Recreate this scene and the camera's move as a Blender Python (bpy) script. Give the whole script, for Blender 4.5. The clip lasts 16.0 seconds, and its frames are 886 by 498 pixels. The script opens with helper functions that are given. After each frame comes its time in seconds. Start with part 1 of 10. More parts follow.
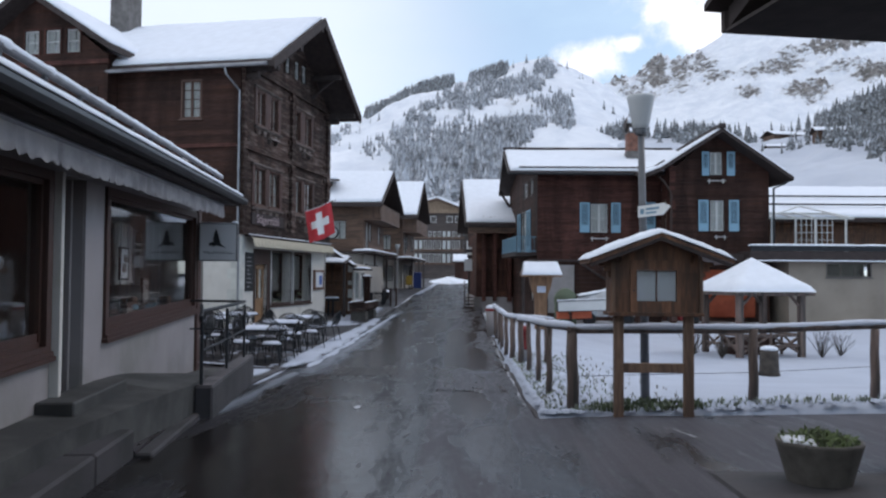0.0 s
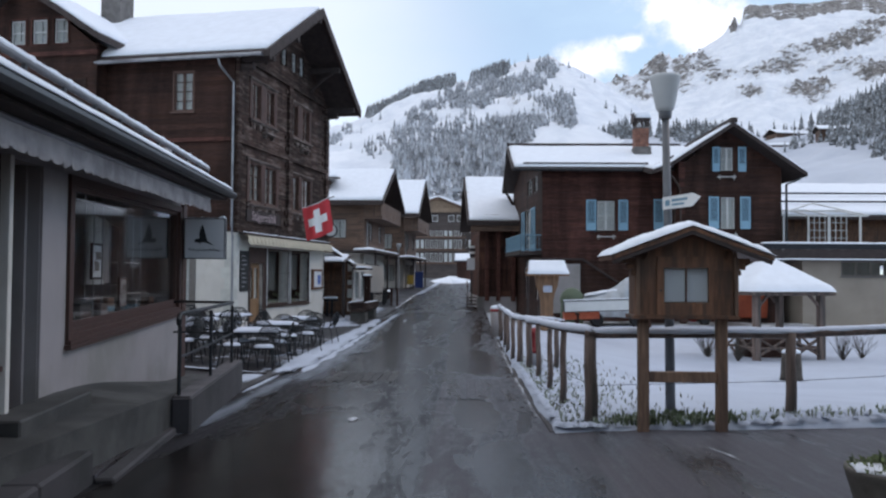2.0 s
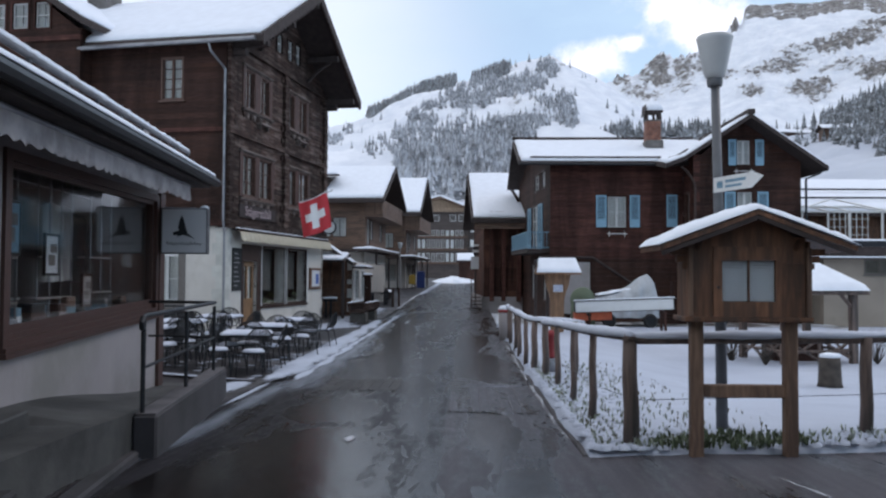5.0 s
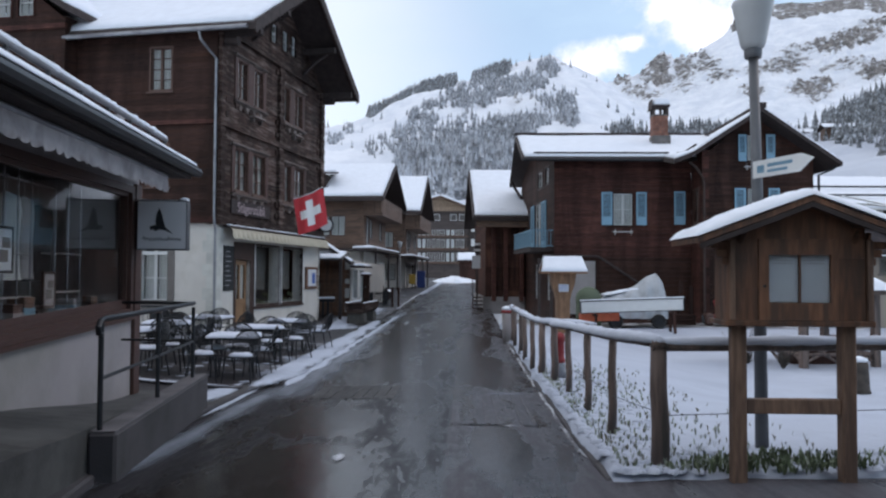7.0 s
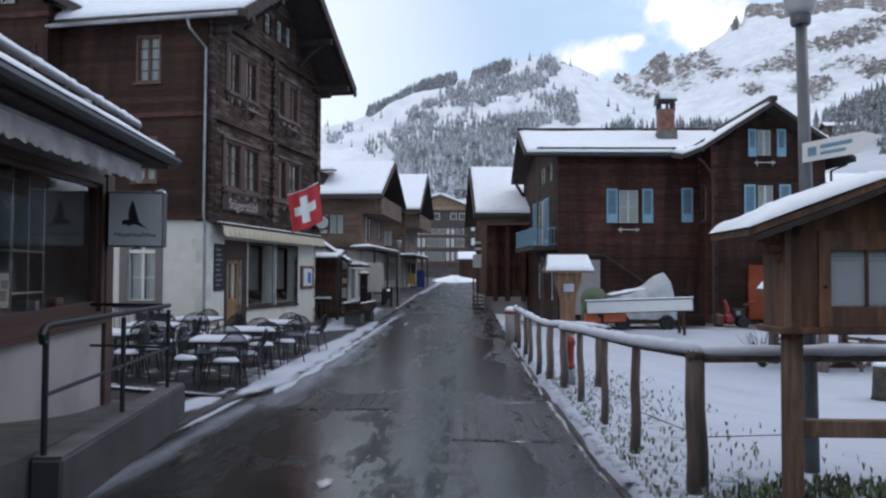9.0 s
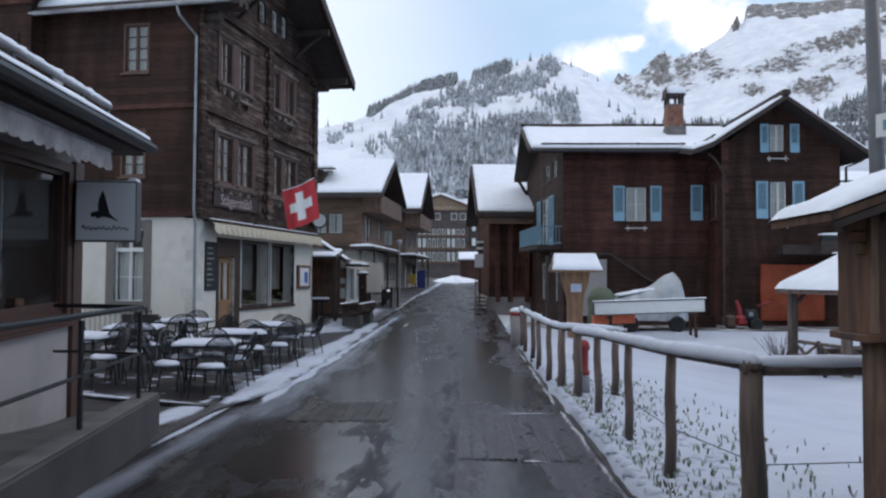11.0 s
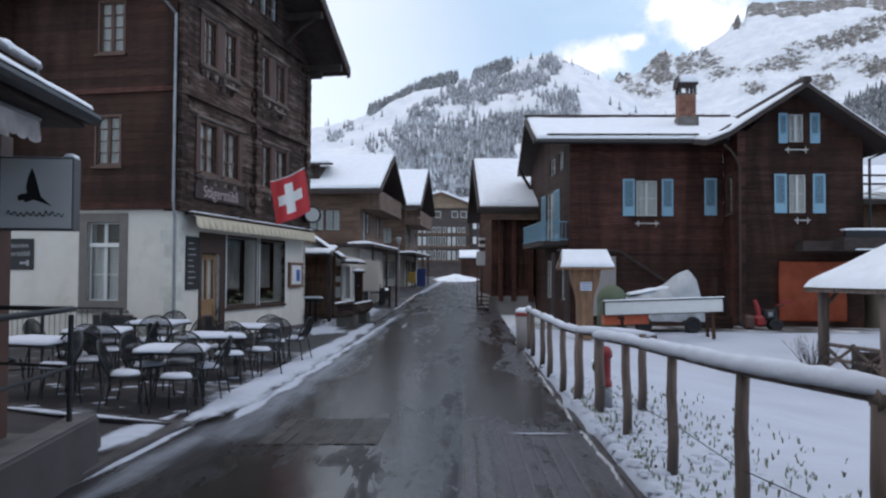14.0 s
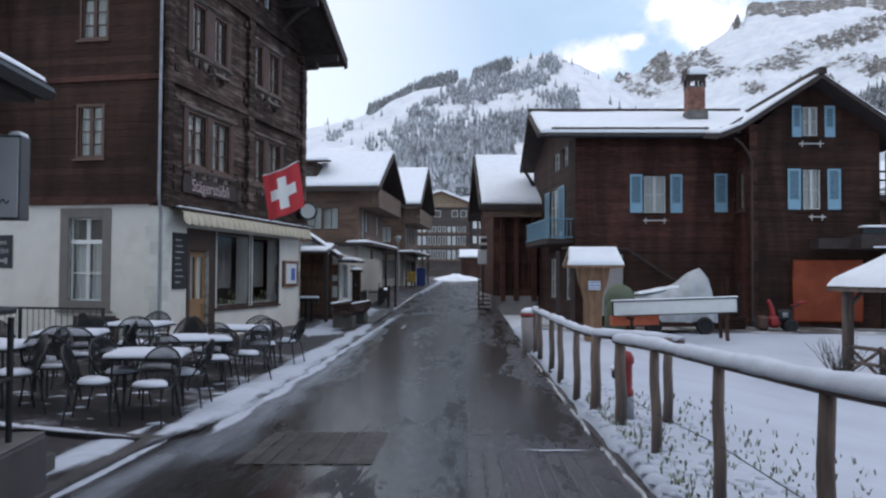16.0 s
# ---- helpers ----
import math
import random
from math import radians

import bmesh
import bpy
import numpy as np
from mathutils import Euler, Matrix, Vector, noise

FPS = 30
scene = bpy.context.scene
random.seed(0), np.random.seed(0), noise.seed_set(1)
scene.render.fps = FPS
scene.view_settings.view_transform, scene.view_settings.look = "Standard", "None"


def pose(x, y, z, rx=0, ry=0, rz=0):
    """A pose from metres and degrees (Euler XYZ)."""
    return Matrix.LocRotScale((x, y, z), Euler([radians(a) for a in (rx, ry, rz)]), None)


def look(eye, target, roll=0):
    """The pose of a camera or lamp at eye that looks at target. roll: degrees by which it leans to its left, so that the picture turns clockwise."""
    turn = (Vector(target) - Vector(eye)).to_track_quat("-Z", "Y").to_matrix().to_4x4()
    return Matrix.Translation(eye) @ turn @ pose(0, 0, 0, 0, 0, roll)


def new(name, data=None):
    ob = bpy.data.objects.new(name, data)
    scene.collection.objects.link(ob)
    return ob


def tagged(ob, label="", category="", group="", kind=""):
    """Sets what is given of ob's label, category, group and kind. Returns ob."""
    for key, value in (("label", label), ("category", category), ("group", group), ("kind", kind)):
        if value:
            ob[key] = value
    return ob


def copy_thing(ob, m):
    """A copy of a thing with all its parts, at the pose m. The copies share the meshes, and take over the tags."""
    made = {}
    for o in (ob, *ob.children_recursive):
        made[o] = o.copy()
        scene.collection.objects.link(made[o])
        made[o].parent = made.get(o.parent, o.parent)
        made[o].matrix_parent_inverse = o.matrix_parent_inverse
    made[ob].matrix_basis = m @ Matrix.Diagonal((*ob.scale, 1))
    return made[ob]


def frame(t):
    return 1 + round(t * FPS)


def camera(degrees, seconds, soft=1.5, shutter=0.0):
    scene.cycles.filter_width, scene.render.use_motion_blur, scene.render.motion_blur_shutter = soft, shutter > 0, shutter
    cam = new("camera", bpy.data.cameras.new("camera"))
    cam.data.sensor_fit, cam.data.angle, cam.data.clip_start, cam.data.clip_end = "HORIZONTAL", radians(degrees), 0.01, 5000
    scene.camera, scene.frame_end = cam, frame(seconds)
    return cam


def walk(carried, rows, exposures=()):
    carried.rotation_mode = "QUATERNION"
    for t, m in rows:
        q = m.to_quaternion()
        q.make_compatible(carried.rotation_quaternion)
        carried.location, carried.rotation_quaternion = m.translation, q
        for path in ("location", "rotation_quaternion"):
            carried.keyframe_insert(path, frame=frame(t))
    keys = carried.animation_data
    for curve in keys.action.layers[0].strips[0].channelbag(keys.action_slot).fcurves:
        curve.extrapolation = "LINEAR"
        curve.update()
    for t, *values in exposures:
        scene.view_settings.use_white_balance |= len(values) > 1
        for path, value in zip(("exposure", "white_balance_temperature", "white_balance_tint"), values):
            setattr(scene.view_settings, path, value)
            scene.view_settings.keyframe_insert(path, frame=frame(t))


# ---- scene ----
cam = camera(57.0, 16.0, soft=2.3)
# seconds, eye (m), then tilt, lean and heading in degrees
ROWS = [
    (0.0, 0.000, 0.000, 1.713, 91.95, -0.43, 1.41),
    (0.5, -0.019, 0.256, 1.709, 91.94, -0.41, 1.45),
    (1.0, -0.031, 0.517, 1.701, 91.94, -0.39, 1.49),
    (1.5, -0.040, 0.791, 1.698, 91.93, -0.38, 1.51),
    (2.0, -0.058, 1.068, 1.701, 91.92, -0.39, 1.52),
    (2.5, -0.085, 1.333, 1.702, 91.93, -0.40, 1.52),
    (3.0, -0.116, 1.593, 1.700, 91.93, -0.40, 1.52),
    (3.5, -0.147, 1.851, 1.690, 91.93, -0.38, 1.53),
    (4.0, -0.171, 2.103, 1.669, 91.94, -0.35, 1.56),
    (6.5, -0.256, 3.354, 1.629, 91.95, -0.34, 1.61),
    (7.0, -0.257, 3.637, 1.621, 91.94, -0.33, 1.62),
    (7.5, -0.261, 3.904, 1.614, 91.93, -0.31, 1.63),
    (8.0, -0.271, 4.155, 1.611, 91.92, -0.31, 1.62),
    (8.5, -0.286, 4.403, 1.614, 91.91, -0.31, 1.61),
    (9.0, -0.299, 4.651, 1.621, 91.89, -0.31, 1.61),
    (11.5, -0.376, 5.939, 1.584, 91.94, -0.34, 1.67),
    (12.0, -0.378, 6.196, 1.580, 91.92, -0.35, 1.71),
    (12.5, -0.379, 6.469, 1.573, 91.90, -0.35, 1.73),
    (13.0, -0.381, 6.752, 1.566, 91.88, -0.34, 1.73),
    (13.5, -0.391, 7.032, 1.561, 91.87, -0.33, 1.71),
    (14.0, -0.406, 7.298, 1.561, 91.85, -0.32, 1.68),
    (14.5, -0.426, 7.541, 1.568, 91.81, -0.32, 1.64),
    (15.0, -0.444, 7.784, 1.569, 91.78, -0.32, 1.62),
    (15.5, -0.457, 8.057, 1.554, 91.80, -0.31, 1.63),
    (16.0, -0.473, 8.350, 1.528, 91.84, -0.31, 1.66),
]
walk(cam, [(t, pose(x, y, z, rx, ry, rz)) for t, x, y, z, rx, ry, rz in ROWS], [(0.0, 0.10, 6750, 17.5), (16.0, 0.10, 6750, 17.5)])

# ---- light ----
SUN_EL, SUN_AZ = 42.0, 65.0
world = bpy.data.worlds.new("sky")
scene.world = world
world.use_nodes = True
wt = world.node_tree
wt.nodes.clear()
w_out = wt.nodes.new("ShaderNodeOutputWorld")
w_bg = wt.nodes.new("ShaderNodeBackground")
w_sky = wt.nodes.new("ShaderNodeTexSky")
w_sky.sky_type = "NISHITA"
w_sky.sun_disc = False
w_sky.sun_elevation = radians(SUN_EL)
w_sky.sun_rotation = radians(SUN_AZ)
w_sky.altitude = 1600
w_sky.air_density = 1.0
w_sky.dust_density = 1.2
w_co = wt.nodes.new("ShaderNodeTexCoord")
w_map = wt.nodes.new("ShaderNodeMapping")
w_map.inputs["Scale"].default_value = (1.0, 1.0, 2.4)
w_map.inputs["Location"].default_value = (0.30, 0.15, 0.1)
w_noise = wt.nodes.new("ShaderNodeTexNoise")
w_noise.inputs["Scale"].default_value = 2.6
w_noise.inputs["Detail"].default_value = 9
w_noise.inputs["Roughness"].default_value = 0.58


def w_math(op, a, b, c=None):
    n = wt.nodes.new("ShaderNodeMath")
    n.operation = op
    for k, v in enumerate((a, b, c)):
        if v is None:
            continue
        if isinstance(v, (int, float)):
            n.inputs[k].default_value = v
        else:
            wt.links.new(v, n.inputs[k])
    return n.outputs[0]


def w_range(v, a, b, lo=0.0, hi=1.0):
    n = wt.nodes.new("ShaderNodeMapRange")
    n.interpolation_type = "SMOOTHSTEP"
    wt.links.new(v, n.inputs["Value"])
    n.inputs["From Min"].default_value, n.inputs["From Max"].default_value = a, b
    n.inputs["To Min"].default_value, n.inputs["To Max"].default_value = lo, hi
    return n.outputs["Result"]


def w_blend(fac, a, colour):
    n = wt.nodes.new("ShaderNodeMix")
    n.data_type = "RGBA"
    wt.links.new(fac, n.inputs[0])
    wt.links.new(a, n.inputs[6])
    n.inputs[7].default_value = (*colour, 1)
    return n.outputs[2]


def w_cloud(az, el, wide, high):
    """How near the sky's direction is to the heart of a cloud, ragged by noise: 1 inside, 0 outside."""
    a, e = radians(az), radians(el)
    sub = wt.nodes.new("ShaderNodeVectorMath")
    sub.operation = "SUBTRACT"
    wt.links.new(w_co.outputs["Generated"], sub.inputs[0])
    sub.inputs[1].default_value = (math.sin(a) * math.cos(e), math.cos(a) * math.cos(e), math.sin(e))
    sc = wt.nodes.new("ShaderNodeVectorMath")
    sc.operation = "MULTIPLY"
    wt.links.new(sub.outputs[0], sc.inputs[0])
    sc.inputs[1].default_value = (1 / radians(wide), 1 / radians(wide), 1 / radians(high))
    ln = wt.nodes.new("ShaderNodeVectorMath")
    ln.operation = "LENGTH"
    wt.links.new(sc.outputs[0], ln.inputs[0])
    ragged = w_math("MULTIPLY_ADD", w_puff.outputs["Fac"], -3.2, w_math("ADD", ln.outputs["Value"], 1.6))
    return w_range(ragged, 1.35, 0.25)


wt.links.new(w_co.outputs["Generated"], w_map.inputs["Vector"])
wt.links.new(w_map.outputs["Vector"], w_noise.inputs["Vector"])
w_puff = wt.nodes.new("ShaderNodeTexNoise")
w_puff.inputs["Scale"].default_value = 14
w_puff.inputs["Detail"].default_value = 8
w_puff.inputs["Roughness"].default_value = 0.6
wt.links.new(w_co.outputs["Generated"], w_puff.inputs["Vector"])
w_sep = wt.nodes.new("ShaderNodeSeparateXYZ")
wt.links.new(w_co.outputs["Generated"], w_sep.inputs[0])
# thin veil everywhere, thicker over the valley on the west side, with puffs of cloud over the ridge
w_col = w_blend(w_range(w_noise.outputs["Fac"], 0.30, 0.70, 0.40, 0.72), w_sky.outputs["Color"], (4.1, 5.9, 7.2))
w_col = w_blend(w_math("MULTIPLY", w_range(w_math("MULTIPLY_ADD", w_noise.outputs["Fac"], 0.25, w_sep.outputs["X"]), 0.22, -0.10), 0.60), w_col, (7.0, 7.9, 8.5))
w_col = w_blend(w_range(w_math("MULTIPLY_ADD", w_noise.outputs["Fac"], 0.6, w_sep.outputs["Z"]), 0.95, 1.15, 0.0, 0.75), w_col, (7.0, 7.3, 7.8))
for az, el, wide, high in ((8.6, 14.6, 2.0, 1.1), (16.3, 16.8, 3.0, 2.2), (15.5, 20, 3.2, 2.2), (13.4, 17.6, 0.8, 0.6), (11.5, 15.8, 0.9, 0.5)):
    w_col = w_blend(w_cloud(az, el, wide, high), w_col, (8.3, 8.6, 9.0))
wt.links.new(w_col, w_bg.inputs["Color"])
w_bg.inputs["Strength"].default_value = 0.145
wt.links.new(w_bg.outputs["Background"], w_out.inputs["Surface"])

sun = bpy.data.lights.new("sun", "SUN")
sun.energy = 0.5
sun.angle = radians(25)
sun.color = (1.0, 0.96, 0.9)
sun_ob = new("sun", sun)
_az, _el = radians(SUN_AZ), radians(SUN_EL)
sun_ob.matrix_basis = look((0, 0, 60), (-60 * math.sin(_az) * math.cos(_el), -60 * math.cos(_az) * math.cos(_el), 60 - 60 * math.sin(_el)))

# ---- materials ----


def mat(name, base, rough=0.7, var=0.25, scale=6.0, stretch=(1, 1, 1), bump=0.2, bump_scale=40.0, metal=0.0,
        second=None, second_scale=1.2, second_at=(0.45, 0.62), island=0.0, runs=0.0, spec=0.5, bump_dist=0.01):
    """A surface with fine grain, coarse stains towards a second colour, and small relief."""
    m = bpy.data.materials.new(name)
    m.use_nodes = True
    nt = m.node_tree
    b = nt.nodes["Principled BSDF"]
    b.inputs["Roughness"].default_value = rough
    b.inputs["Metallic"].default_value = metal
    b.inputs["Specular IOR Level"].default_value = spec
    co = nt.nodes.new("ShaderNodeTexCoord")
    mp = nt.nodes.new("ShaderNodeMapping")
    mp.inputs["Scale"].default_value = stretch
    nt.links.new(co.outputs["Object"], mp.inputs["Vector"])
    n1 = nt.nodes.new("ShaderNodeTexNoise")
    n1.inputs["Scale"].default_value = scale
    n1.inputs["Detail"].default_value = 6
    nt.links.new(mp.outputs["Vector"], n1.inputs["Vector"])
    dark = [c * (1 - var) for c in base]
    light = [min(1, c * (1 + var)) for c in base]
    r1 = nt.nodes.new("ShaderNodeValToRGB")
    r1.color_ramp.elements[0].position, r1.color_ramp.elements[1].position = 0.3, 0.7
    r1.color_ramp.elements[0].color, r1.color_ramp.elements[1].color = (*dark, 1), (*light, 1)
    nt.links.new(n1.outputs["Fac"], r1.inputs["Fac"])
    colour = r1.outputs["Color"]
    if second:
        n2 = nt.nodes.new("ShaderNodeTexNoise")
        n2.inputs["Scale"].default_value = second_scale
        n2.inputs["Detail"].default_value = 8
        n2.inputs["Roughness"].default_value = 0.62
        nt.links.new(mp.outputs["Vector"], n2.inputs["Vector"])
        r2 = nt.nodes.new("ShaderNodeValToRGB")
        r2.color_ramp.elements[0].position, r2.color_ramp.elements[1].position = second_at
        nt.links.new(n2.outputs["Fac"], r2.inputs["Fac"])
        mx = nt.nodes.new("ShaderNodeMix")
        mx.data_type = "RGBA"
        nt.links.new(r2.outputs["Color"], mx.inputs[0])
        nt.links.new(colour, mx.inputs[6])
        mx.inputs[7].default_value = (*second, 1)
        colour = mx.outputs[2]
    if runs:
        mp4 = nt.nodes.new("ShaderNodeMapping")
        mp4.inputs["Scale"].default_value = (1.1, 1.1, 0.22)
        nt.links.new(co.outputs["Object"], mp4.inputs["Vector"])
        n4 = nt.nodes.new("ShaderNodeTexNoise")
        n4.inputs["Scale"].default_value = 1.0
        n4.inputs["Detail"].default_value = 7
        n4.inputs["Roughness"].default_value = 0.65
        n4.inputs["Distortion"].default_value = 0.8
        nt.links.new(mp4.outputs["Vector"], n4.inputs["Vector"])
        r4 = nt.nodes.new("ShaderNodeMapRange")
        r4.inputs["From Min"].default_value, r4.inputs["From Max"].default_value = 0.38, 0.62
        r4.inputs["To Min"].default_value, r4.inputs["To Max"].default_value = 1 - runs, 1 + runs * 0.6
        nt.links.new(n4.outputs["Fac"], r4.inputs["Value"])
        h4 = nt.nodes.new("ShaderNodeHueSaturation")
        nt.links.new(r4.outputs["Result"], h4.inputs["Value"])
        nt.links.new(colour, h4.inputs["Color"])
        colour = h4.outputs["Color"]
    if island:
        geo = nt.nodes.new("ShaderNodeNewGeometry")
        inf = nt.nodes.new("ShaderNodeObjectInfo")
        ad = nt.nodes.new("ShaderNodeMath")
        ad.operation = "ADD"
        nt.links.new(geo.outputs["Random Per Island"], ad.inputs[0])
        nt.links.new(inf.outputs["Random"], ad.inputs[1])
        fr = nt.nodes.new("ShaderNodeMath")
        fr.operation = "FRACT"
        nt.links.new(ad.outputs[0], fr.inputs[0])
        ra = nt.nodes.new("ShaderNodeMapRange")
        ra.inputs["To Min"].default_value, ra.inputs["To Max"].default_value = 1 - island, 1 + island
        nt.links.new(fr.outputs[0], ra.inputs["Value"])
        hs = nt.nodes.new("ShaderNodeHueSaturation")
        nt.links.new(ra.outputs["Result"], hs.inputs["Value"])
        nt.links.new(colour, hs.inputs["Color"])
        colour = hs.outputs["Color"]
    nt.links.new(colour, b.inputs["Base Color"])
    if bump:
        n3 = nt.nodes.new("ShaderNodeTexNoise")
        n3.inputs["Scale"].default_value = bump_scale
        n3.inputs["Detail"].default_value = 5
        nt.links.new(mp.outputs["Vector"], n3.inputs["Vector"])
        bp = nt.nodes.new("ShaderNodeBump")
        bp.inputs["Strength"].default_value = bump
        bp.inputs["Distance"].default_value = bump_dist
        nt.links.new(n3.outputs["Fac"], bp.inputs["Height"])
        nt.links.new(bp.outputs["Normal"], b.inputs["Normal"])
    return m


# thin wet meadow snow; the blue of shade is put into its colour
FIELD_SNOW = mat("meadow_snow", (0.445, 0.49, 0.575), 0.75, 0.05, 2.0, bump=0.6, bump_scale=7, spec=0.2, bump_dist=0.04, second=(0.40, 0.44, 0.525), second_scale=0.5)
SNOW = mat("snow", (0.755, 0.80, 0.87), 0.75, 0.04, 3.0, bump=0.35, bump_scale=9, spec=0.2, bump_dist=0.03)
SNOW_PATCH = mat("trodden_snow", (0.66, 0.69, 0.75), 0.7, 0.15, 5.0, bump=0.6, bump_scale=14, second=(0.11, 0.115, 0.125),
                 second_scale=2.6, second_at=(0.50, 0.66), bump_dist=0.03)
DRIFT = mat("thin_lying_snow", (0.42, 0.465, 0.55), 0.7, 0.08, 6.0, bump=0.6, bump_scale=16, bump_dist=0.02)


def feather(m, lo, hi, scale):
    """Let a layer of snow thin out raggedly towards its rim, where its cover falls to nothing."""
    nt = m.node_tree
    out = nt.nodes["Material Output"]
    at = nt.nodes.new("ShaderNodeAttribute")
    at.attribute_name = "cover"
    co = nt.nodes.new("ShaderNodeTexCoord")
    mp = nt.nodes.new("ShaderNodeMapping")
    mp.inputs["Scale"].default_value = (1.6, 0.20, 1.0)
    nt.links.new(co.outputs["Object"], mp.inputs["Vector"])
    n = nt.nodes.new("ShaderNodeTexNoise")
    n.inputs["Scale"].default_value, n.inputs["Detail"].default_value, n.inputs["Roughness"].default_value = scale, 8, 0.68
    nt.links.new(mp.outputs["Vector"], n.inputs["Vector"])
    a = nt.nodes.new("ShaderNodeMath")
    a.operation = "MULTIPLY_ADD"
    a.inputs[1].default_value = 1.5
    nt.links.new(n.outputs["Fac"], a.inputs[0])
    nt.links.new(at.outputs["Fac"], a.inputs[2])
    r = nt.nodes.new("ShaderNodeMapRange")
    r.interpolation_type = "SMOOTHSTEP"
    r.inputs["From Min"].default_value, r.inputs["From Max"].default_value = lo, hi
    nt.links.new(a.outputs[0], r.inputs["Value"])
    tr = nt.nodes.new("ShaderNodeBsdfTransparent")
    mx = nt.nodes.new("ShaderNodeMixShader")
    nt.links.new(r.outputs["Result"], mx.inputs[0])
    nt.links.new(tr.outputs[0], mx.inputs[1])
    nt.links.new(nt.nodes["Principled BSDF"].outputs[0], mx.inputs[2])
    nt.links.new(mx.outputs[0], out.inputs["Surface"])
    return m


feather(DRIFT, 0.70, 1.35, 2.4)
# wet snow, darker and bluer than SNOW: the terrace's shade is in its colour
SHADED_WET_SNOW = mat("shaded_wet_snow", (0.52, 0.56, 0.645), 0.7, 0.06, 4.0, bump=0.5, bump_scale=12, spec=0.25, bump_dist=0.02)
DUST = feather(mat("dusting_of_snow", (0.52, 0.545, 0.59), 0.7, 0.1, 8.0, bump=0.4, bump_scale=20), 1.22, 1.95, 4.0)
SLUSH = feather(mat("grey_slush", (0.17, 0.19, 0.225), 0.55, 0.15, 6.0, bump=0.4, bump_scale=20), 0.75, 2.0, 1.6)
BARN = mat("reddish_barn_boards", (0.060, 0.028, 0.022), 0.75, 0.45, 2.5, (8, 8, 1), 0.5, 14, island=0.25, second=(0.115, 0.052, 0.036), second_scale=0.5, runs=0.4, spec=0.2)
VERGE = mat("frosted_green_blades", (0.20, 0.235, 0.155), 0.7, 0.35, 8.0, bump=0.2, island=0.5, second=(0.44, 0.47, 0.46), second_scale=6.0)
SLOPE_SNOW = mat("slope_snow", (0.52, 0.56, 0.63), 0.8, 0.06, 0.2, bump=0.4, bump_scale=0.6, spec=0.1, bump_dist=0.5, second=(0.45, 0.49, 0.565), second_scale=0.05)
# blind greyed down to paint in the dark reflections on the restaurant panes
DIM_BLIND = mat("reflection_darkened_blind", (0.15, 0.15, 0.145), 0.9, 0.15, 4.0, (10, 10, 0.6), 0.4, 6)
# the hotel's brown, greyed with the haze of distance in its colour
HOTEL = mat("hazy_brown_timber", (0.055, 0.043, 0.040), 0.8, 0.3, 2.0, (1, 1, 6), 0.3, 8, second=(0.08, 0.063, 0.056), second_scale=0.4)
LOG = mat("dark_timber", (0.046, 0.0230, 0.0180), 0.75, 0.45, 3.0, (1, 1, 14), 0.5, 14, island=0.25, second=(0.056, 0.025, 0.016),
          second_scale=0.6, second_at=(0.48, 0.72), runs=0.45, spec=0.2)
LOG_RED = mat("reddish_timber", (0.086, 0.0365, 0.0295), 0.75, 0.45, 2.5, (1, 1, 12), 0.5, 14, island=0.22, second=(0.088, 0.036, 0.024),
              second_scale=0.45, second_at=(0.48, 0.74), runs=0.45, spec=0.2)
LOG_GREY = mat("weathered_timber", (0.046, 0.027, 0.022), 0.8, 0.5, 3.0, (1, 1, 10), 0.6, 16, island=0.4, second=(0.165, 0.128, 0.112),
               second_scale=0.9, second_at=(0.49, 0.70), runs=0.5, spec=0.2)
EAVES = mat("dark_eaves_boards", (0.046, 0.034, 0.032), 0.85, 0.3, 5.0, (1, 1, 1), 0.3, 20)
KIOSK = mat("oiled_pine", (0.178, 0.083, 0.045), 0.6, 0.35, 3.0, (9, 9, 1.2), 0.3, 12, island=0.22, second=(0.085, 0.048, 0.032),
            second_scale=1.0)
POST = mat("grey_round_timber", (0.165, 0.118, 0.100), 0.8, 0.35, 4.0, (9, 9, 1), 0.5, 14, second=(0.066, 0.055, 0.049), second_scale=1.0,
           island=0.25)
PLASTER = mat("cream_plaster", (0.64, 0.61, 0.565), 0.85, 0.06, 2.0, bump=0.3, bump_scale=60, second=(0.52, 0.49, 0.43), second_scale=0.9,
              second_at=(0.55, 0.75))
STONE_Q = mat("whitewashed_quoin", (0.58, 0.58, 0.54), 0.85, 0.1, 4.0, bump=0.4, bump_scale=30, island=0.1)
PANEL = mat("grey_painted_panel", (0.335, 0.306, 0.308), 0.6, 0.05, 2.0, bump=0.08, bump_scale=60, second=(0.26, 0.245, 0.23), second_scale=0.7)
CONCRETE = mat("stained_concrete", (0.062, 0.056, 0.061), 0.8, 0.2, 3.0, bump=0.4, bump_scale=50, second=(0.028, 0.027, 0.027),
               second_scale=1.5, second_at=(0.4, 0.65))
RAMP = mat("grey_ramp_screed", (0.075, 0.074, 0.071), 0.7, 0.2, 3.0, bump=0.3, bump_scale=50, second=(0.036, 0.035, 0.034), second_scale=1.2)
METAL = mat("dark_steel", (0.030, 0.032, 0.036), 0.45, 0.2, 12.0, bump=0.05, metal=0.6)
ZINC = mat("zinc", (0.30, 0.31, 0.33), 0.45, 0.15, 6.0, bump=0.05, metal=0.7, second=(0.2, 0.2, 0.22))
POLE = mat("grey_lamp_pole", (0.11, 0.115, 0.125), 0.5, 0.15, 6.0, bump=0.05, metal=0.3)
LAMP_GLASS = mat("milky_lamp_glass", (0.50, 0.52, 0.53), 0.35, 0.05, 3.0, bump=0.0)
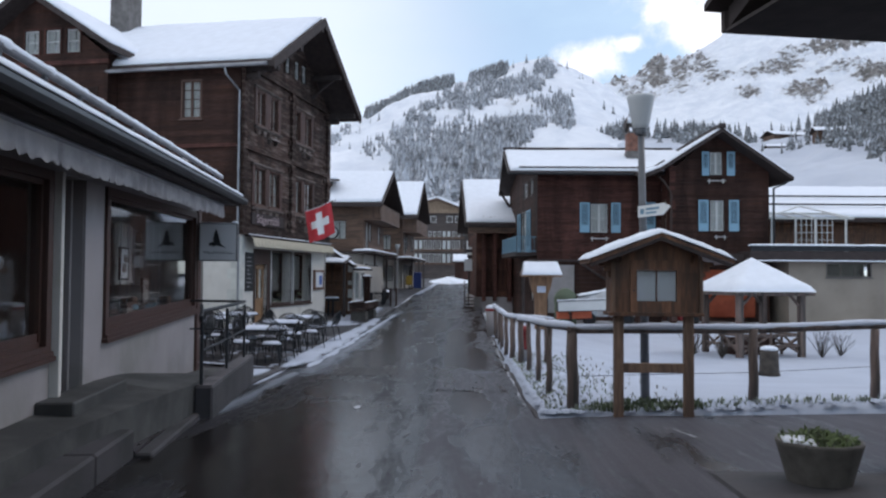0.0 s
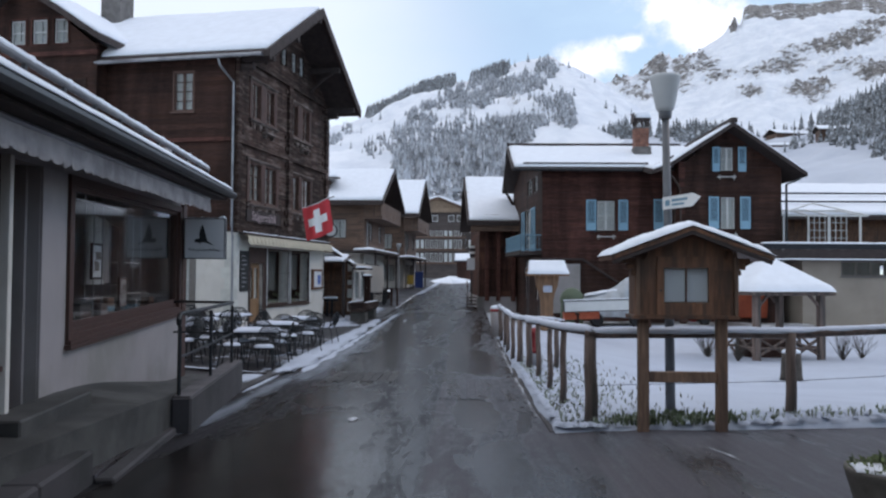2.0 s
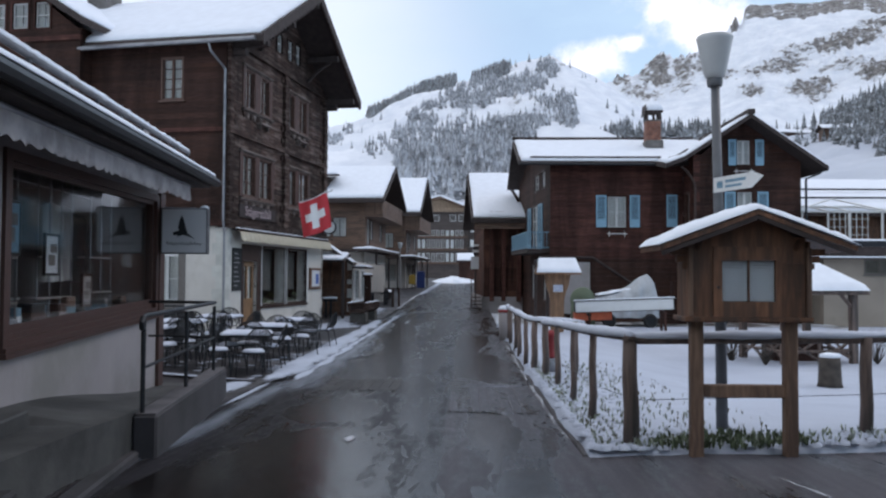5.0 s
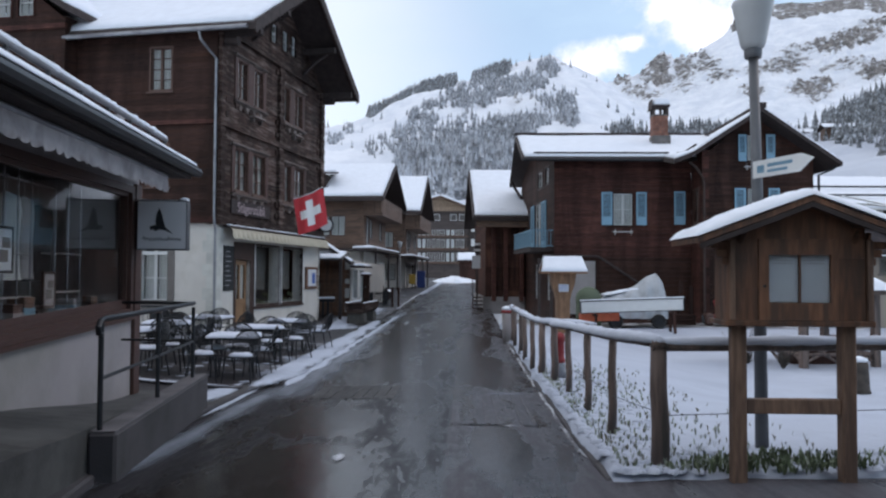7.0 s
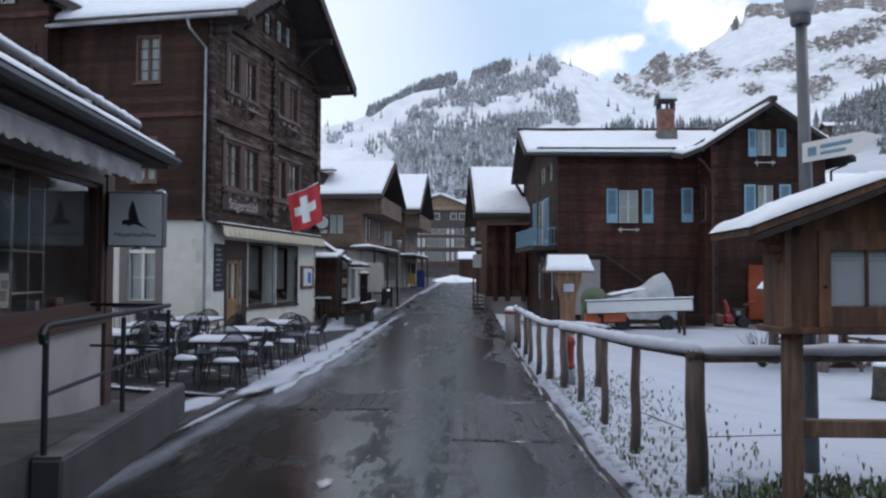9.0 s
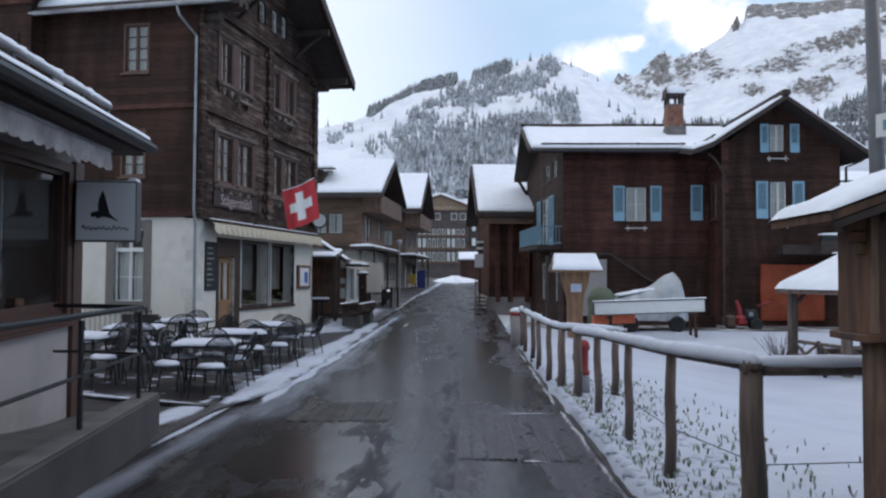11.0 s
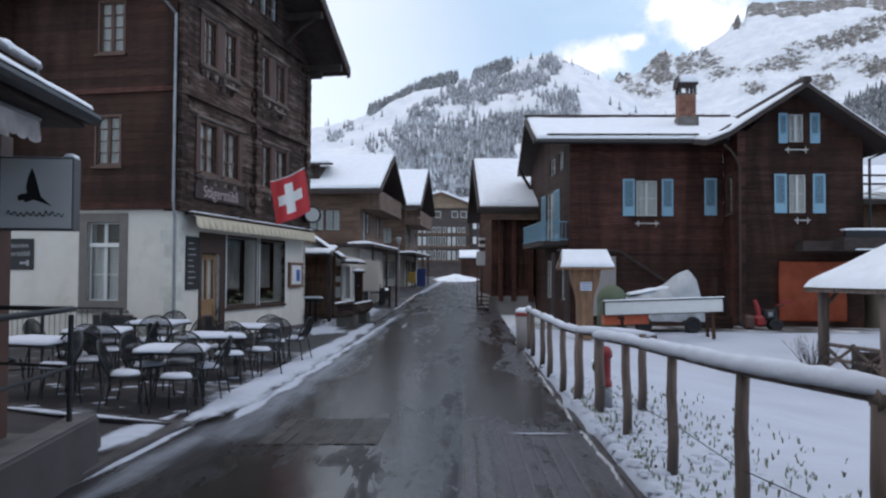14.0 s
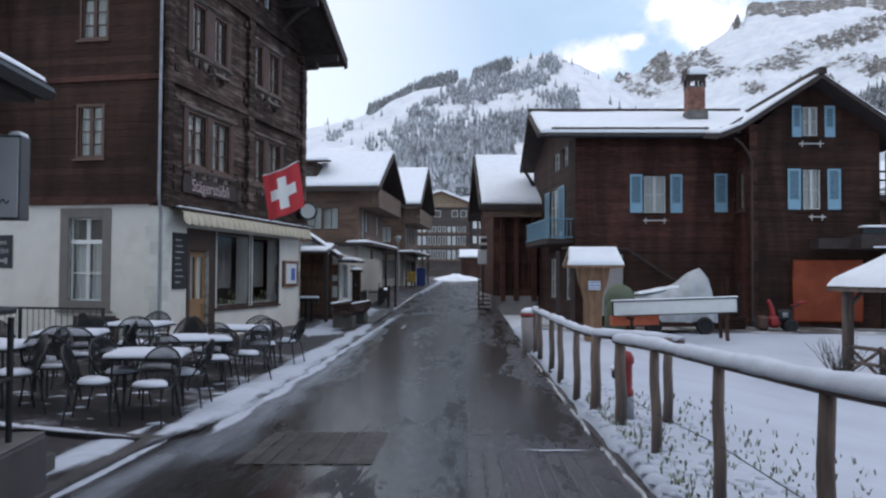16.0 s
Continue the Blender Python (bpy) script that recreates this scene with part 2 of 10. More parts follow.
BRICK = mat("chimney_brick", (0.23, 0.105, 0.075), 0.85, 0.3, 8.0, bump=0.4, island=0.25)
SOOT = mat("sooty_render", (0.16, 0.15, 0.145), 0.85, 0.25, 4.0, bump=0.3, second=(0.09, 0.085, 0.08))
BLUE = mat("pale_blue_paint", (0.23, 0.42, 0.55), 0.6, 0.08, 4.0, (1, 1, 8), 0.2, 10)
BLUE_DIM = mat("dull_blue_paint", (0.15, 0.28, 0.37), 0.65, 0.1, 4.0, (1, 1, 8), 0.2, 10)
WHITE = mat("white_paint", (0.70, 0.71, 0.70), 0.5, 0.05, 4.0, bump=0.05)
CURTAIN = mat("net_curtain", (0.52, 0.52, 0.50), 0.9, 0.1, 4.0, (14, 14, 0.6), 0.5, 6)
FRAME_TAN = mat("faded_brown_casement", (0.105, 0.056, 0.042), 0.6, 0.25, 4.0, (6, 6, 1), 0.2, 12)
BROWN_TRIM = mat("brown_window_trim", (0.048, 0.026, 0.020), 0.6, 0.25, 4.0, (6, 6, 1), 0.2, 12)
MAHOG = mat("reddish_shopfront_timber", (0.066, 0.030, 0.022), 0.45, 0.25, 4.0, (6, 6, 1), 0.2, 12)
PINE_DOOR = mat("pine_door", (0.27, 0.155, 0.082), 0.55, 0.25, 3.0, (8, 8, 1), 0.2, 12)
GREY_TRIM = mat("taupe_stone_surround", (0.16, 0.145, 0.135), 0.75, 0.1, 5.0, bump=0.2)
CANVAS = mat("cream_awning_canvas", (0.50, 0.45, 0.35), 0.85, 0.08, 6.0, (1, 1, 1), 0.2, 60)
CANVAS_GREY = mat("grey_awning_canvas", (0.42, 0.395, 0.40), 0.85, 0.12, 5.0, (1, 1, 1), 0.2, 60, second=(0.27, 0.25, 0.255), second_scale=2.0)
SLATE = mat("blackboard", (0.018, 0.020, 0.022), 0.7, 0.2, 6.0, bump=0.05)
CHALK = mat("chalk", (0.35, 0.35, 0.36), 0.9, 0.2, 20.0, bump=0.0)
FLAG_RED = mat("red_flag_cloth", (0.56, 0.045, 0.055), 0.8, 0.08, 3.0, bump=0.15, bump_scale=80)
FLAG_WHITE = mat("white_flag_cloth", (0.80, 0.80, 0.80), 0.8, 0.03, 3.0, bump=0.1, bump_scale=80)
LIGHTBOX = mat("opal_sign_face", (0.62, 0.61, 0.62), 0.4, 0.05, 1.5, bump=0.0)
INK = mat("black_ink", (0.012, 0.012, 0.014), 0.6, 0.1, 6.0, bump=0.0)
BOXSIDE = mat("sign_box_sheet", (0.075, 0.078, 0.085), 0.5, 0.1, 4.0, bump=0.03, metal=0.2)
PAPER = mat("paper", (0.62, 0.64, 0.67), 0.7, 0.06, 2.0, bump=0.0)
BLUEPRINT = mat("blue_print", (0.05, 0.12, 0.40), 0.6, 0.1, 4.0, bump=0.0)
PINK_TEXT = mat("faded_pink_lettering", (0.42, 0.33, 0.34), 0.7, 0.15, 8.0, bump=0.0)
SIGNBOARD = mat("faded_purple_board", (0.036, 0.025, 0.025), 0.75, 0.3, 3.0, (1, 1, 8), 0.3, 12)
ORANGE = mat("orange_tarpaulin", (0.55, 0.120, 0.050), 0.6, 0.12, 2.0, bump=0.4, bump_scale=4, second=(0.44, 0.085, 0.035), bump_dist=0.05)
TARP = mat("silver_tarpaulin", (0.42, 0.45, 0.48), 0.45, 0.15, 3.0, bump=0.5, bump_scale=5, bump_dist=0.04)
GREEN_TARP = mat("green_canvas", (0.10, 0.13, 0.085), 0.75, 0.15, 3.0, bump=0.3, bump_scale=6)
RED_PAINT = mat("red_enamel", (0.26, 0.020, 0.022), 0.4, 0.15, 6.0, bump=0.05)
RUBBER = mat("rubber", (0.018, 0.018, 0.019), 0.8, 0.2, 10.0, bump=0.2)
BIN_BLUE = mat("blue_plastic", (0.012, 0.035, 0.16), 0.5, 0.1, 4.0, bump=0.05)
BIN_YELLOW = mat("yellow_paint", (0.42, 0.26, 0.035), 0.5, 0.1, 4.0, bump=0.05)
BARK = mat("bark", (0.060, 0.050, 0.042), 0.9, 0.4, 6.0, bump=0.6, bump_scale=20)
LEAF = mat("dark_green_leaves", (0.085, 0.112, 0.060), 0.6, 0.35, 8.0, bump=0.2, island=0.4)
DEAD = mat("dry_grass", (0.13, 0.12, 0.075), 0.8, 0.3, 8.0, bump=0.0, island=0.4)
POT = mat("exposed_aggregate_planter", (0.10, 0.09, 0.08), 0.85, 0.25, 9.0, bump=0.6, bump_scale=70)
BEIGE = mat("beige_render", (0.34, 0.29, 0.24), 0.85, 0.08, 2.0, bump=0.2, second=(0.27, 0.23, 0.19), second_scale=0.5)
CLAD = mat("warm_brown_cladding", (0.150, 0.088, 0.060), 0.7, 0.25, 3.0, (1, 1, 10), 0.3, 14, island=0.2, second=(0.08, 0.05, 0.036))
GLASS = bpy.data.materials.new("window_glass")
GLASS.use_nodes = True
gb = GLASS.node_tree.nodes["Principled BSDF"]
gb.inputs["Base Color"].default_value = (0.9, 0.93, 0.94, 1)
gb.inputs["Roughness"].default_value = 0.03
gb.inputs["Transmission Weight"].default_value = 1.0
gb.inputs["IOR"].default_value = 1.30
# dark colour that stands for the missing light in rooms behind glass
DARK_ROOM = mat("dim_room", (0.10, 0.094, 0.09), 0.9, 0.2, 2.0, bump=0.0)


def asphalt(name, base, wet, dry=0.46, marks=()):
    """Worn tarmac: wet streaks along the street, small dark stains, drier grey bands, fine aggregate."""
    m = bpy.data.materials.new(name)
    m.use_nodes = True
    nt = m.node_tree
    b = nt.nodes["Principled BSDF"]
    co = nt.nodes.new("ShaderNodeTexCoord")

    def field_noise(stretch, scale, detail, rough, twist=0.0):
        mp = nt.nodes.new("ShaderNodeMapping")
        mp.inputs["Scale"].default_value = stretch
        nt.links.new(co.outputs["Object"], mp.inputs["Vector"])
        n = nt.nodes.new("ShaderNodeTexNoise")
        n.inputs["Scale"].default_value, n.inputs["Detail"].default_value = scale, detail
        n.inputs["Roughness"].default_value, n.inputs["Distortion"].default_value = rough, twist
        nt.links.new(mp.outputs["Vector"], n.inputs["Vector"])
        return n.outputs["Fac"]

    streak = field_noise((1.0, 0.16, 1.0), 1.3, 7, 0.60, 0.4)
    stain = field_noise((1.25, 0.20, 1.0), 2.3, 8, 0.68, 0.8)
    both = nt.nodes.new("ShaderNodeMath")
    both.operation = "MULTIPLY_ADD"
    both.inputs[1].default_value = 0.55
    half = nt.nodes.new("ShaderNodeMath")
    half.operation = "MULTIPLY"
    half.inputs[1].default_value = 0.45
    nt.links.new(stain, half.inputs[0])
    nt.links.new(streak, both.inputs[0])
    nt.links.new(half.outputs[0], both.inputs[2])
    level = both.outputs[0]
    # muddy stains, and dark house reflections painted in, with soft ragged rims: x, y, half width, half length
    for x, y, rx, ry in marks:
        sub = nt.nodes.new("ShaderNodeVectorMath")
        sub.operation = "SUBTRACT"
        nt.links.new(co.outputs["Object"], sub.inputs[0])
        sub.inputs[1].default_value = (x, y, 0)
        sc = nt.nodes.new("ShaderNodeVectorMath")
        sc.operation = "MULTIPLY"
        nt.links.new(sub.outputs[0], sc.inputs[0])
        sc.inputs[1].default_value = (1 / rx, 1 / ry, 0)
        ln = nt.nodes.new("ShaderNodeVectorMath")
        ln.operation = "LENGTH"
        nt.links.new(sc.outputs[0], ln.inputs[0])
        ra = nt.nodes.new("ShaderNodeMath")
        ra.operation = "MULTIPLY_ADD"
        ra.inputs[1].default_value = -2.4
        nt.links.new(stain, ra.inputs[0])
        nt.links.new(ln.outputs["Value"], ra.inputs[2])
        sm_ = nt.nodes.new("ShaderNodeMapRange")
        sm_.interpolation_type = "SMOOTHSTEP"
        nt.links.new(ra.outputs[0], sm_.inputs["Value"])
        sm_.inputs["From Min"].default_value, sm_.inputs["From Max"].default_value = -0.55, 0.15
        sm_.inputs["To Min"].default_value, sm_.inputs["To Max"].default_value = 0.24, 0.0
        dn = nt.nodes.new("ShaderNodeMath")
        dn.operation = "SUBTRACT"
        nt.links.new(level, dn.inputs[0])
        nt.links.new(sm_.outputs["Result"], dn.inputs[1])
        level = dn.outputs[0]
    # crisp dark blots where the wheels run, and fine drag lines along the street
    where = nt.nodes.new("ShaderNodeSeparateXYZ")
    nt.links.new(co.outputs["Object"], where.inputs[0])

    def band(v, a, b, lo=0.0, hi=1.0):
        n = nt.nodes.new("ShaderNodeMapRange")
        n.interpolation_type = "SMOOTHSTEP"
        nt.links.new(v, n.inputs["Value"])
        n.inputs["From Min"].default_value, n.inputs["From Max"].default_value = a, b
        n.inputs["To Min"].default_value, n.inputs["To Max"].default_value = lo, hi
        return n.outputs["Result"]

    def times(a, b):
        n = nt.nodes.new("ShaderNodeMath")
        n.operation = "MULTIPLY"
        for k, v in enumerate((a, b)):
            if isinstance(v, float):
                n.inputs[k].default_value = v
            else:
                nt.links.new(v, n.inputs[k])
        return n.outputs[0]

    lane = times(band(where.outputs["X"], -3.3, -2.3), band(where.outputs["X"], 0.75, -0.1))
    blot = times(band(field_noise((1.5, 0.30, 1.0), 2.4, 9, 0.66, 0.5), 0.555, 0.60), lane)
    drag = field_noise((11.0, 0.10, 1.0), 1.2, 6, 0.6)

    def plus(a, b):
        n = nt.nodes.new("ShaderNodeMath")
        n.operation = "ADD"
        for k, v in enumerate((a, b)):
            if isinstance(v, float):
                n.inputs[k].default_value = v
            else:
                nt.links.new(v, n.inputs[k])
        return n.outputs[0]

    # how dry the surface is: wet in the stains, the blots and the wheel tracks, drier towards both sides
    fine = field_noise((1.4, 0.5, 1.0), 7.0, 8, 0.7)
    level = plus(level, times(plus(fine, -0.5), 0.22))
    level = plus(level, times(blot, -0.15))
    level = plus(level, plus(band(where.outputs["X"], 0.6, 1.8, 0.0, 0.05), band(where.outputs["X"], -1.9, -3.0, 0.0, 0.03)))
    level = plus(level, times(band(where.outputs["Y"], 15.0, 21.0, 0.0, -0.045), band(where.outputs["X"], 0.8, -0.2, 0.4, 1.0)))
    dryness = band(level, 0.415, 0.575)
    r1 = nt.nodes.new("ShaderNodeValToRGB")
    e = r1.color_ramp.elements
    e[0].position, e[1].position = 0.0, 1.0
    e[0].color, e[1].color = (base * 0.62, base * 0.50, base * 0.45, 1), (base * 1.72, base * 1.62, base * 1.82, 1)
    e2 = r1.color_ramp.elements.new(0.45)
    e2.color = (base * 1.0, base * 0.92, base * 1.0, 1)
    nt.links.new(dryness, r1.inputs["Fac"])
    # fine drag lines; the lane beyond the middle joint is of newer, paler tarmac
    tone = times(band(drag, 0.30, 0.70, 0.82, 1.18), band(where.outputs["X"], -0.47, -0.45, 0.72, 1.85))
    hs = nt.nodes.new("ShaderNodeHueSaturation")
    nt.links.new(tone, hs.inputs["Value"])
    nt.links.new(r1.outputs["Color"], hs.inputs["Color"])
    n2 = field_noise((1, 0.7, 1), 42, 7, 0.72)
    mx = nt.nodes.new("ShaderNodeMix")
    mx.data_type, mx.blend_type = "RGBA", "OVERLAY"
    mx.inputs[0].default_value = 0.8
    nt.links.new(hs.outputs["Color"], mx.inputs[6])
    nt.links.new(n2, mx.inputs[7])
    nt.links.new(mx.outputs[2], b.inputs["Base Color"])
    nt.links.new(plus(times(dryness, dry - wet), wet), b.inputs["Roughness"])
    nt.links.new(plus(times(dryness, -0.16), 0.26), b.inputs["Specular IOR Level"])
    bp = nt.nodes.new("ShaderNodeBump")
    bp.inputs["Strength"].default_value = 0.2
    bp.inputs["Distance"].default_value = 0.005
    nt.links.new(field_noise((1, 1, 1), 45, 4, 0.55), bp.inputs["Height"])
    # slight hollows and ruts
    bp2 = nt.nodes.new("ShaderNodeBump")
    bp2.inputs["Strength"].default_value = 0.28
    bp2.inputs["Distance"].default_value = 0.03
    nt.links.new(field_noise((1.0, 0.5, 1.0), 2.6, 5, 0.6), bp2.inputs["Height"])
    nt.links.new(bp2.outputs["Normal"], bp.inputs["Normal"])
    nt.links.new(bp.outputs["Normal"], b.inputs["Normal"])
    return m


ROAD = asphalt("damp_tarmac", 0.024, 0.19, 0.52, ((-2.2, 8.6, 1.0, 1.6), (-1.2, 4.4, 0.8, 1.5), (0.12, 20.1, 0.50, 2.1), (-2.05, 19.8, 0.85, 1.7), (-1.75, 23.7, 0.30, 1.7), (-2.3, 28.5, 0.35, 3.5), (0.12, 12.4, 0.24, 1.4),
                                                  (-1.9, 10.7, 0.60, 1.5), (-2.4, 37.0, 0.60, 3.5), (-1.95, 13.8, 0.55, 0.9), (-0.1, 26.5, 0.35, 2.2), (-1.6, 6.5, 0.5, 1.4), (-1.15, 16.6, 0.35, 1.2), (-1.0, 31.0, 0.3, 2.4), (-0.9, 21.5, 0.16, 2.2), (0.3, 9.0, 0.25, 1.1)))
PATCH = asphalt("tarmac_patch", 0.027, 0.22, 0.50)


def rock_and_snow(name, rock, scale, lo, hi):
    """Snow, with bare rock where the outcrops lie, broken into ledges and streaks by noise."""
    m = bpy.data.materials.new(name)
    m.use_nodes = True
    nt = m.node_tree
    b = nt.nodes["Principled BSDF"]
    b.inputs["Roughness"].default_value = 0.9
    b.inputs["Specular IOR Level"].default_value = 0.1
    at = nt.nodes.new("ShaderNodeAttribute")
    at.attribute_name = "bare"
    co = nt.nodes.new("ShaderNodeTexCoord")

    def ledge(stretch, size, detail):
        mp = nt.nodes.new("ShaderNodeMapping")
        mp.inputs["Scale"].default_value = stretch
        nt.links.new(co.outputs["Object"], mp.inputs["Vector"])
        n = nt.nodes.new("ShaderNodeTexNoise")
        n.inputs["Scale"].default_value, n.inputs["Detail"].default_value, n.inputs["Roughness"].default_value = size, detail, 0.66
        n.inputs["Distortion"].default_value = 0.5
        nt.links.new(mp.outputs["Vector"], n.inputs["Vector"])
        return n.outputs["Fac"]

    ad = nt.nodes.new("ShaderNodeMath")
    ad.operation = "MULTIPLY_ADD"
    ad.inputs[1].default_value = 2.4
    nt.links.new(ledge((1.0, 0.25, 1.9), scale, 9), ad.inputs[0])
    nt.links.new(at.outputs["Fac"], ad.inputs[2])
    r = nt.nodes.new("ShaderNodeMapRange")
    r.interpolation_type = "SMOOTHSTEP"
    r.inputs["From Min"].default_value, r.inputs["From Max"].default_value = lo, hi
    nt.links.new(ad.outputs[0], r.inputs["Value"])
    tone = nt.nodes.new("ShaderNodeValToRGB")
    tone.color_ramp.elements[0].position, tone.color_ramp.elements[1].position = 0.42, 0.60
    tone.color_ramp.elements[0].color = (*[c * 0.55 for c in rock], 1)
    tone.color_ramp.elements[1].color = (*[c * 1.6 for c in rock], 1)
    nt.links.new(ledge((1.6, 0.3, 3.0), scale * 1.6, 8), tone.inputs["Fac"])
    drift = nt.nodes.new("ShaderNodeValToRGB")
    drift.color_ramp.elements[0].position, drift.color_ramp.elements[1].position = 0.35, 0.65
    drift.color_ramp.elements[0].color, drift.color_ramp.elements[1].color = (0.63, 0.675, 0.75, 1), (0.79, 0.825, 0.88, 1)
    nt.links.new(ledge((1.0, 0.4, 1.6), scale * 0.7, 6), drift.inputs["Fac"])
    cm = nt.nodes.new("ShaderNodeMix")
    cm.data_type = "RGBA"
    nt.links.new(r.outputs["Result"], cm.inputs[0])
    nt.links.new(drift.outputs["Color"], cm.inputs[6])
    nt.links.new(tone.outputs["Color"], cm.inputs[7])
    nt.links.new(cm.outputs[2], b.inputs["Base Color"])
    return m


ROCK_FAR = rock_and_snow("far_rock_and_snow", (0.205, 0.197, 0.193), 0.055, 2.02, 2.36)
ROCK_MID = rock_and_snow("hillside_snow", (0.26, 0.255, 0.25), 0.08, 2.15, 2.45)

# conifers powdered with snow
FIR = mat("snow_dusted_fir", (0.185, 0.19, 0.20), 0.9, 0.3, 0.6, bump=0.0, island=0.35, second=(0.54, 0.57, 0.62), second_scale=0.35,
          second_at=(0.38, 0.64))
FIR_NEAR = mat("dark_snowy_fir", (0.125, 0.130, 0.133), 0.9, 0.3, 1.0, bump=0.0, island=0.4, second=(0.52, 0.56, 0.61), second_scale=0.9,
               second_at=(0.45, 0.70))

import collections

# ---- mesh tools ----


def part(name, bm, material, parent=None, label="", smooth=False, m=None):
    """Links a bmesh as one mesh object under a thing or a part."""
    me = bpy.data.meshes.new(name)
    bm.to_mesh(me)
    bm.free()
    me.materials.append(material)
    if smooth:
        for p in me.polygons:
            p.use_smooth = True
    ob = new(name, me)
    if m is not None:
        ob.matrix_basis = m
    if parent is not None:
        ob.parent = parent
    if label:
        ob["label"] = label
    return ob


def thing(name, m, label, category, group="", kind=""):
    ob = new(name)
    ob.empty_display_size = 0.2
    ob.matrix_basis = m
    return tagged(ob, label, category, group, kind)


def box(bm, x0, x1, y0, y1, z0, z1, m=None, bevel=0.0):
    vs = [bm.verts.new(p) for p in ((x0, y0, z0), (x1, y0, z0), (x1, y1, z0), (x0, y1, z0), (x0, y0, z1), (x1, y0, z1), (x1, y1, z1), (x0, y1, z1))]
    fs = [bm.faces.new([vs[i] for i in f]) for f in ((3, 2, 1, 0), (4, 5, 6, 7), (0, 1, 5, 4), (1, 2, 6, 5), (2, 3, 7, 6), (3, 0, 4, 7))]
    if bevel:
        edges = list({e for f in fs for e in f.edges})
        got = bmesh.ops.bevel(bm, geom=edges, offset=bevel, segments=1, affect="EDGES")
        vs = list({v for f in got["faces"] for v in f.verts} | {v for v in vs if v.is_valid})
    if m is not None:
        for v in vs:
            v.co = m @ v.co
    return vs


def boxes(*rows, bevel=0.0):
    bm = bmesh.new()
    for r in rows:
        box(bm, *r, bevel=bevel)
    return bm


def tube(bm, pts, r, n=8, r1=None, cap=True):
    """A round bar along points; r1 is the radius at its end."""
    pts = [Vector(p) for p in pts]
    rings = []
    up = None
    for i, p in enumerate(pts):
        d = (pts[min(i + 1, len(pts) - 1)] - pts[max(i - 1, 0)]).normalized()
        if up is None:
            up = d.orthogonal().normalized()
        up = (up - d * up.dot(d)).normalized()
        side = d.cross(up)
        f = i / max(1, len(pts) - 1)
        rr = r if r1 is None else r + (r1 - r) * f
        rings.append([bm.verts.new(p + rr * (math.cos(2 * math.pi * k / n) * up + math.sin(2 * math.pi * k / n) * side)) for k in range(n)])
    for a, b in zip(rings, rings[1:]):
        for k in range(n):
            bm.faces.new((a[k], a[(k + 1) % n], b[(k + 1) % n], b[k]))
    if cap:
        bm.faces.new(rings[0][::-1])
        bm.faces.new(rings[-1])
    return bm


def tubes(*rows, n=8):
    bm = bmesh.new()
    for pts, r in rows:
        tube(bm, pts, r, n)
    return bm


def lathe(bm, prof, n=24, cx=0.0, cy=0.0):
    """Turns a profile of (radius, z) round the upright axis."""
    rings = [[bm.verts.new((cx + r * math.cos(2 * math.pi * k / n), cy + r * math.sin(2 * math.pi * k / n), z)) for k in range(n)] for r, z in prof]
    for a, b in zip(rings, rings[1:]):
        for k in range(n):
            bm.faces.new((a[k], a[(k + 1) % n], b[(k + 1) % n], b[k]))
    bm.faces.new(rings[0][::-1])
    bm.faces.new(rings[-1])
    return bm


def slab(bm, quad, down):
    """A flat board over four corners, in order round it, with a thickness straight down."""
    top = [bm.verts.new(p) for p in quad]
    low = [bm.verts.new((p[0], p[1], p[2] - down)) for p in quad]
    n = len(quad)
    fs = [bm.faces.new(top), bm.faces.new(low[::-1])]
    for i in range(n):
        fs.append(bm.faces.new((top[i], low[i], low[(i + 1) % n], top[(i + 1) % n])))
    bmesh.ops.recalc_face_normals(bm, faces=fs)
    return bm


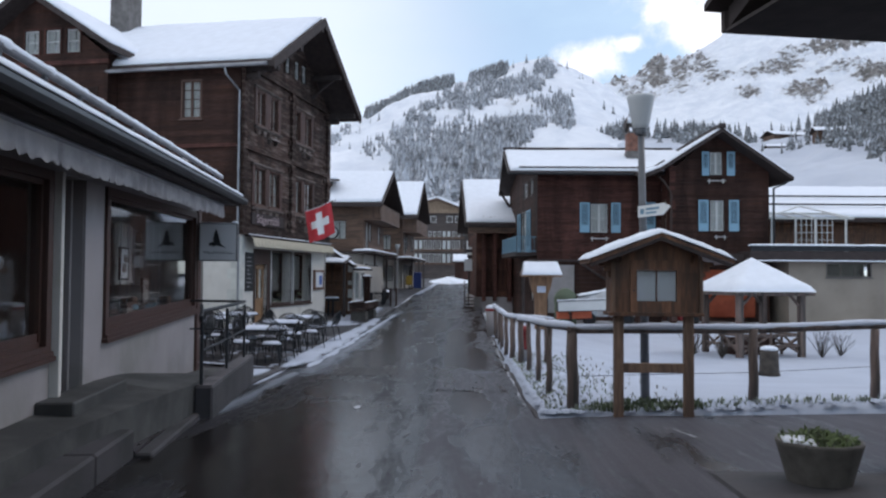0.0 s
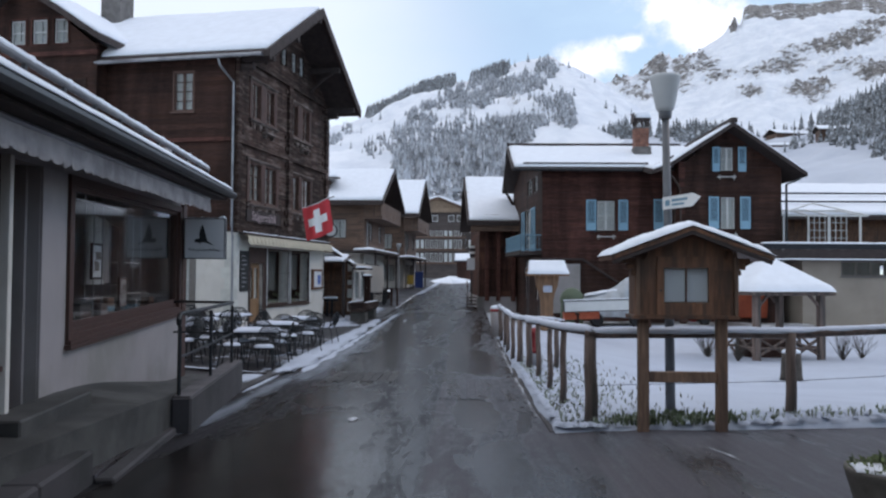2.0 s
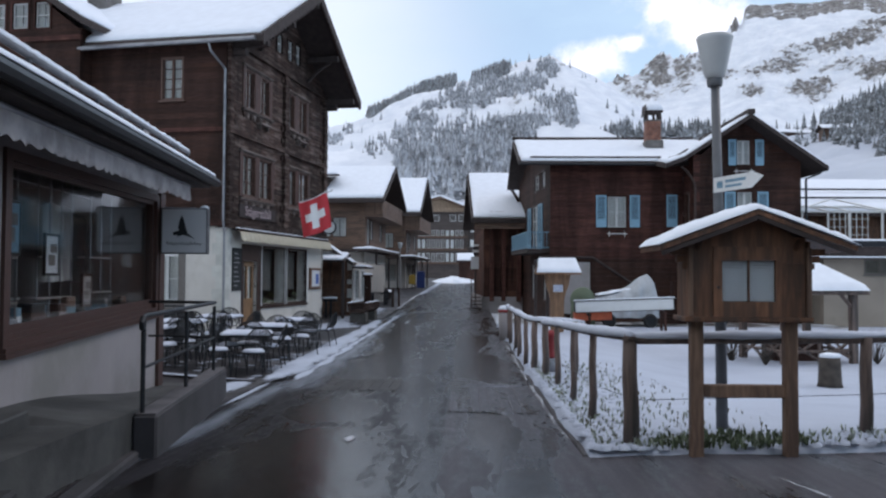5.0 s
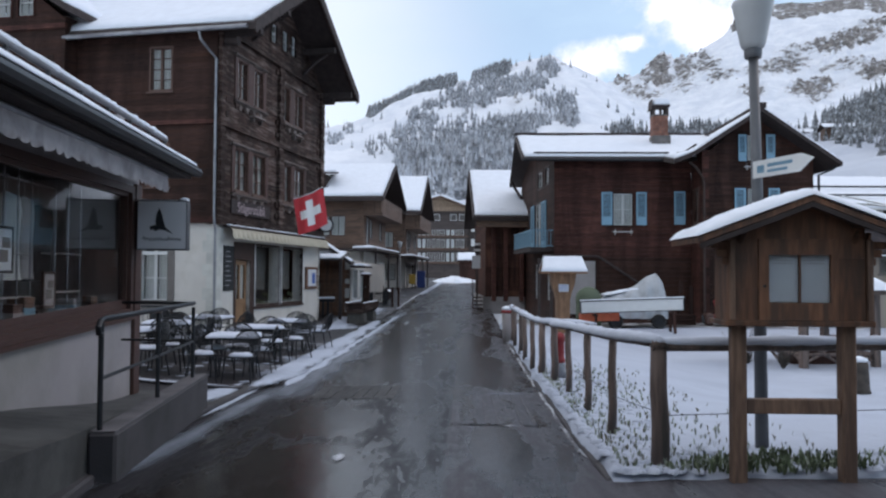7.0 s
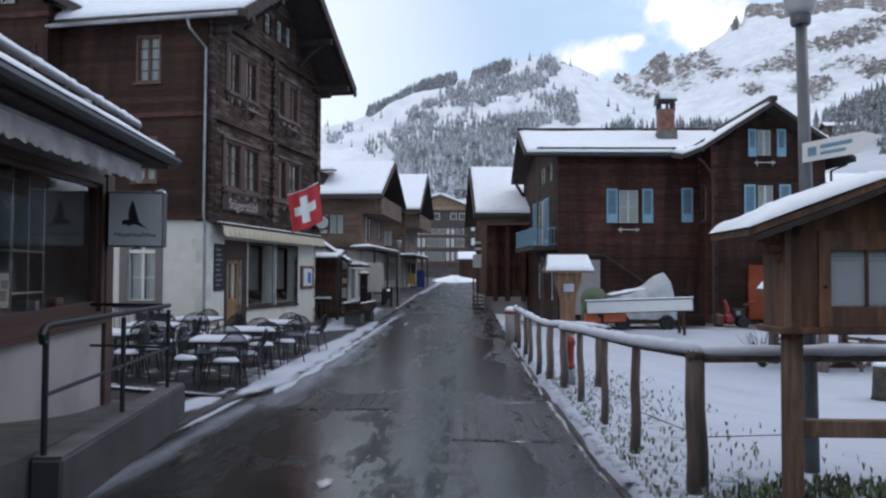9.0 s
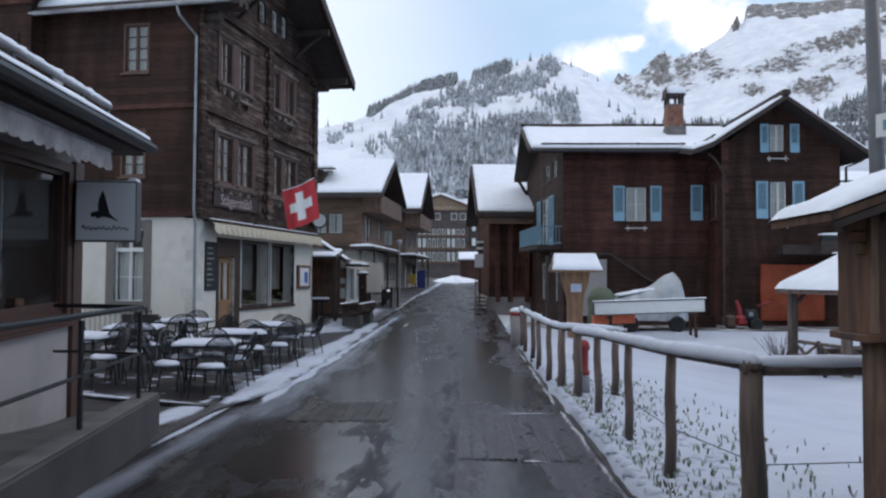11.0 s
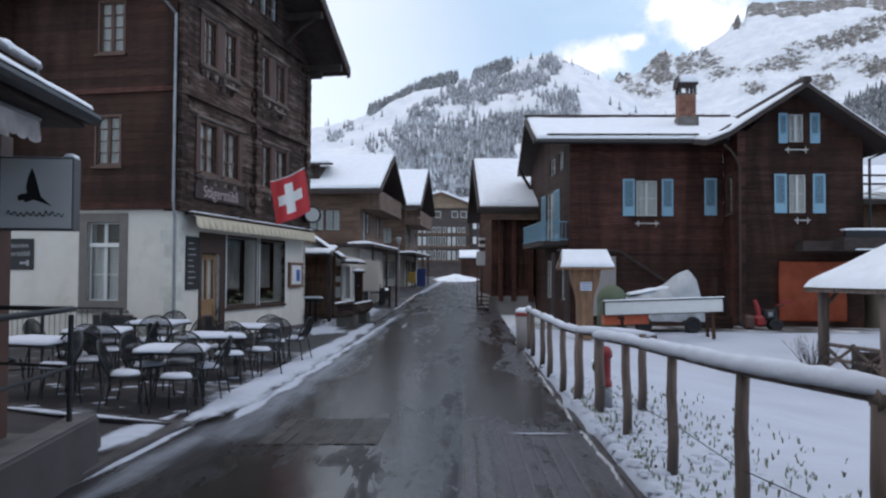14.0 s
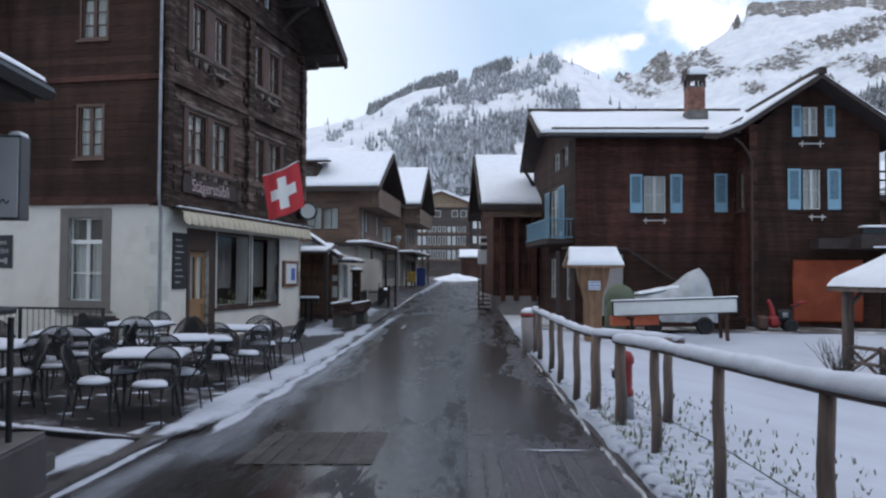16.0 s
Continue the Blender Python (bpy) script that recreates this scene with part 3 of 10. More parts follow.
def snow_slab(bm, quad, thick, step=0.35, edge=0.22, rough=0.03, seed=0.0):
    """Lying snow over four corners a, b, c, d: uneven on top, rounded at its rim, with a ragged border."""
    a, b, c, d = (Vector(p) for p in quad)
    nu = max(3, int((b - a).length / step))
    nv = max(3, int((d - a).length / step))
    lu, lv = (b - a).length, (d - a).length
    us = sorted({0.0, 1.0, min(0.5, edge * 0.25 / lu), 1 - min(0.5, edge * 0.25 / lu), min(0.5, edge / lu), 1 - min(0.5, edge / lu), *[i / nu for i in range(nu + 1)]})
    vs_ = sorted({0.0, 1.0, min(0.5, edge * 0.25 / lv), 1 - min(0.5, edge * 0.25 / lv), min(0.5, edge / lv), 1 - min(0.5, edge / lv), *[i / nv for i in range(nv + 1)]})
    top, low = [], []
    for u in us:
        rt, rl = [], []
        for v in vs_:
            p = a * (1 - u) * (1 - v) + b * u * (1 - v) + c * u * v + d * (1 - u) * v
            e = min(u * lu, (1 - u) * lu, v * lv, (1 - v) * lv)
            f = min(1.0, e / edge)
            f = math.sqrt(max(0.0, 1 - (1 - f) ** 2))
            w = noise.noise(Vector((p.x * 1.3 + seed, p.y * 1.3, p.z * 1.3)))
            w2 = noise.noise(Vector((p.x * 5 + seed, p.y * 5, p.z * 5)))
            q = p + Vector((w2, w, 0)) * rough * (1 if e < 1e-6 else 0)
            rt.append(bm.verts.new(q + Vector((0, 0, thick * (0.25 + 0.75 * f) * (1 + 0.25 * w) + rough * 0.4 * w2 * f))))
            rl.append(bm.verts.new(q))
        top.append(rt)
        low.append(rl)
    fs = []
    for i in range(len(us) - 1):
        for j in range(len(vs_) - 1):
            fs.append(bm.faces.new((top[i][j], top[i + 1][j], top[i + 1][j + 1], top[i][j + 1])))
            fs.append(bm.faces.new((low[i][j + 1], low[i + 1][j + 1], low[i + 1][j], low[i][j])))
    n, k = len(us) - 1, len(vs_) - 1
    for i in range(n):
        fs.append(bm.faces.new((top[i][0], low[i][0], low[i + 1][0], top[i + 1][0])))
        fs.append(bm.faces.new((top[i + 1][k], low[i + 1][k], low[i][k], top[i][k])))
    for j in range(k):
        fs.append(bm.faces.new((top[0][j + 1], low[0][j + 1], low[0][j], top[0][j])))
        fs.append(bm.faces.new((top[n][j], low[n][j], low[n][j + 1], top[n][j + 1])))
    bmesh.ops.recalc_face_normals(bm, faces=fs)
    return bm


def course_wall(emit, at, w, z0, z1, thick, holes=(), course=0.2, gable=None, jitter=0.008, w0=0.0, upright=False):
    """A wall of boards or beams, one above the other (or side by side), cut round its holes (u0, u1, z0, z1).
    at(u, z, d) gives the place of a point u along, z up, d in from the face. gable: (u_mid, z_top) of a pointed top."""
    def span(z):
        if gable is None or z <= gable[2]:
            return w0, w
        f = (gable[1] - z) / (gable[1] - gable[2])
        return gable[0] + (w0 - gable[0]) * f, gable[0] + (w - gable[0]) * f
    top = z1 if gable is None else gable[1]
    cuts = {z0, top, *[h[2] for h in holes], *[h[3] for h in holes]}
    if gable is not None:
        cuts.add(gable[2])
    z = z0
    while z < top:
        cuts.add(round(z, 4))
        z += course
    cuts = sorted(c for c in cuts if z0 <= c <= top)
    levels = [cuts[0]]
    for c in cuts[1:]:
        hard = any(abs(c - h[2]) < 1e-6 or abs(c - h[3]) < 1e-6 for h in holes) or c == top
        if c - levels[-1] > 0.04 or hard:
            levels.append(c)
    rnd = random.Random(int(w * 100 + z1 * 10))
    for a, b in zip(levels, levels[1:]):
        out = rnd.uniform(-jitter, jitter)
        mid = (a + b) / 2
        s0, s1 = span(a)
        t0, t1 = span(b)
        marks = [(s0, t0)]
        for h in sorted(h for h in holes if h[2] < mid < h[3]):
            marks += [(h[0], h[0]), (h[1], h[1])]
        marks.append((s1, t1))
        for (l0, l1), (r0, r1) in zip(marks[::2], marks[1::2]):
            if r0 - l0 < 0.01 and r1 - l1 < 0.01:
                continue
            g = 0.0025
            p = [at(l0, a + g, out), at(r0, a + g, out), at(r1, b - g, out), at(l1, b - g, out)]
            q = [at(l0, a, thick), at(r0, a, thick), at(r1, b, thick), at(l1, b, thick)]
            emit(p, q)


def prism(p, q):
    """The points and faces of a solid between a front and a back polygon."""
    n = len(p)
    fs = [tuple(range(n)), tuple(range(2 * n - 1, n - 1, -1))] + [(i, n + i, n + (i + 1) % n, (i + 1) % n) for i in range(n)]
    c = sum((Vector(v) for v in p), Vector()) / n - sum((Vector(v) for v in q), Vector()) / n
    a, b, d = Vector(p[0]), Vector(p[1]), Vector(p[2])
    if (b - a).cross(d - a).dot(c) < 0:
        fs = [f[::-1] for f in fs]
    return [tuple(v) for v in p] + [tuple(v) for v in q], fs


def joined_wall(name, material, parent, at, w, z0, z1, thick, holes=(), course=0.0, gable=None, jitter=0.0, w0=0.0):
    """One solid wall with its openings cut through, and a pointed top where there is a gable."""
    top = z1 if gable is None else gable[1]
    us = sorted({w0, w, *[h[0] for h in holes], *[h[1] for h in holes]} | ({gable[0]} if gable else set()))
    zs = sorted({z0, top, *[h[2] for h in holes], *[h[3] for h in holes]} | ({gable[2]} if gable else set()))
    us = [u for u in us if w0 <= u <= w]
    zs = [z for z in zs if z0 <= z <= top]
    index, front = {}, []

    def key(u, z):
        return index.setdefault((round(u, 4), round(z, 4)), len(index))

    def clip(poly, side):
        """Keep what lies under one slope of the gable."""
        e = w0 if side < 0 else w
        run = (gable[1] - gable[2]) / (gable[0] - e)
        over = lambda q: q[1] - (gable[2] + (q[0] - e) * run)
        out = []
        for a, b in zip(poly, poly[1:] + poly[:1]):
            fa, fb = over(a), over(b)
            if fa <= 1e-9:
                out.append(a)
            if (fa < -1e-9 and fb > 1e-9) or (fa > 1e-9 and fb < -1e-9):
                k = fa / (fa - fb)
                out.append((a[0] + (b[0] - a[0]) * k, a[1] + (b[1] - a[1]) * k))
        return out

    for ua, ub in zip(us, us[1:]):
        for za, zb in zip(zs, zs[1:]):
            mu, mz = (ua + ub) / 2, (za + zb) / 2
            if any(h[0] < mu < h[1] and h[2] < mz < h[3] for h in holes):
                continue
            poly = [(ua, za), (ub, za), (ub, zb), (ua, zb)]
            if gable and zb > gable[2] + 1e-6:
                poly = clip(poly, -1) if mu < gable[0] else clip(poly, 1)
            ids = []
            for q in poly:
                n_ = key(*q)
                if n_ not in ids:
                    ids.append(n_)
            if len(ids) > 2:
                front.append(ids)
    pts = list(index)
    n = len(pts)
    edges = collections.Counter()
    for f in front:
        for a, b in zip(f, f[1:] + f[:1]):
            edges[(a, b)] += 1
    sides = [(a, b, b + n, a + n) for (a, b) in edges if (b, a) not in edges]
    me = bpy.data.meshes.new(name)
    me.from_pydata([at(u, z, 0.0) for u, z in pts] + [at(u, z, thick) for u, z in pts], [],
                   [tuple(f) for f in front] + [tuple(i + n for i in reversed(f)) for f in front] + sides)
    bm = bmesh.new()
    bm.from_mesh(me)
    bmesh.ops.recalc_face_normals(bm, faces=bm.faces)
    bm.to_mesh(me)
    bm.free()
    me.materials.append(material)
    ob = new(name, me)
    ob.parent = parent
    return ob


def boarded_wall(material, parent, at, w, z0, z1, thick, holes, course, gable, jitter, w0):
    """A backing wall with every beam or board on it as a piece of its own."""
    inner = lambda u, z, d=0.0: at(u, z, d + 0.06)
    wall = joined_wall("wall", material, parent, inner, w, z0, z1, thick, holes, 50.0, gable, 0.0, w0)

    def emit(p, q):
        v, f = prism(p, q)
        me = bpy.data.meshes.new("board")
        me.from_pydata(v, [], f)
        me.materials.append(material)
        ob = new("board", me)
        ob.parent = wall
    course_wall(emit, at, w, z0, z1, 0.055, holes, course, gable, jitter, w0)
    return wall


def plane_at(origin, along, into):
    o, a, i = Vector(origin), Vector(along).normalized(), Vector(into).normalized()
    return lambda u, z, d=0.0: o + a * u + i * d + Vector((0, 0, z))


def at_box(bm, at, u0, u1, z0, z1, d0, d1):
    """A box on a wall: u along it, z up, d from its face inwards (negative: proud)."""
    p = [at(u, z, d) for d in (d0, d1) for u, z in ((u0, z0), (u1, z0), (u1, z1), (u0, z1))]
    v = [bm.verts.new(q) for q in p]
    fs = [bm.faces.new([v[i] for i in f]) for f in ((0, 1, 2, 3), (7, 6, 5, 4), (0, 4, 5, 1), (1, 5, 6, 2), (2, 6, 7, 3), (3, 7, 4, 0))]
    bmesh.ops.recalc_face_normals(bm, faces=fs)
    return bm


def window(house, at, u0, u1, z0, z1, frame_m, sashes=2, bars=2, trim=0.09, trim_m=None, curtain=CURTAIN, deep=0.10, proud=0.03, sill=True, label=""):
    """A window in its hole: surround, casements with glazing bars, panes, curtain, and a dark sheet for the unlit room
    behind.
    """
    bm = bmesh.new()
    t = trim
    bm.free()
    win = joined_wall("window", trim_m or frame_m, house, lambda u, z, d=0.0: at(u, z, d - proud), u1 + t, z0 - t, z1 + t, deep + 0.1 + proud, [(u0, u1, z0, z1)], w0=u0 - t)
    if label:
        win["label"] = label
    wu = (u1 - u0) / sashes
    f = 0.034
    for s in range(sashes):
        a, b = u0 + s * wu + 0.006, u0 + (s + 1) * wu - 0.006
        cuts = [z0 + f] + [z0 + (z1 - z0) * k / (bars + 1) for k in range(1, bars + 1)] + [z1 - f]
        lights = [(a + f, b - f, lo + (0.012 if k else 0), hi - (0.012 if k < bars else 0)) for k, (lo, hi) in enumerate(zip(cuts, cuts[1:]))]
        joined_wall("sash", frame_m, win, lambda u, z, d=0.0: at(u, z, d + deep - 0.02), b, z0 + 0.004, z1 - 0.004, 0.05, lights, w0=a)
        bm = bmesh.new()
        at_box(bm, at, a + f * 0.6, b - f * 0.6, z0 + f * 0.6, z1 - f * 0.6, deep + 0.002, deep + 0.008)
        part("pane", bm, GLASS, win).visible_shadow = False
    if curtain is not None:
        for s in (0, 1):
            bm = bmesh.new()
            a, b = (u0, u0 + (u1 - u0) * 0.46) if s == 0 else (u1 - (u1 - u0) * 0.46, u1)
            n = 10
            rows = []
            for k in range(n + 1):
                u = a + (b - a) * k / n
                d = deep + 0.07 + 0.018 * math.sin(k * 2.2 + s)
                rows.append([bm.verts.new(at(u, z, d + 0.004 * math.sin(3 * z))) for z in (z0 + 0.02, (z0 + z1) / 2, z1 - 0.01)])
            for p, q in zip(rows, rows[1:]):
                for j in (0, 1):
                    bm.faces.new((p[j], q[j], q[j + 1], p[j + 1]))
            part("curtain", bm, curtain, win)
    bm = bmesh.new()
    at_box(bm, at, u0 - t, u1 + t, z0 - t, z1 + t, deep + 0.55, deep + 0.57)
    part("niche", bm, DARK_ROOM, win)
    if sill:
        bm = bmesh.new()
        at_box(bm, at, u0 - t - 0.05, u1 + t + 0.05, z0 - t - 0.05, z0 - t - 0.003, -proud - 0.07, 0.06)
        part("window_sill", bm, trim_m or frame_m, win)
    return win


def lettering(text, size, m, material, parent, name="lettering"):
    cu = bpy.data.curves.new(name, "FONT")
    cu.body, cu.size, cu.extrude, cu.align_x, cu.align_y = text, size, 0.004, "CENTER", "CENTER"
    tmp = new(name, cu)
    dg = bpy.context.evaluated_depsgraph_get()
    me = bpy.data.meshes.new_from_object(tmp.evaluated_get(dg))
    bpy.data.objects.remove(tmp)
    bpy.data.curves.remove(cu)
    me.materials.clear()
    me.materials.append(material)
    ob = new(name, me)
    ob.matrix_basis = m
    ob.parent = parent
    return ob

# ---- ground ----


def lerp_table(table, x):
    for (a, va), (b, vb) in zip(table, table[1:]):
        if x <= b:
            f = max(0.0, (x - a) / (b - a))
            return va + (vb - va) * f
    return table[-1][1]


def smooth(x):
    x = min(1.0, max(0.0, x))
    return x * x * (3 - 2 * x)


STREET = [(-40, 0.45), (0, 0.0), (10, -0.14), (18, -0.25), (30, -0.22), (45, -0.02), (60, 0.28), (100, 0.72), (140, 1.3), (400, 6.0)]


def street_z(x, y):
    z = lerp_table(STREET, y)
    z += 0.14 * smooth((x - 0.5) / 1.8) * smooth((12.5 - y) / 3)
    return z - 0.012 * abs(x + 1.3) * (1 if x < 0.9 else 0) + 0.012


def field_edge(x):
    return 10.62 - 0.14 * smooth((x - 1) / 1.5) + 0.27 * max(0, x - 2.9)


def field_z(x, y):
    z = lerp_table(STREET, y) + 0.12
    z += 0.10 * smooth((x - 1.0) / 2) * smooth((15 - y) / 4)
    z += (-0.16 - z) * smooth((y - 20) / 12) * smooth((x - 1.5) / 2)
    z -= 0.46 * smooth((x - 2.2) / 3.5) * smooth((y - 12.5) / 6.5) * (1 - smooth((y - 27) / 6))
    z += 0.05 * noise.noise(Vector((x * 0.35, y * 0.35, 2.0))) * smooth((x - 1.2) / 2)
    return z


def grid(xs, ys, z):
    bm = bmesh.new()
    vs = [[bm.verts.new((x, y, z(x, y))) for x in xs] for y in ys]
    for r, s in zip(vs, vs[1:]):
        for i in range(len(xs) - 1):
            bm.faces.new((r[i], r[i + 1], s[i + 1], s[i]))
    return bm


def frange(a, b, step):
    n = max(1, round((b - a) / step))
    return [a + (b - a) * i / n for i in range(n + 1)]


# the wide snowy ground under everything
def far_z(x, y):
    r = math.hypot(x, y - 20)
    return lerp_table(STREET, min(y, 140)) - 0.22 - 0.5 * smooth((r - 40) / 100) + 2.0 * smooth((r - 150) / 300) - (0.7 if 2 < x < 44 and 11 < y < 31 else 0.0)


xs = sorted({*frange(-60, 60, 6), *frange(-400, -60, 40), *frange(60, 400, 40), -3000, -1500, -800, 800, 1500, 3000})
ys = sorted({*frange(-60, 160, 6), *frange(160, 400, 40), *frange(-400, -60, 60), -3000, -1200, 800, 1500, 3000})
tagged(part("ground", grid(xs, ys, far_z), SNOW, None, smooth=True), "snow-covered ground round the village street", "ground", kind="structure")

# the street and the side road
bm = grid([-3.75, -3.3, -2.6, -1.9, -1.2, -0.5, 0.2, 0.6, 0.98], frange(-18, 11.5, 0.7), street_z)
vs = frange(11.5, 140, 1.6)
b2 = grid([-3.75, -3.3, -2.6, -1.9, -1.2, -0.5, 0.2, 0.6, 0.98], vs, lambda x, y: street_z(x, y))
me_tmp = bpy.data.meshes.new("tmp")
b2.to_mesh(me_tmp)
b2.free()
bm.from_mesh(me_tmp)
b3 = grid([0.98, 1.5, 2.0, 2.5, 3.2, 4, 6, 10, 20, 45], frange(-18, 11.5, 0.7), street_z)
b3.to_mesh(me_tmp)
b3.free()
bm.from_mesh(me_tmp)
bpy.data.meshes.remove(me_tmp)
tagged(part("road", bm, ROAD, None, smooth=True), "damp dark tarmac village street with worn streaks", "road", kind="structure")

# the paved strip along the houses on the terrace side
bm = grid([-14, -9, -7, -6, -5, -4.4, -3.9, -3.752], frange(14.9, 140, 1.1),
          lambda x, y: lerp_table(STREET, y) - 0.01 + 0.12 * smooth((-4.2 - x) / 2.5))
TERRACE = mat("terrace_paving", (0.025, 0.022, 0.025), 0.6, 0.4, 4.0, bump=0.3, second=(0.42, 0.44, 0.49), second_scale=1.1, second_at=(0.56, 0.76), spec=0.3)
tagged(part("pavement", bm, TERRACE, None, smooth=True), "dark terrace paving with patches of snow", "pavement", kind="structure")


def terrace_z(x, y):
    return lerp_table(STREET, y) - 0.01 + 0.12 * smooth((-4.2 - x) / 2.5)


# the snowy field behind the fence, rounded down at its edge
def field(bm):
    xs_ = [1.0, 1.06, 1.15, 1.3, 1.5, 1.8, 2.2, 2.7, 3.3, 4, 5, 6, 7.5, 9, 11, 14, 18, 24, 32, 45]
    fs_ = [0, 0.012, 0.03, 0.06, 0.1, *frange(0.14, 1.0, 0.03)]
    vs_ = []
    for x in xs_:
        row = []
        for f in fs_:
            y0 = field_edge(x) + 0.06 * noise.noise(Vector((x * 3, 0, 5)))
            y = y0 + (34.0 - y0) * f
            e = min(x - 1.0, (y - y0))
            rim = math.sqrt(max(0.0, 1 - (1 - min(1, e / 0.18)) ** 2))
            xx = x - (0.10 * noise.noise(Vector((y * 1.1, 3, 1))) + 0.06 * noise.noise(Vector((y * 4, 1, 1)))) * (1 if x < 1.2 else 0.4 if x < 1.5 else 0) - 0.03
            z = field_z(x, y) + 0.035 * noise.noise(Vector((xx * 3, y * 3, 7))) * rim
            low = street_z(min(x, 0.98) if y > 11.5 else x, y) - 0.04
            row.append(bm.verts.new((xx, y, low + (z - low) * (0.15 + 0.85 * rim) if e < 0.18 else z)))
        vs_.append(row)
    for r, s in zip(vs_, vs_[1:]):
        for i in range(len(fs_) - 1):
            bm.faces.new((r[i], s[i], s[i + 1], r[i + 1]))
    # skirt down to the road
    rim = [r[0] for r in vs_][::-1] + vs_[0][1:]
    low = [bm.verts.new((v.co.x, v.co.y, v.co.z - 0.25)) for v in rim]
    for i in range(len(rim) - 1):
        bm.faces.new((rim[i + 1], rim[i], low[i], low[i + 1]))
    bmesh.ops.recalc_face_normals(bm, faces=bm.faces)
    return bm


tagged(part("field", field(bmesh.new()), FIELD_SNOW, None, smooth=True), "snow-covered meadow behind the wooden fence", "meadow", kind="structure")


def ribbon(y0, y1, mid, half, height, seed, step=0.22, zf=street_z):
    """A ragged strip of lying snow along the street."""
    bm = bmesh.new()
    cover = bm.verts.layers.float.new("cover")
    rows = []
    for y in frange(y0, y1, step):
        c = mid(y) + 0.015 * noise.noise(Vector((y * 6, seed, 9))) + 0.07 * noise.noise(Vector((y * 0.9, seed, 0)))
        h = half(y) * (0.75 + 0.6 * noise.noise(Vector((y * 0.7, seed, 3))) + 0.15 * noise.noise(Vector((y * 3.1, seed, 5))))
        run = min(1.2, 0.4 * (y1 - y0))
        end = min(1.0, (y - y0) / run + 0.02, (y1 - y) / run + 0.02)
        h = max(0.01, h) * end
        row = []
        for f in (-1, -0.8, -0.55, -0.25, 0, 0.25, 0.55, 0.8, 1):
            x = c + h * f
            t = end * height * (1 - f * f) * (0.8 + 0.6 * noise.noise(Vector((x * 4, y * 3, seed))))
            v = bm.verts.new((x, y, zf(x, y) + 0.006 + max(0.0, t)))
            v[cover] = (1 - abs(f)) * end
            row.append(v)
        rows.append(row)
    for r, s in zip(rows, rows[1:]):
        for i in range(8):
            bm.faces.new((r[i], r[i + 1], s[i + 1], s[i]))
    return bm


def kerb_z(x, y):
    return max(street_z(x, y), terrace_z(x, y)) if x < -3.7 else street_z(x, y)


rk_ = random.Random(12)
terrace_kerb = thing("terrace_kerb", pose(0, 0, 0), "row of low dark kerb stones along the terrace edge", "kerb", kind="structure")
for k in range(30):
    y = 14.0 + k * 1.0
    x = -3.80 + 0.13 * smooth((y - 26) / 15)
    z = lerp_table(STREET, y + 0.5)
    part("kerb_stone", boxes((x - 0.075, x + 0.075, y + 0.006, y + 0.994, z - 0.3, z + 0.032 + rk_.uniform(-0.004, 0.004)), bevel=0.012), CONCRETE, terrace_kerb)
tagged(part("snow_bank", ribbon(14.7, 18.2, lambda y: -4.14, lambda y: 0.30, 0.02, 1.0, 0.08, zf=terrace_z), DRIFT, None, smooth=True),
       "wedge of thin snow behind the terrace kerb", "snow", kind="stuff")
tagged(part("snow_bank", ribbon(16.5, 36, lambda y: -3.72 + 0.10 * smooth((y - 26) / 15), lambda y: 0.50 + 0.12 * smooth((y - 17.5) / 4) - 0.28 * smooth((y - 25) / 8), 0.03, 1.0, 0.10, zf=lambda x, y: kerb_z(x, y) + 0.034 * smooth((0.35 - abs(x + 3.75)) / 0.2)), DRIFT, None, smooth=True),
       "low bank of trodden snow over the terrace kerb", "snow", kind="stuff")
tagged(part("snow_bank", ribbon(33, 64, lambda y: -3.72, lambda y: 0.42, 0.012, 51.0, 0.16, zf=kerb_z), DUST, None, smooth=True),
       "thin trodden snow along the far terrace edge", "snow", kind="stuff")
tagged(part("snow_bank", ribbon(17.0, 40, lambda y: -3.32 + 0.1 * smooth((y - 26) / 15), lambda y: 0.22 - 0.08 * smooth((y - 24) / 8), 0.010, 4.0, 0.10), DRIFT, None, smooth=True),
       "narrow line of snow left beside a wheel track", "snow", kind="stuff")
tagged(part("snow_bank", ribbon(15.2, 42, lambda y: -3.05 - 0.15 * smooth((y - 24) / 8), lambda y: 0.72 - 0.3 * smooth((y - 22) / 8), 0.003, 44.0, 0.10), SLUSH, None, smooth=True),
       "thin grey slush on the street's edge", "snow", kind="stuff")
tagged(part("snow_bank", ribbon(9.6, 17.4, lambda y: -3.38, lambda y: 0.36, 0.003, 47.0, 0.10), SLUSH, None, smooth=True),
       "thin grey slush along the foot of the parapet", "snow", kind="stuff")
tagged(part("snow_bank", ribbon(13.9, 17.6, lambda y: -3.67, lambda y: 0.075, 0.006, 49.0, 0.06), DRIFT, None, smooth=True),
       "narrow line of snow at the foot of the terrace kerb", "snow", kind="stuff")
tagged(part("snow_bank", ribbon(30.5, 46, lambda y: -4.85, lambda y: 0.95, 0.012, 61.0, 0.12, zf=terrace_z), DRIFT, None, smooth=True),
       "thin snow on the paving round the fountain", "snow", kind="stuff")
edge_m = pose(-6.9, 17.62, terrace_z(-6.9, 17.62), 0, 0, -102)
terrace_step = thing("terrace_step", edge_m, "row of dark edging stones at the terrace's near end", "kerb", kind="structure")
for k in range(4):
    part("edging_stone", boxes((-0.09, 0.09, 0.82 * k + 0.005, 0.82 * k + 0.815, -0.3, 0.03 - 0.030 * k), bevel=0.012), CONCRETE, terrace_step)
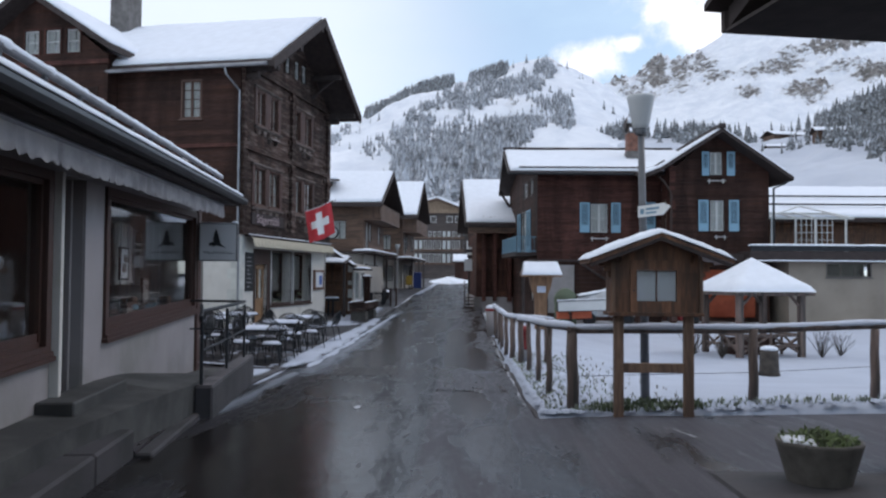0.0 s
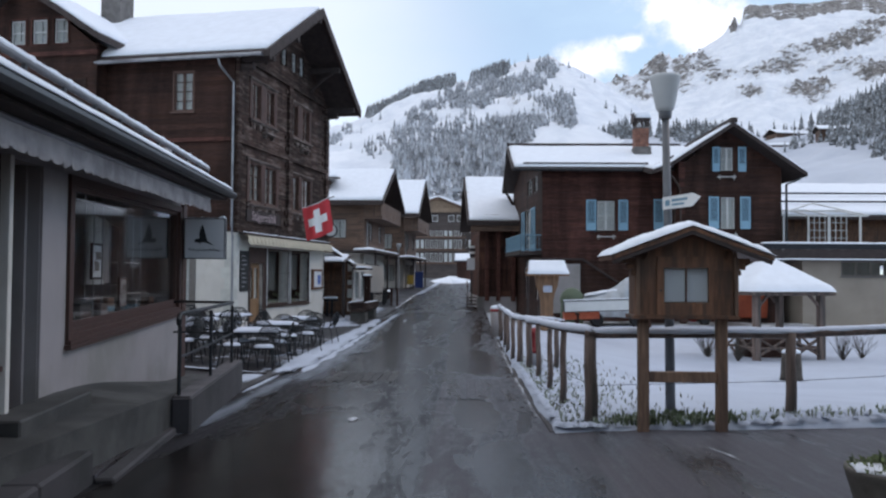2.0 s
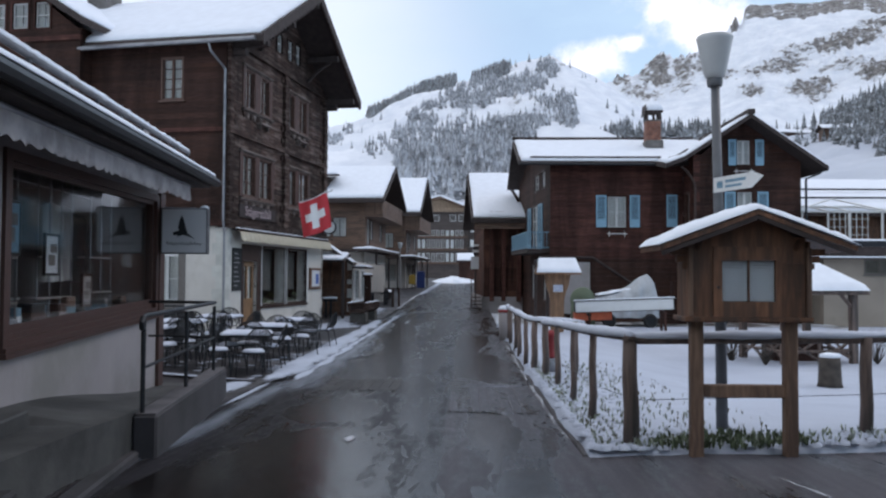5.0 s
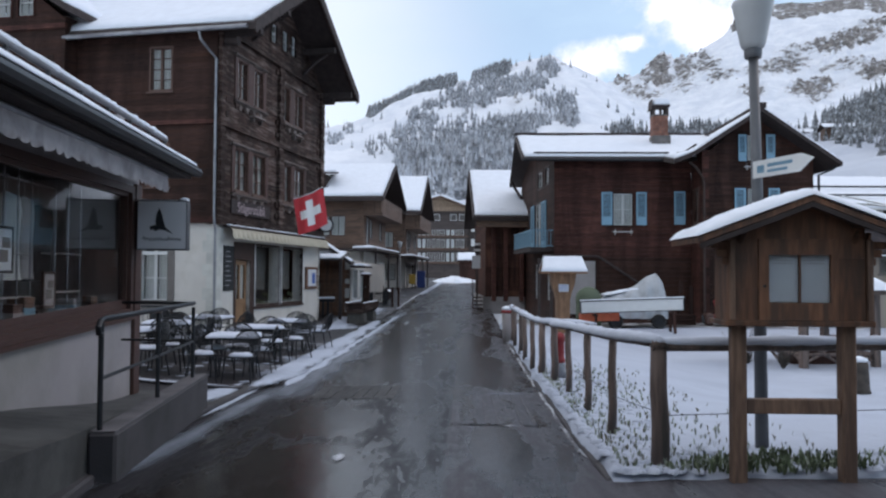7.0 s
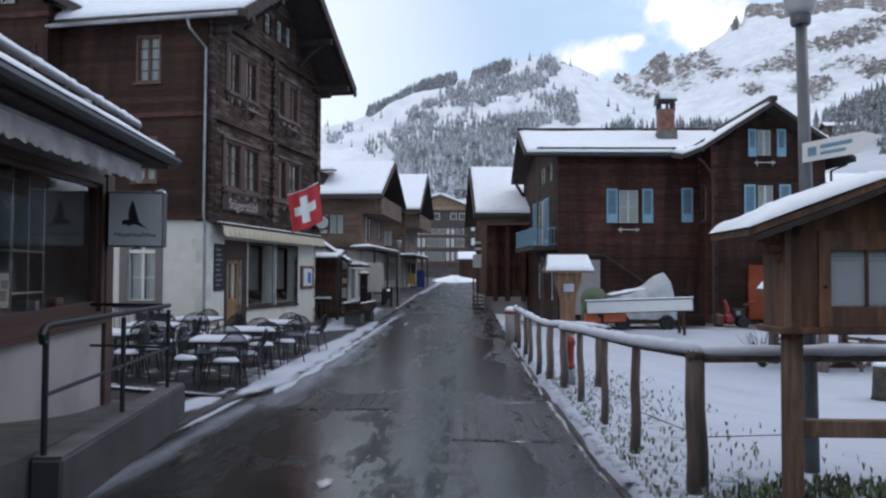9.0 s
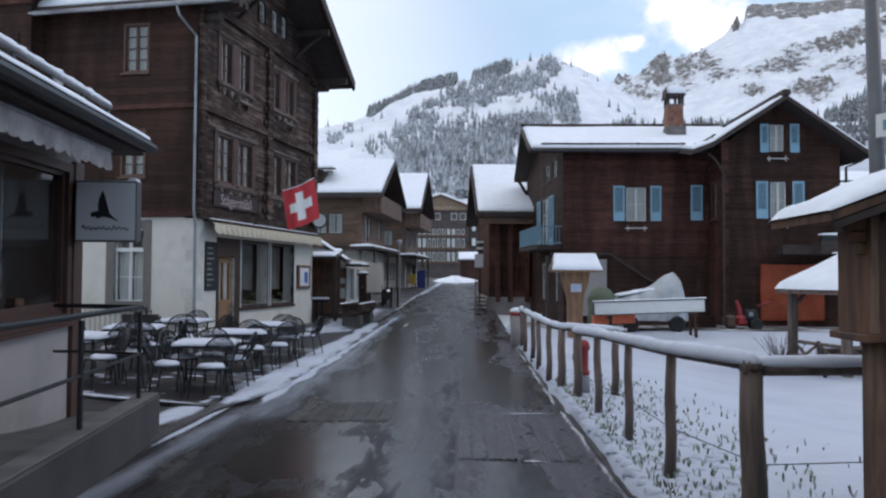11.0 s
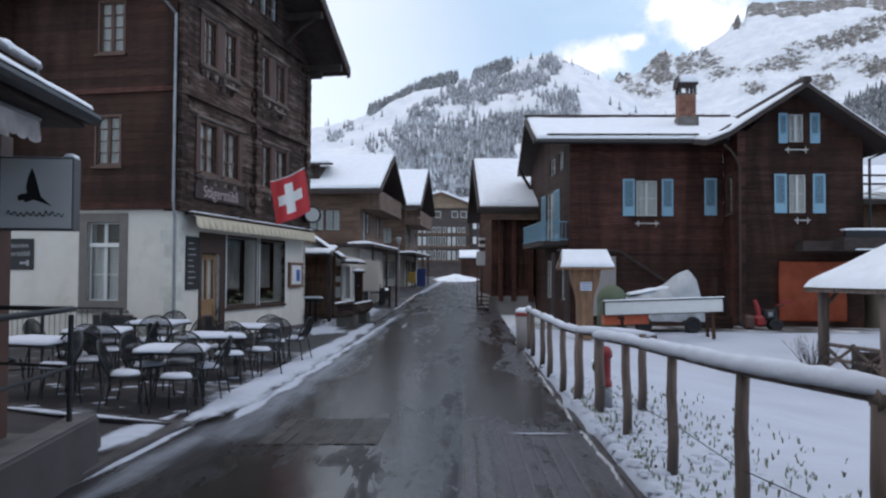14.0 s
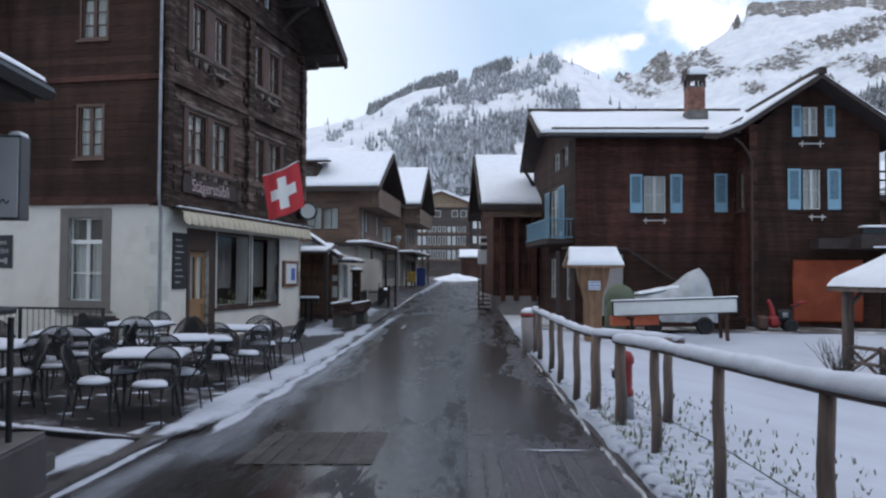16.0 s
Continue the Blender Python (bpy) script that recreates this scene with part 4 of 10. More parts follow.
tagged(part("snow_bank", ribbon(0.1, 3.3, lambda y: 0.07, lambda y: 0.17, 0.02, 67.0, 0.05, zf=lambda x, y: 0.036 - 0.036 * y), DRIFT, None, smooth=True, m=edge_m),
       "thin streak of snow along the terrace's near edge", "snow", kind="stuff")
tagged(part("snow_bank", ribbon(10.9, 31, lambda y: 0.90, lambda y: 0.12, 0.004, 14.0, 0.10), DUST, None, smooth=True),
       "thin dusting of snow on the tarmac beside the verge kerb", "snow", kind="stuff")
tagged(part("snow_bank", ribbon(8.3, 9.6, lambda y: 2.34 + (9.5 - y) * 0.165, lambda y: 0.15, 0.006, 17.0, 0.06), DUST, None, smooth=True),
       "smear of slush on the side street", "snow", kind="stuff")
for k, (xa, ya) in enumerate(((-1.5, 11.3), (-2.5, 33.0))):
    tagged(part("snow_bank", ribbon(ya, ya + 0.7 + (3 if ya > 30 else 0), lambda y, xa=xa: xa, lambda y: 0.22, 0.004, 19.0 + k, 0.06), DUST, None, smooth=True),
           "faint smear of slush on the street", "snow", kind="stuff")
tagged(part("snow_bank", ribbon(62, 120, lambda y: -3.5, lambda y: 0.5, 0.10, 2.0, 0.8), DRIFT, None, smooth=True),
       "ploughed snow beside the far street", "snow", kind="stuff")
tagged(part("snow_bank", ribbon(104, 128, lambda y: -1.7, lambda y: 3.3 * smooth((y - 103) / 8), 0.72, 6.0, 1.0), SNOW, None, smooth=True),
       "heap of ploughed snow at the street's end", "snow", kind="stuff")

# ---- mountains ----


def hillside(name, label, material, ridge, near, far, foot, rough, fine, n_az=200, n_r=70, ridge_noise=0.0, seed=0.0, bend=1.0, rocks=(), relief=0.0, cliff=()):
    """A mountainside: bearings in degrees (right of the street) with the ridge's elevation in degrees; it rises from near to far.
    rocks: bearing, elevation, half width, half height (and how bare) of the outcrops, which stand proud of the snow;
    cliff: bearing and elevation of the foot of the rock wall under the crest."""
    bm = bmesh.new()
    bare = bm.verts.layers.float.new("bare")
    a0, a1 = ridge[0][0], ridge[-1][0]
    rows = []
    for i in range(n_az + 1):
        az = a0 + (a1 - a0) * i / n_az
        crest = far * math.tan(radians(lerp_table(ridge, az)))
        broad = far * math.tan(radians(sum(lerp_table(ridge, az + d) for d in (-2, -1.3, -0.7, 0, 0.7, 1.3, 2)) / 7))
        row = []
        for j in range(n_r + 9):
            f = min(1.0, j / n_r)
            top = broad + (crest - broad) * smooth((f - 0.86) / 0.14)
            r = near + (far - near) * f
            back = max(0, j - n_r) / 8
            r += back * far * 0.25
            x, y = r * math.sin(radians(az)), r * math.cos(radians(az))
            z = foot + (top - foot) * f ** bend
            amp = rough * math.sin(math.pi * f) ** 0.7 if f < 1 else 0
            v = Vector((x * fine + seed, y * fine, seed))
            z += amp * (noise.ridged_multi_fractal(v, 0.9, 2.1, 6, 1.0, 2.0) - 1.0)
            z += ridge_noise * (noise.fractal(Vector((x * fine * 5, y * fine * 5, seed)), 1.0, 2.0, 4)) * smooth(f * 2)
            z -= back * top * 0.6
            el = math.degrees(math.atan2(z - 1.6, r))
            b = 0.0
            for ra, re, rw, rh, *k in rocks:
                d = math.hypot((az - ra) / rw, (el - re) / rh)
                if d < 1.6:
                    b = max(b, (k[0] if k else 1.0) * (1.0 - smooth((d - 0.45) / 1.05)))
            if b and relief:
                rag = noise.fractal(Vector((az * 3.1, el * 5.5, seed)), 0.8, 2.1, 5)
                z += relief * b * rag
            if cliff and cliff[0][0] < az < cliff[-1][0]:
                base = lerp_table(cliff, az) + 0.22 * noise.fractal(Vector((az * 1.6, 0, seed)), 1.0, 2.0, 3)
                b = max(b, (1.22 + 0.35 * noise.noise(Vector((az * 5.0, el * 1.2, seed)))) * smooth((el - base) / 0.07))
            vert = bm.verts.new((x, y, z))
            vert[bare] = b if back == 0 else 0.0
            row.append(vert)
        rows.append(row)
    for r, s in zip(rows, rows[1:]):
        for j in range(len(r) - 1):
            bm.faces.new((r[j], s[j], s[j + 1], r[j + 1]))
    bmesh.ops.recalc_face_normals(bm, faces=bm.faces)
    ob = part(name, bm, material, None, smooth=True)
    tagged(ob, label, "mountain", kind="structure")
    return ob


HILL_RIDGE = [(-40, 7), (-20, 8.4), (-11.3, 9.7), (-9.0, 10.4), (-6.8, 11.1), (-5.4, 11.95), (-4.2, 12.6), (-3.05, 13.15), (-1.05, 13.6), (0.15, 13.55), (0.95, 13.8), (1.75, 14.15),
              (2.9, 14.45), (3.5, 14.8), (4.5, 15.05), (6.1, 15.25), (6.9, 14.6), (7.7, 14.35), (8.8, 13.85), (9.8, 13.3), (11.5, 11.8), (14.5, 9.6), (18, 9), (30, 8)]
hill = hillside("mountain", "wooded snowy hill above the village", ROCK_MID, HILL_RIDGE, 230, 900, 22, 15, 0.0065, 260, 110, 1.6, 3.0, 1.08,
                ((5.9, 14.8, 0.7, 0.3), (6.6, 14.4, 0.5, 0.35), (4.0, 12.0, 1.2, 0.5), (-0.3, 12.4, 0.7, 0.35), (1.8, 12.9, 0.8, 0.4), (7.2, 11.45, 0.45, 0.25), (2.5, 13.6, 1.0, 0.25)), 6.0)
PEAK_RIDGE = [(4, 9), (8, 12), (9.2, 13.1), (9.8, 13.25), (10.4, 13.55), (11.2, 13.8), (11.9, 13.7), (12.45, 14.4), (13.2, 14.95), (13.6, 15.1), (14.15, 14.65), (14.9, 14.75), (15.6, 15.0),
              (16.35, 15.25), (17.4, 15.85), (17.75, 16.2), (17.9, 16.7), (18.25, 16.8), (18.5, 16.35), (18.65, 16.6), (18.8, 17.4), (19.2, 17.65), (19.9, 17.5), (21.6, 17.45), (23.3, 17.3), (25, 17.35),
              (28, 17.4), (32, 18), (45, 18)]
OUTCROPS = ((13.2, 14.3, 1.0, 0.9, 1.25), (14.9, 13.9, 1.0, 1.2, 1.1), (16.2, 14.1, 1.2, 0.8, 1.05), (12.3, 13.6, 0.6, 0.7, 1.1), (17.8, 13.4, 0.9, 0.4), (19.2, 12.2, 1.0, 0.42, 1.15), (19.7, 13.45, 1.3, 0.5),
            (21.2, 13.6, 2.0, 0.6, 1.1), (21.8, 14.45, 1.4, 0.5), (23.9, 14.6, 2.0, 0.55, 1.2), (25.4, 14.95, 2.0, 0.65, 1.2), (26.7, 12.8, 1.7, 0.7, 1.25), (22.8, 12.1, 1.8, 0.65, 1.2), (23.1, 11.4, 0.8, 0.35),
            (10.7, 13.4, 0.8, 0.4, 1.2), (24.6, 13.4, 2.2, 0.6, 0.95), (14.5, 12.7, 1.6, 0.5, 0.9), (18.05, 16.5, 0.35, 0.5, 1.9), (26.5, 15.7, 1.5, 0.35, 1.1),
            (13.4, 13.3, 1.2, 0.6, 1.15), (16.9, 13.4, 0.8, 0.6, 1.1), (15.8, 14.7, 0.8, 0.35, 1.15), (11.6, 12.7, 1.2, 0.5, 1.05), (12.8, 12.3, 1.2, 0.4, 0.95))
CLIFF = [(18.55, 17.5), (18.62, 16.6), (19.5, 16.72), (20.7, 16.53), (22.3, 16.33), (23.9, 16.49), (25.35, 16.53), (26.1, 16.24), (27.1, 16.02), (29, 16.0), (34, 16.4)]
peak = hillside("mountain", "rocky snow-covered mountain ridge", ROCK_FAR, PEAK_RIDGE, 1100, 2300, 120, 22, 0.0036, 420, 190, 5, 7.0, 1.2, OUTCROPS, 14.0, CLIFF)
SLOPE_RIDGE = [(6, 7.5), (8.4, 9.0), (9.2, 9.75), (11, 9.9), (14, 9.75), (17.7, 9.45), (20, 9.6), (22, 9.7), (23.2, 9.9), (24.2, 10.3), (25.5, 10.9), (27.0, 11.5), (30, 12.5), (45, 15)]
slope = hillside("mountain", "snowy meadow slope with a band of firs", SLOPE_SNOW, SLOPE_RIDGE, 120, 430, 3, 6, 0.012, 120, 60, 1.2, 5.0, 1.15)


def fir(out, x, y, z, h, rnd, tiers=4, n=6):
    """One small conifer: ragged tiers of boughs round a tapering stem."""
    vs_, fs_ = out
    for t in range(tiers):
        f = t / tiers
        b = len(vs_)
        r = h * 0.19 * (1 - f) * rnd.uniform(0.8, 1.2)
        z0 = z + h * (0.08 + 0.88 * f * 0.95)
        turn = rnd.uniform(0, 6)
        for k in range(n):
            q = r * (1.15 if k % 2 else 0.72) * rnd.uniform(0.8, 1.2)
            vs_.append((x + q * math.cos(turn + 2 * math.pi * k / n), y + q * math.sin(turn + 2 * math.pi * k / n), z0 - 0.03 * h * rnd.random()))
        vs_.append((x, y, min(z + h, z0 + h * 0.36)))
        for k in range(n):
            fs_.append((b + k, b + (k + 1) % n, b + n))


def wood(name, label, rows, count, density, h0, h1, material, seed, j0=0, j1=1.0, tall=0.0):
    """Scattered conifers; tall gives their height as a share of their distance, in place of metres."""
    rnd = random.Random(seed)
    out = ([], [])
    made, tries = 0, 0
    while made < count and tries < count * 60:
        tries += 1
        i, j = rnd.randrange(len(rows) - 1), rnd.randrange(int(len(rows[0]) * j0), max(1, int((len(rows[0]) - 9) * j1)))
        p = rows[i][j]
        q = Vector(rows[i + 1][j + 1])
        f = rnd.random()
        x, y, z = (p[0] + (q[0] - p[0]) * f, p[1] + (q[1] - p[1]) * f, p[2] + (q[2] - p[2]) * f)
        az = math.degrees(math.atan2(x, y))
        if rnd.random() > density(az, j / (len(rows[0]) - 9), x, y, z):
            continue
        h = rnd.uniform(h0, h1) if not tall else math.hypot(x, y) * tall * rnd.uniform(0.5, 1.25)
        fir(out, x, y, z - 0.5, h, rnd)
        made += 1
    me = bpy.data.meshes.new(name)
    me.from_pydata(out[0], [], out[1])
    me.materials.append(material)
    return tagged(new(name, me), label, "trees", kind="stuff")


def points_of(ob, n_az, n_r):
    """The rows of a hillside's grid again, as plain points."""
    co = [v.co.copy() for v in ob.data.vertices]
    k = n_r + 9
    return [co[i * k:(i + 1) * k] for i in range(n_az + 1)]


def patchy(x, y, s, o, lo, hi):
    return smooth((noise.fractal(Vector((x * s + o, y * s, o)), 1.0, 2.0, 4) - lo) / (hi - lo))


def groves(az, x, y, z, rows):
    """How thick the wood stands: the greatest share of the groves (bearing, elevation, half width, half height, share) about a place."""
    el = math.degrees(math.atan2(z - 1.6, math.hypot(x, y)))
    best = 0.0
    for ga, ge, gw, gh, k in rows:
        d = math.hypot((az - ga) / gw, (el - ge) / gh)
        if d < 1.3:
            best = max(best, k * (1 - smooth((d - 0.7) / 0.6)))
    return best


HILL_GROVES = ((-6.5, 8.6, 0.9, 0.6, 0.9), (-5.4, 9.0, 0.8, 0.6, 0.9), (-4.4, 9.6, 0.8, 0.75, 0.95), (-3.4, 10.3, 0.85, 0.85, 0.95), (-2.5, 11.1, 0.65, 0.75, 0.85), (-1.9, 11.8, 0.45, 0.5, 0.7),
               (-1.1, 12.3, 0.5, 0.35, 0.5), (-0.5, 10.6, 1.1, 1.3, 0.22), (0.6, 12.3, 1.6, 0.7, 0.38), (0.5, 9.4, 0.8, 1.2, 0.25), (1.9, 9.3, 0.9, 1.2, 1.0), (2.9, 10.2, 0.9, 1.2, 1.0), (4.0, 10.5, 1.0, 1.3, 1.0),
               (5.2, 11.4, 1.0, 0.9, 0.95), (6.7, 11.8, 0.8, 0.6, 0.9), (7.0, 10.9, 0.7, 0.7, 0.8), (2.7, 12.9, 1.4, 0.6, 0.45), (4.3, 13.3, 1.2, 0.6, 0.2), (5.6, 14.1, 0.7, 0.5, 0.25), (1.3, 13.2, 0.8, 0.5, 0.7),
               (-0.9, 7.3, 1.4, 0.8, 0.5), (0.8, 7.1, 1.4, 0.8, 0.6), (2.2, 7.5, 1.2, 0.9, 0.9), (-9.2, 9.2, 0.6, 0.25, 0.3), (-8.3, 9.9, 0.35, 0.15, 0.3))


def hill_density(az, f, x, y, z):
    if az < -14 or az > 12:
        return 0.0
    gap = patchy(x * 1.5 + y * 0.6, y * 0.5, 0.022, 2.0, -0.12, 0.16)
    return min(1.0, groves(az, x, y, z, HILL_GROVES) * (0.12 + 0.88 * gap) + 0.0012)


hill_pts = points_of(hill, 260, 110)
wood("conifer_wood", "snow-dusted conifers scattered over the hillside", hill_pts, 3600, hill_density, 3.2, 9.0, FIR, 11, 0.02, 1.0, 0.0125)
CREST_GROVES = ((-6.5, 11.2, 0.6, 0.35, 1.0), (-5.6, 11.75, 0.7, 0.45, 1.0), (-4.6, 12.3, 1.2, 0.6, 1.0), (-3.0, 13.0, 1.1, 0.55, 1.0), (-1.6, 13.4, 0.8, 0.4, 1.0), (0.9, 13.6, 0.7, 0.4, 0.8), (2.0, 14.1, 1.0, 0.5, 1.0))


def ridge_density(az, f, x, y, z):
    return groves(az, x, y, z, CREST_GROVES)


wood("conifer_wood", "close dark conifers along the hill's crest", hill_pts, 1500, ridge_density, 5.0, 10.5, FIR_NEAR, 31, 0.7, 1.0, 0.0125)
slope_pts = points_of(slope, 120, 60)


def slope_density(az, f, x, y, z):
    if az > 30:
        return 0.0
    d = 0.95 * smooth((f - 0.80) / 0.08) * smooth((az - 8.5) / 1.0) * patchy(x, y, 0.03, 8.0, -0.3, 0.2)
    if 17.5 < az < 23.5:
        d *= 0.5
    if az > 23.2:
        d = 0.95 * smooth((f - 0.62 + 0.07 * (az - 23.5)) / 0.12)
    return d


wood("conifer_wood", "dark snow-dusted firs along the upper meadow", slope_pts, 1700, slope_density, 5, 11.5, FIR_NEAR, 5, 0.1, 1.0, 0.021)


def lone_density(az, f, x, y, z):
    return groves(az, x, y, z, ((22.2, 8.6, 0.7, 0.7, 0.6), (24.7, 8.1, 0.45, 0.5, 0.9), (27.2, 8.2, 0.5, 0.6, 0.9), (20.8, 8.6, 1.2, 0.4, 0.3), (23.9, 8.7, 0.9, 0.2, 0.5)))


wood("conifer_wood", "single bare and snowy trees on the meadow slope", slope_pts, 46, lone_density, 5, 9, FIR_NEAR, 9, 0.1, 1.0, 0.017)


def valley_density(az, f, x, y, z):
    return 0.9 if -5 < az < 3 and f < 0.30 else 0.0


wood("conifer_wood", "snowy firs behind the far hotel", hill_pts, 500, valley_density, 6, 11, FIR, 21, 0.0, 0.4)

# ---- houses ----


def gable_roof(house, x0, x1, y_a, z_a, y_r, z_r, y_b, z_b, axis="x", thick=0.16, snow=0.16, roof_m=EAVES, seed=0.0, inset=0.12, snow_b=True):
    """A pitched roof with its ridge along x (or y): boards, fascia, and lying snow on both slopes."""
    def p(t, s, z):
        return (t, s, z) if axis == "x" else (s, t, z)
    bm = bmesh.new()
    slab(bm, [p(x0, y_a, z_a), p(x1, y_a, z_a), p(x1, y_r, z_r), p(x0, y_r, z_r)], thick)
    slab(bm, [p(x0, y_r, z_r), p(x1, y_r, z_r), p(x1, y_b, z_b), p(x0, y_b, z_b)], thick)
    roof = part("roof", bm, roof_m, house)
    bm = bmesh.new()
    k = inset / max(0.1, abs(y_r - y_a))
    e = 0.004
    ya, za = y_a + (y_r - y_a) * k, z_a + (z_r - z_a) * k
    kb = inset / max(0.1, abs(y_b - y_r))
    yb, zb = y_b + (y_r - y_b) * kb, z_b + (z_r - z_b) * kb
    snow_slab(bm, [p(x0 + inset, ya, za + e), p(x1 - inset, ya, za + e), p(x1 - inset, y_r, z_r + e), p(x0 + inset, y_r, z_r + e)], snow, 0.5, 0.2, 0.03, seed)
    part("snow_cover", bm, SNOW, roof, smooth=True)
    if snow_b:
        bm = bmesh.new()
        snow_slab(bm, [p(x0 + inset, y_r, z_r + e), p(x1 - inset, y_r, z_r + e), p(x1 - inset, yb, zb + e), p(x0 + inset, yb, zb + e)], snow, 0.5, 0.2, 0.03, seed + 5)
        part("snow_cover", bm, SNOW, roof, smooth=True)
    # rafters under the overhang
    return roof


def plain_wall(house, at, w, z0, z1, holes, material, thick=0.35, course=3.0, w0=0.0, name="wall", jitter=0.0):
    if course < 0.5:
        return boarded_wall(material, house, at, w, z0, z1, thick, holes, course, None, jitter, w0)
    return joined_wall(name, material, house, at, w, z0, z1, thick, holes, course, None, jitter, w0)


def beam_wall(house, at, w, z0, z1, holes, material, course=0.19, gable=None, w0=0.0, thick=0.2, jitter=0.005):
    return boarded_wall(material, house, at, w, z0, z1, thick, holes, course, gable, jitter, w0)


def notched_post(at, u0, u1, z0, z1, d):
    """A corner post of crossed beam ends, one solid."""
    bm = bmesh.new()
    n = max(2, int((z1 - z0) / 0.19))
    rings = []
    for k in range(n):
        e = 0.02 * (k % 2)
        for z in (z0 + (z1 - z0) * k / n + 0.003, z0 + (z1 - z0) * (k + 1) / n - 0.003):
            rings.append([bm.verts.new(at(u, z, dd)) for u, dd in ((u0 + e, -d - e), (u1 - e, -d - e), (u1 - e, 0.02), (u0 + e, 0.02))])
    for a, b in zip(rings, rings[1:]):
        for i in range(4):
            bm.faces.new((a[i], a[(i + 1) % 4], b[(i + 1) % 4], b[i]))
    bm.faces.new(rings[0])
    bm.faces.new(rings[-1])
    bmesh.ops.recalc_face_normals(bm, faces=bm.faces)
    return bm


# ---- restaurant chalet: local x points out of the street front, y along it ----
inn = thing("chalet", pose(-7.3, 26.45, 0, 0, 0, -9.8), "tall dark-timbered chalet restaurant with a whitewashed ground floor and snowy roof", "house")
F = plane_at((0, 0, 0), (0, 1, 0), (-1, 0, 0))          # street front
S = plane_at((0, 0, 0), (-1, 0, 0), (0, 1, 0))          # side
W_FRONT, L_SIDE = 8.4, 14.0
g_holes = [(1.22, 2.20, -0.3, 2.10), (2.56, 4.44, 0.72, 2.56), (4.68, 6.55, 0.72, 2.56)]
plain_wall(inn, F, W_FRONT, -0.4, 3.06, g_holes, PLASTER, 0.35, 4.0)
plain_wall(inn, S, L_SIDE, -0.4, 3.1, [(1.50, 2.36, 0.90, 2.80)], PLASTER, 0.35, 4.0, w0=0.352)
# beams of the upper storeys
up_holes = [(0.99, 1.83, 4.15, 5.38), (2.21, 3.09, 4.15, 5.38), (4.50, 5.26, 4.15, 5.38), (5.64, 6.46, 4.15, 5.38),
            (1.13, 1.72, 6.91, 8.04), (2.25, 2.86, 6.91, 8.04), (4.46, 5.08, 6.91, 8.04), (5.62, 6.26, 6.91, 8.04),
            (3.50, 3.95, 9.28, 9.92), (4.43, 4.88, 9.25, 9.95), (5.18, 5.62, 9.28, 9.98)]
F2 = plane_at((0.04, 0, 0), (0, 1, 0), (-1, 0, 0))
beam_wall(inn, F2, W_FRONT, 3.06, 8.75, up_holes, LOG_GREY, 0.19, (4.25, 11.3, 8.75), thick=0.24)
S2 = plane_at((0, -0.04, 0), (-1, 0, 0), (0, 1, 0))
beam_wall(inn, S2, L_SIDE, 3.1, 8.75, [(1.52, 2.14, 4.20, 5.36), (1.46, 2.10, 6.94, 8.16)], LOG, 0.17, w0=0.0, thick=0.24)
# back walls close the house
plain_wall(inn, plane_at((-L_SIDE, 0, 0), (0, 1, 0), (1, 0, 0)), W_FRONT, -0.4, 8.75, [], LOG, 0.2, 9.0)
plain_wall(inn, plane_at((0, W_FRONT, 0), (-1, 0, 0), (0, -1, 0)), L_SIDE, -0.4, 8.75, [], LOG, 0.2, 9.0)
# string courses, corner posts and the middle post of the front
for z0, z1, d in ((3.06, 3.30, 0.11), (5.88, 6.06, 0.10), (8.60, 8.74, 0.10)):
    bm = bmesh.new()
    at_box(bm, F2, -0.10, W_FRONT + 0.06, z0, z1, -d, 0.02)
    part("string_course", bm, LOG_GREY, inn)
    bm = bmesh.new()
    at_box(bm, S2, -0.02, L_SIDE, z0 + 0.04, z1 - 0.02, -d * 0.8, 0.02)
    part("string_course", bm, LOG_RED, inn)
for z0, z1 in ((3.31, 5.87), (6.07, 8.59)):
    for u0, u1, d in ((-0.09, 0.17, 0.09), (4.08, 4.46, 0.10), (8.1, 8.45, 0.09)):
        bm = notched_post(F2, u0, u1, z0, z1, d)
        part("corner_post", bm, LOG_GREY, inn)
    bm = bmesh.new()
    at_box(bm, S2, 0.0, 0.24, z0, z1, -0.07, 0.02)
    part("corner_post", bm, LOG, inn)
for (u0, u1, z0, z1) in up_holes[:8]:
    window(inn, F2, u0, u1, z0, z1, FRAME_TAN, 2, 2, 0.05, FRAME_TAN, CURTAIN, 0.06, 0.02)
for (u0, u1, z0, z1) in up_holes[8:]:
    window(inn, F2, u0, u1, z0, z1, WHITE, 1, 1, 0.06, LOG_GREY, CURTAIN, 0.06, 0.03, False)
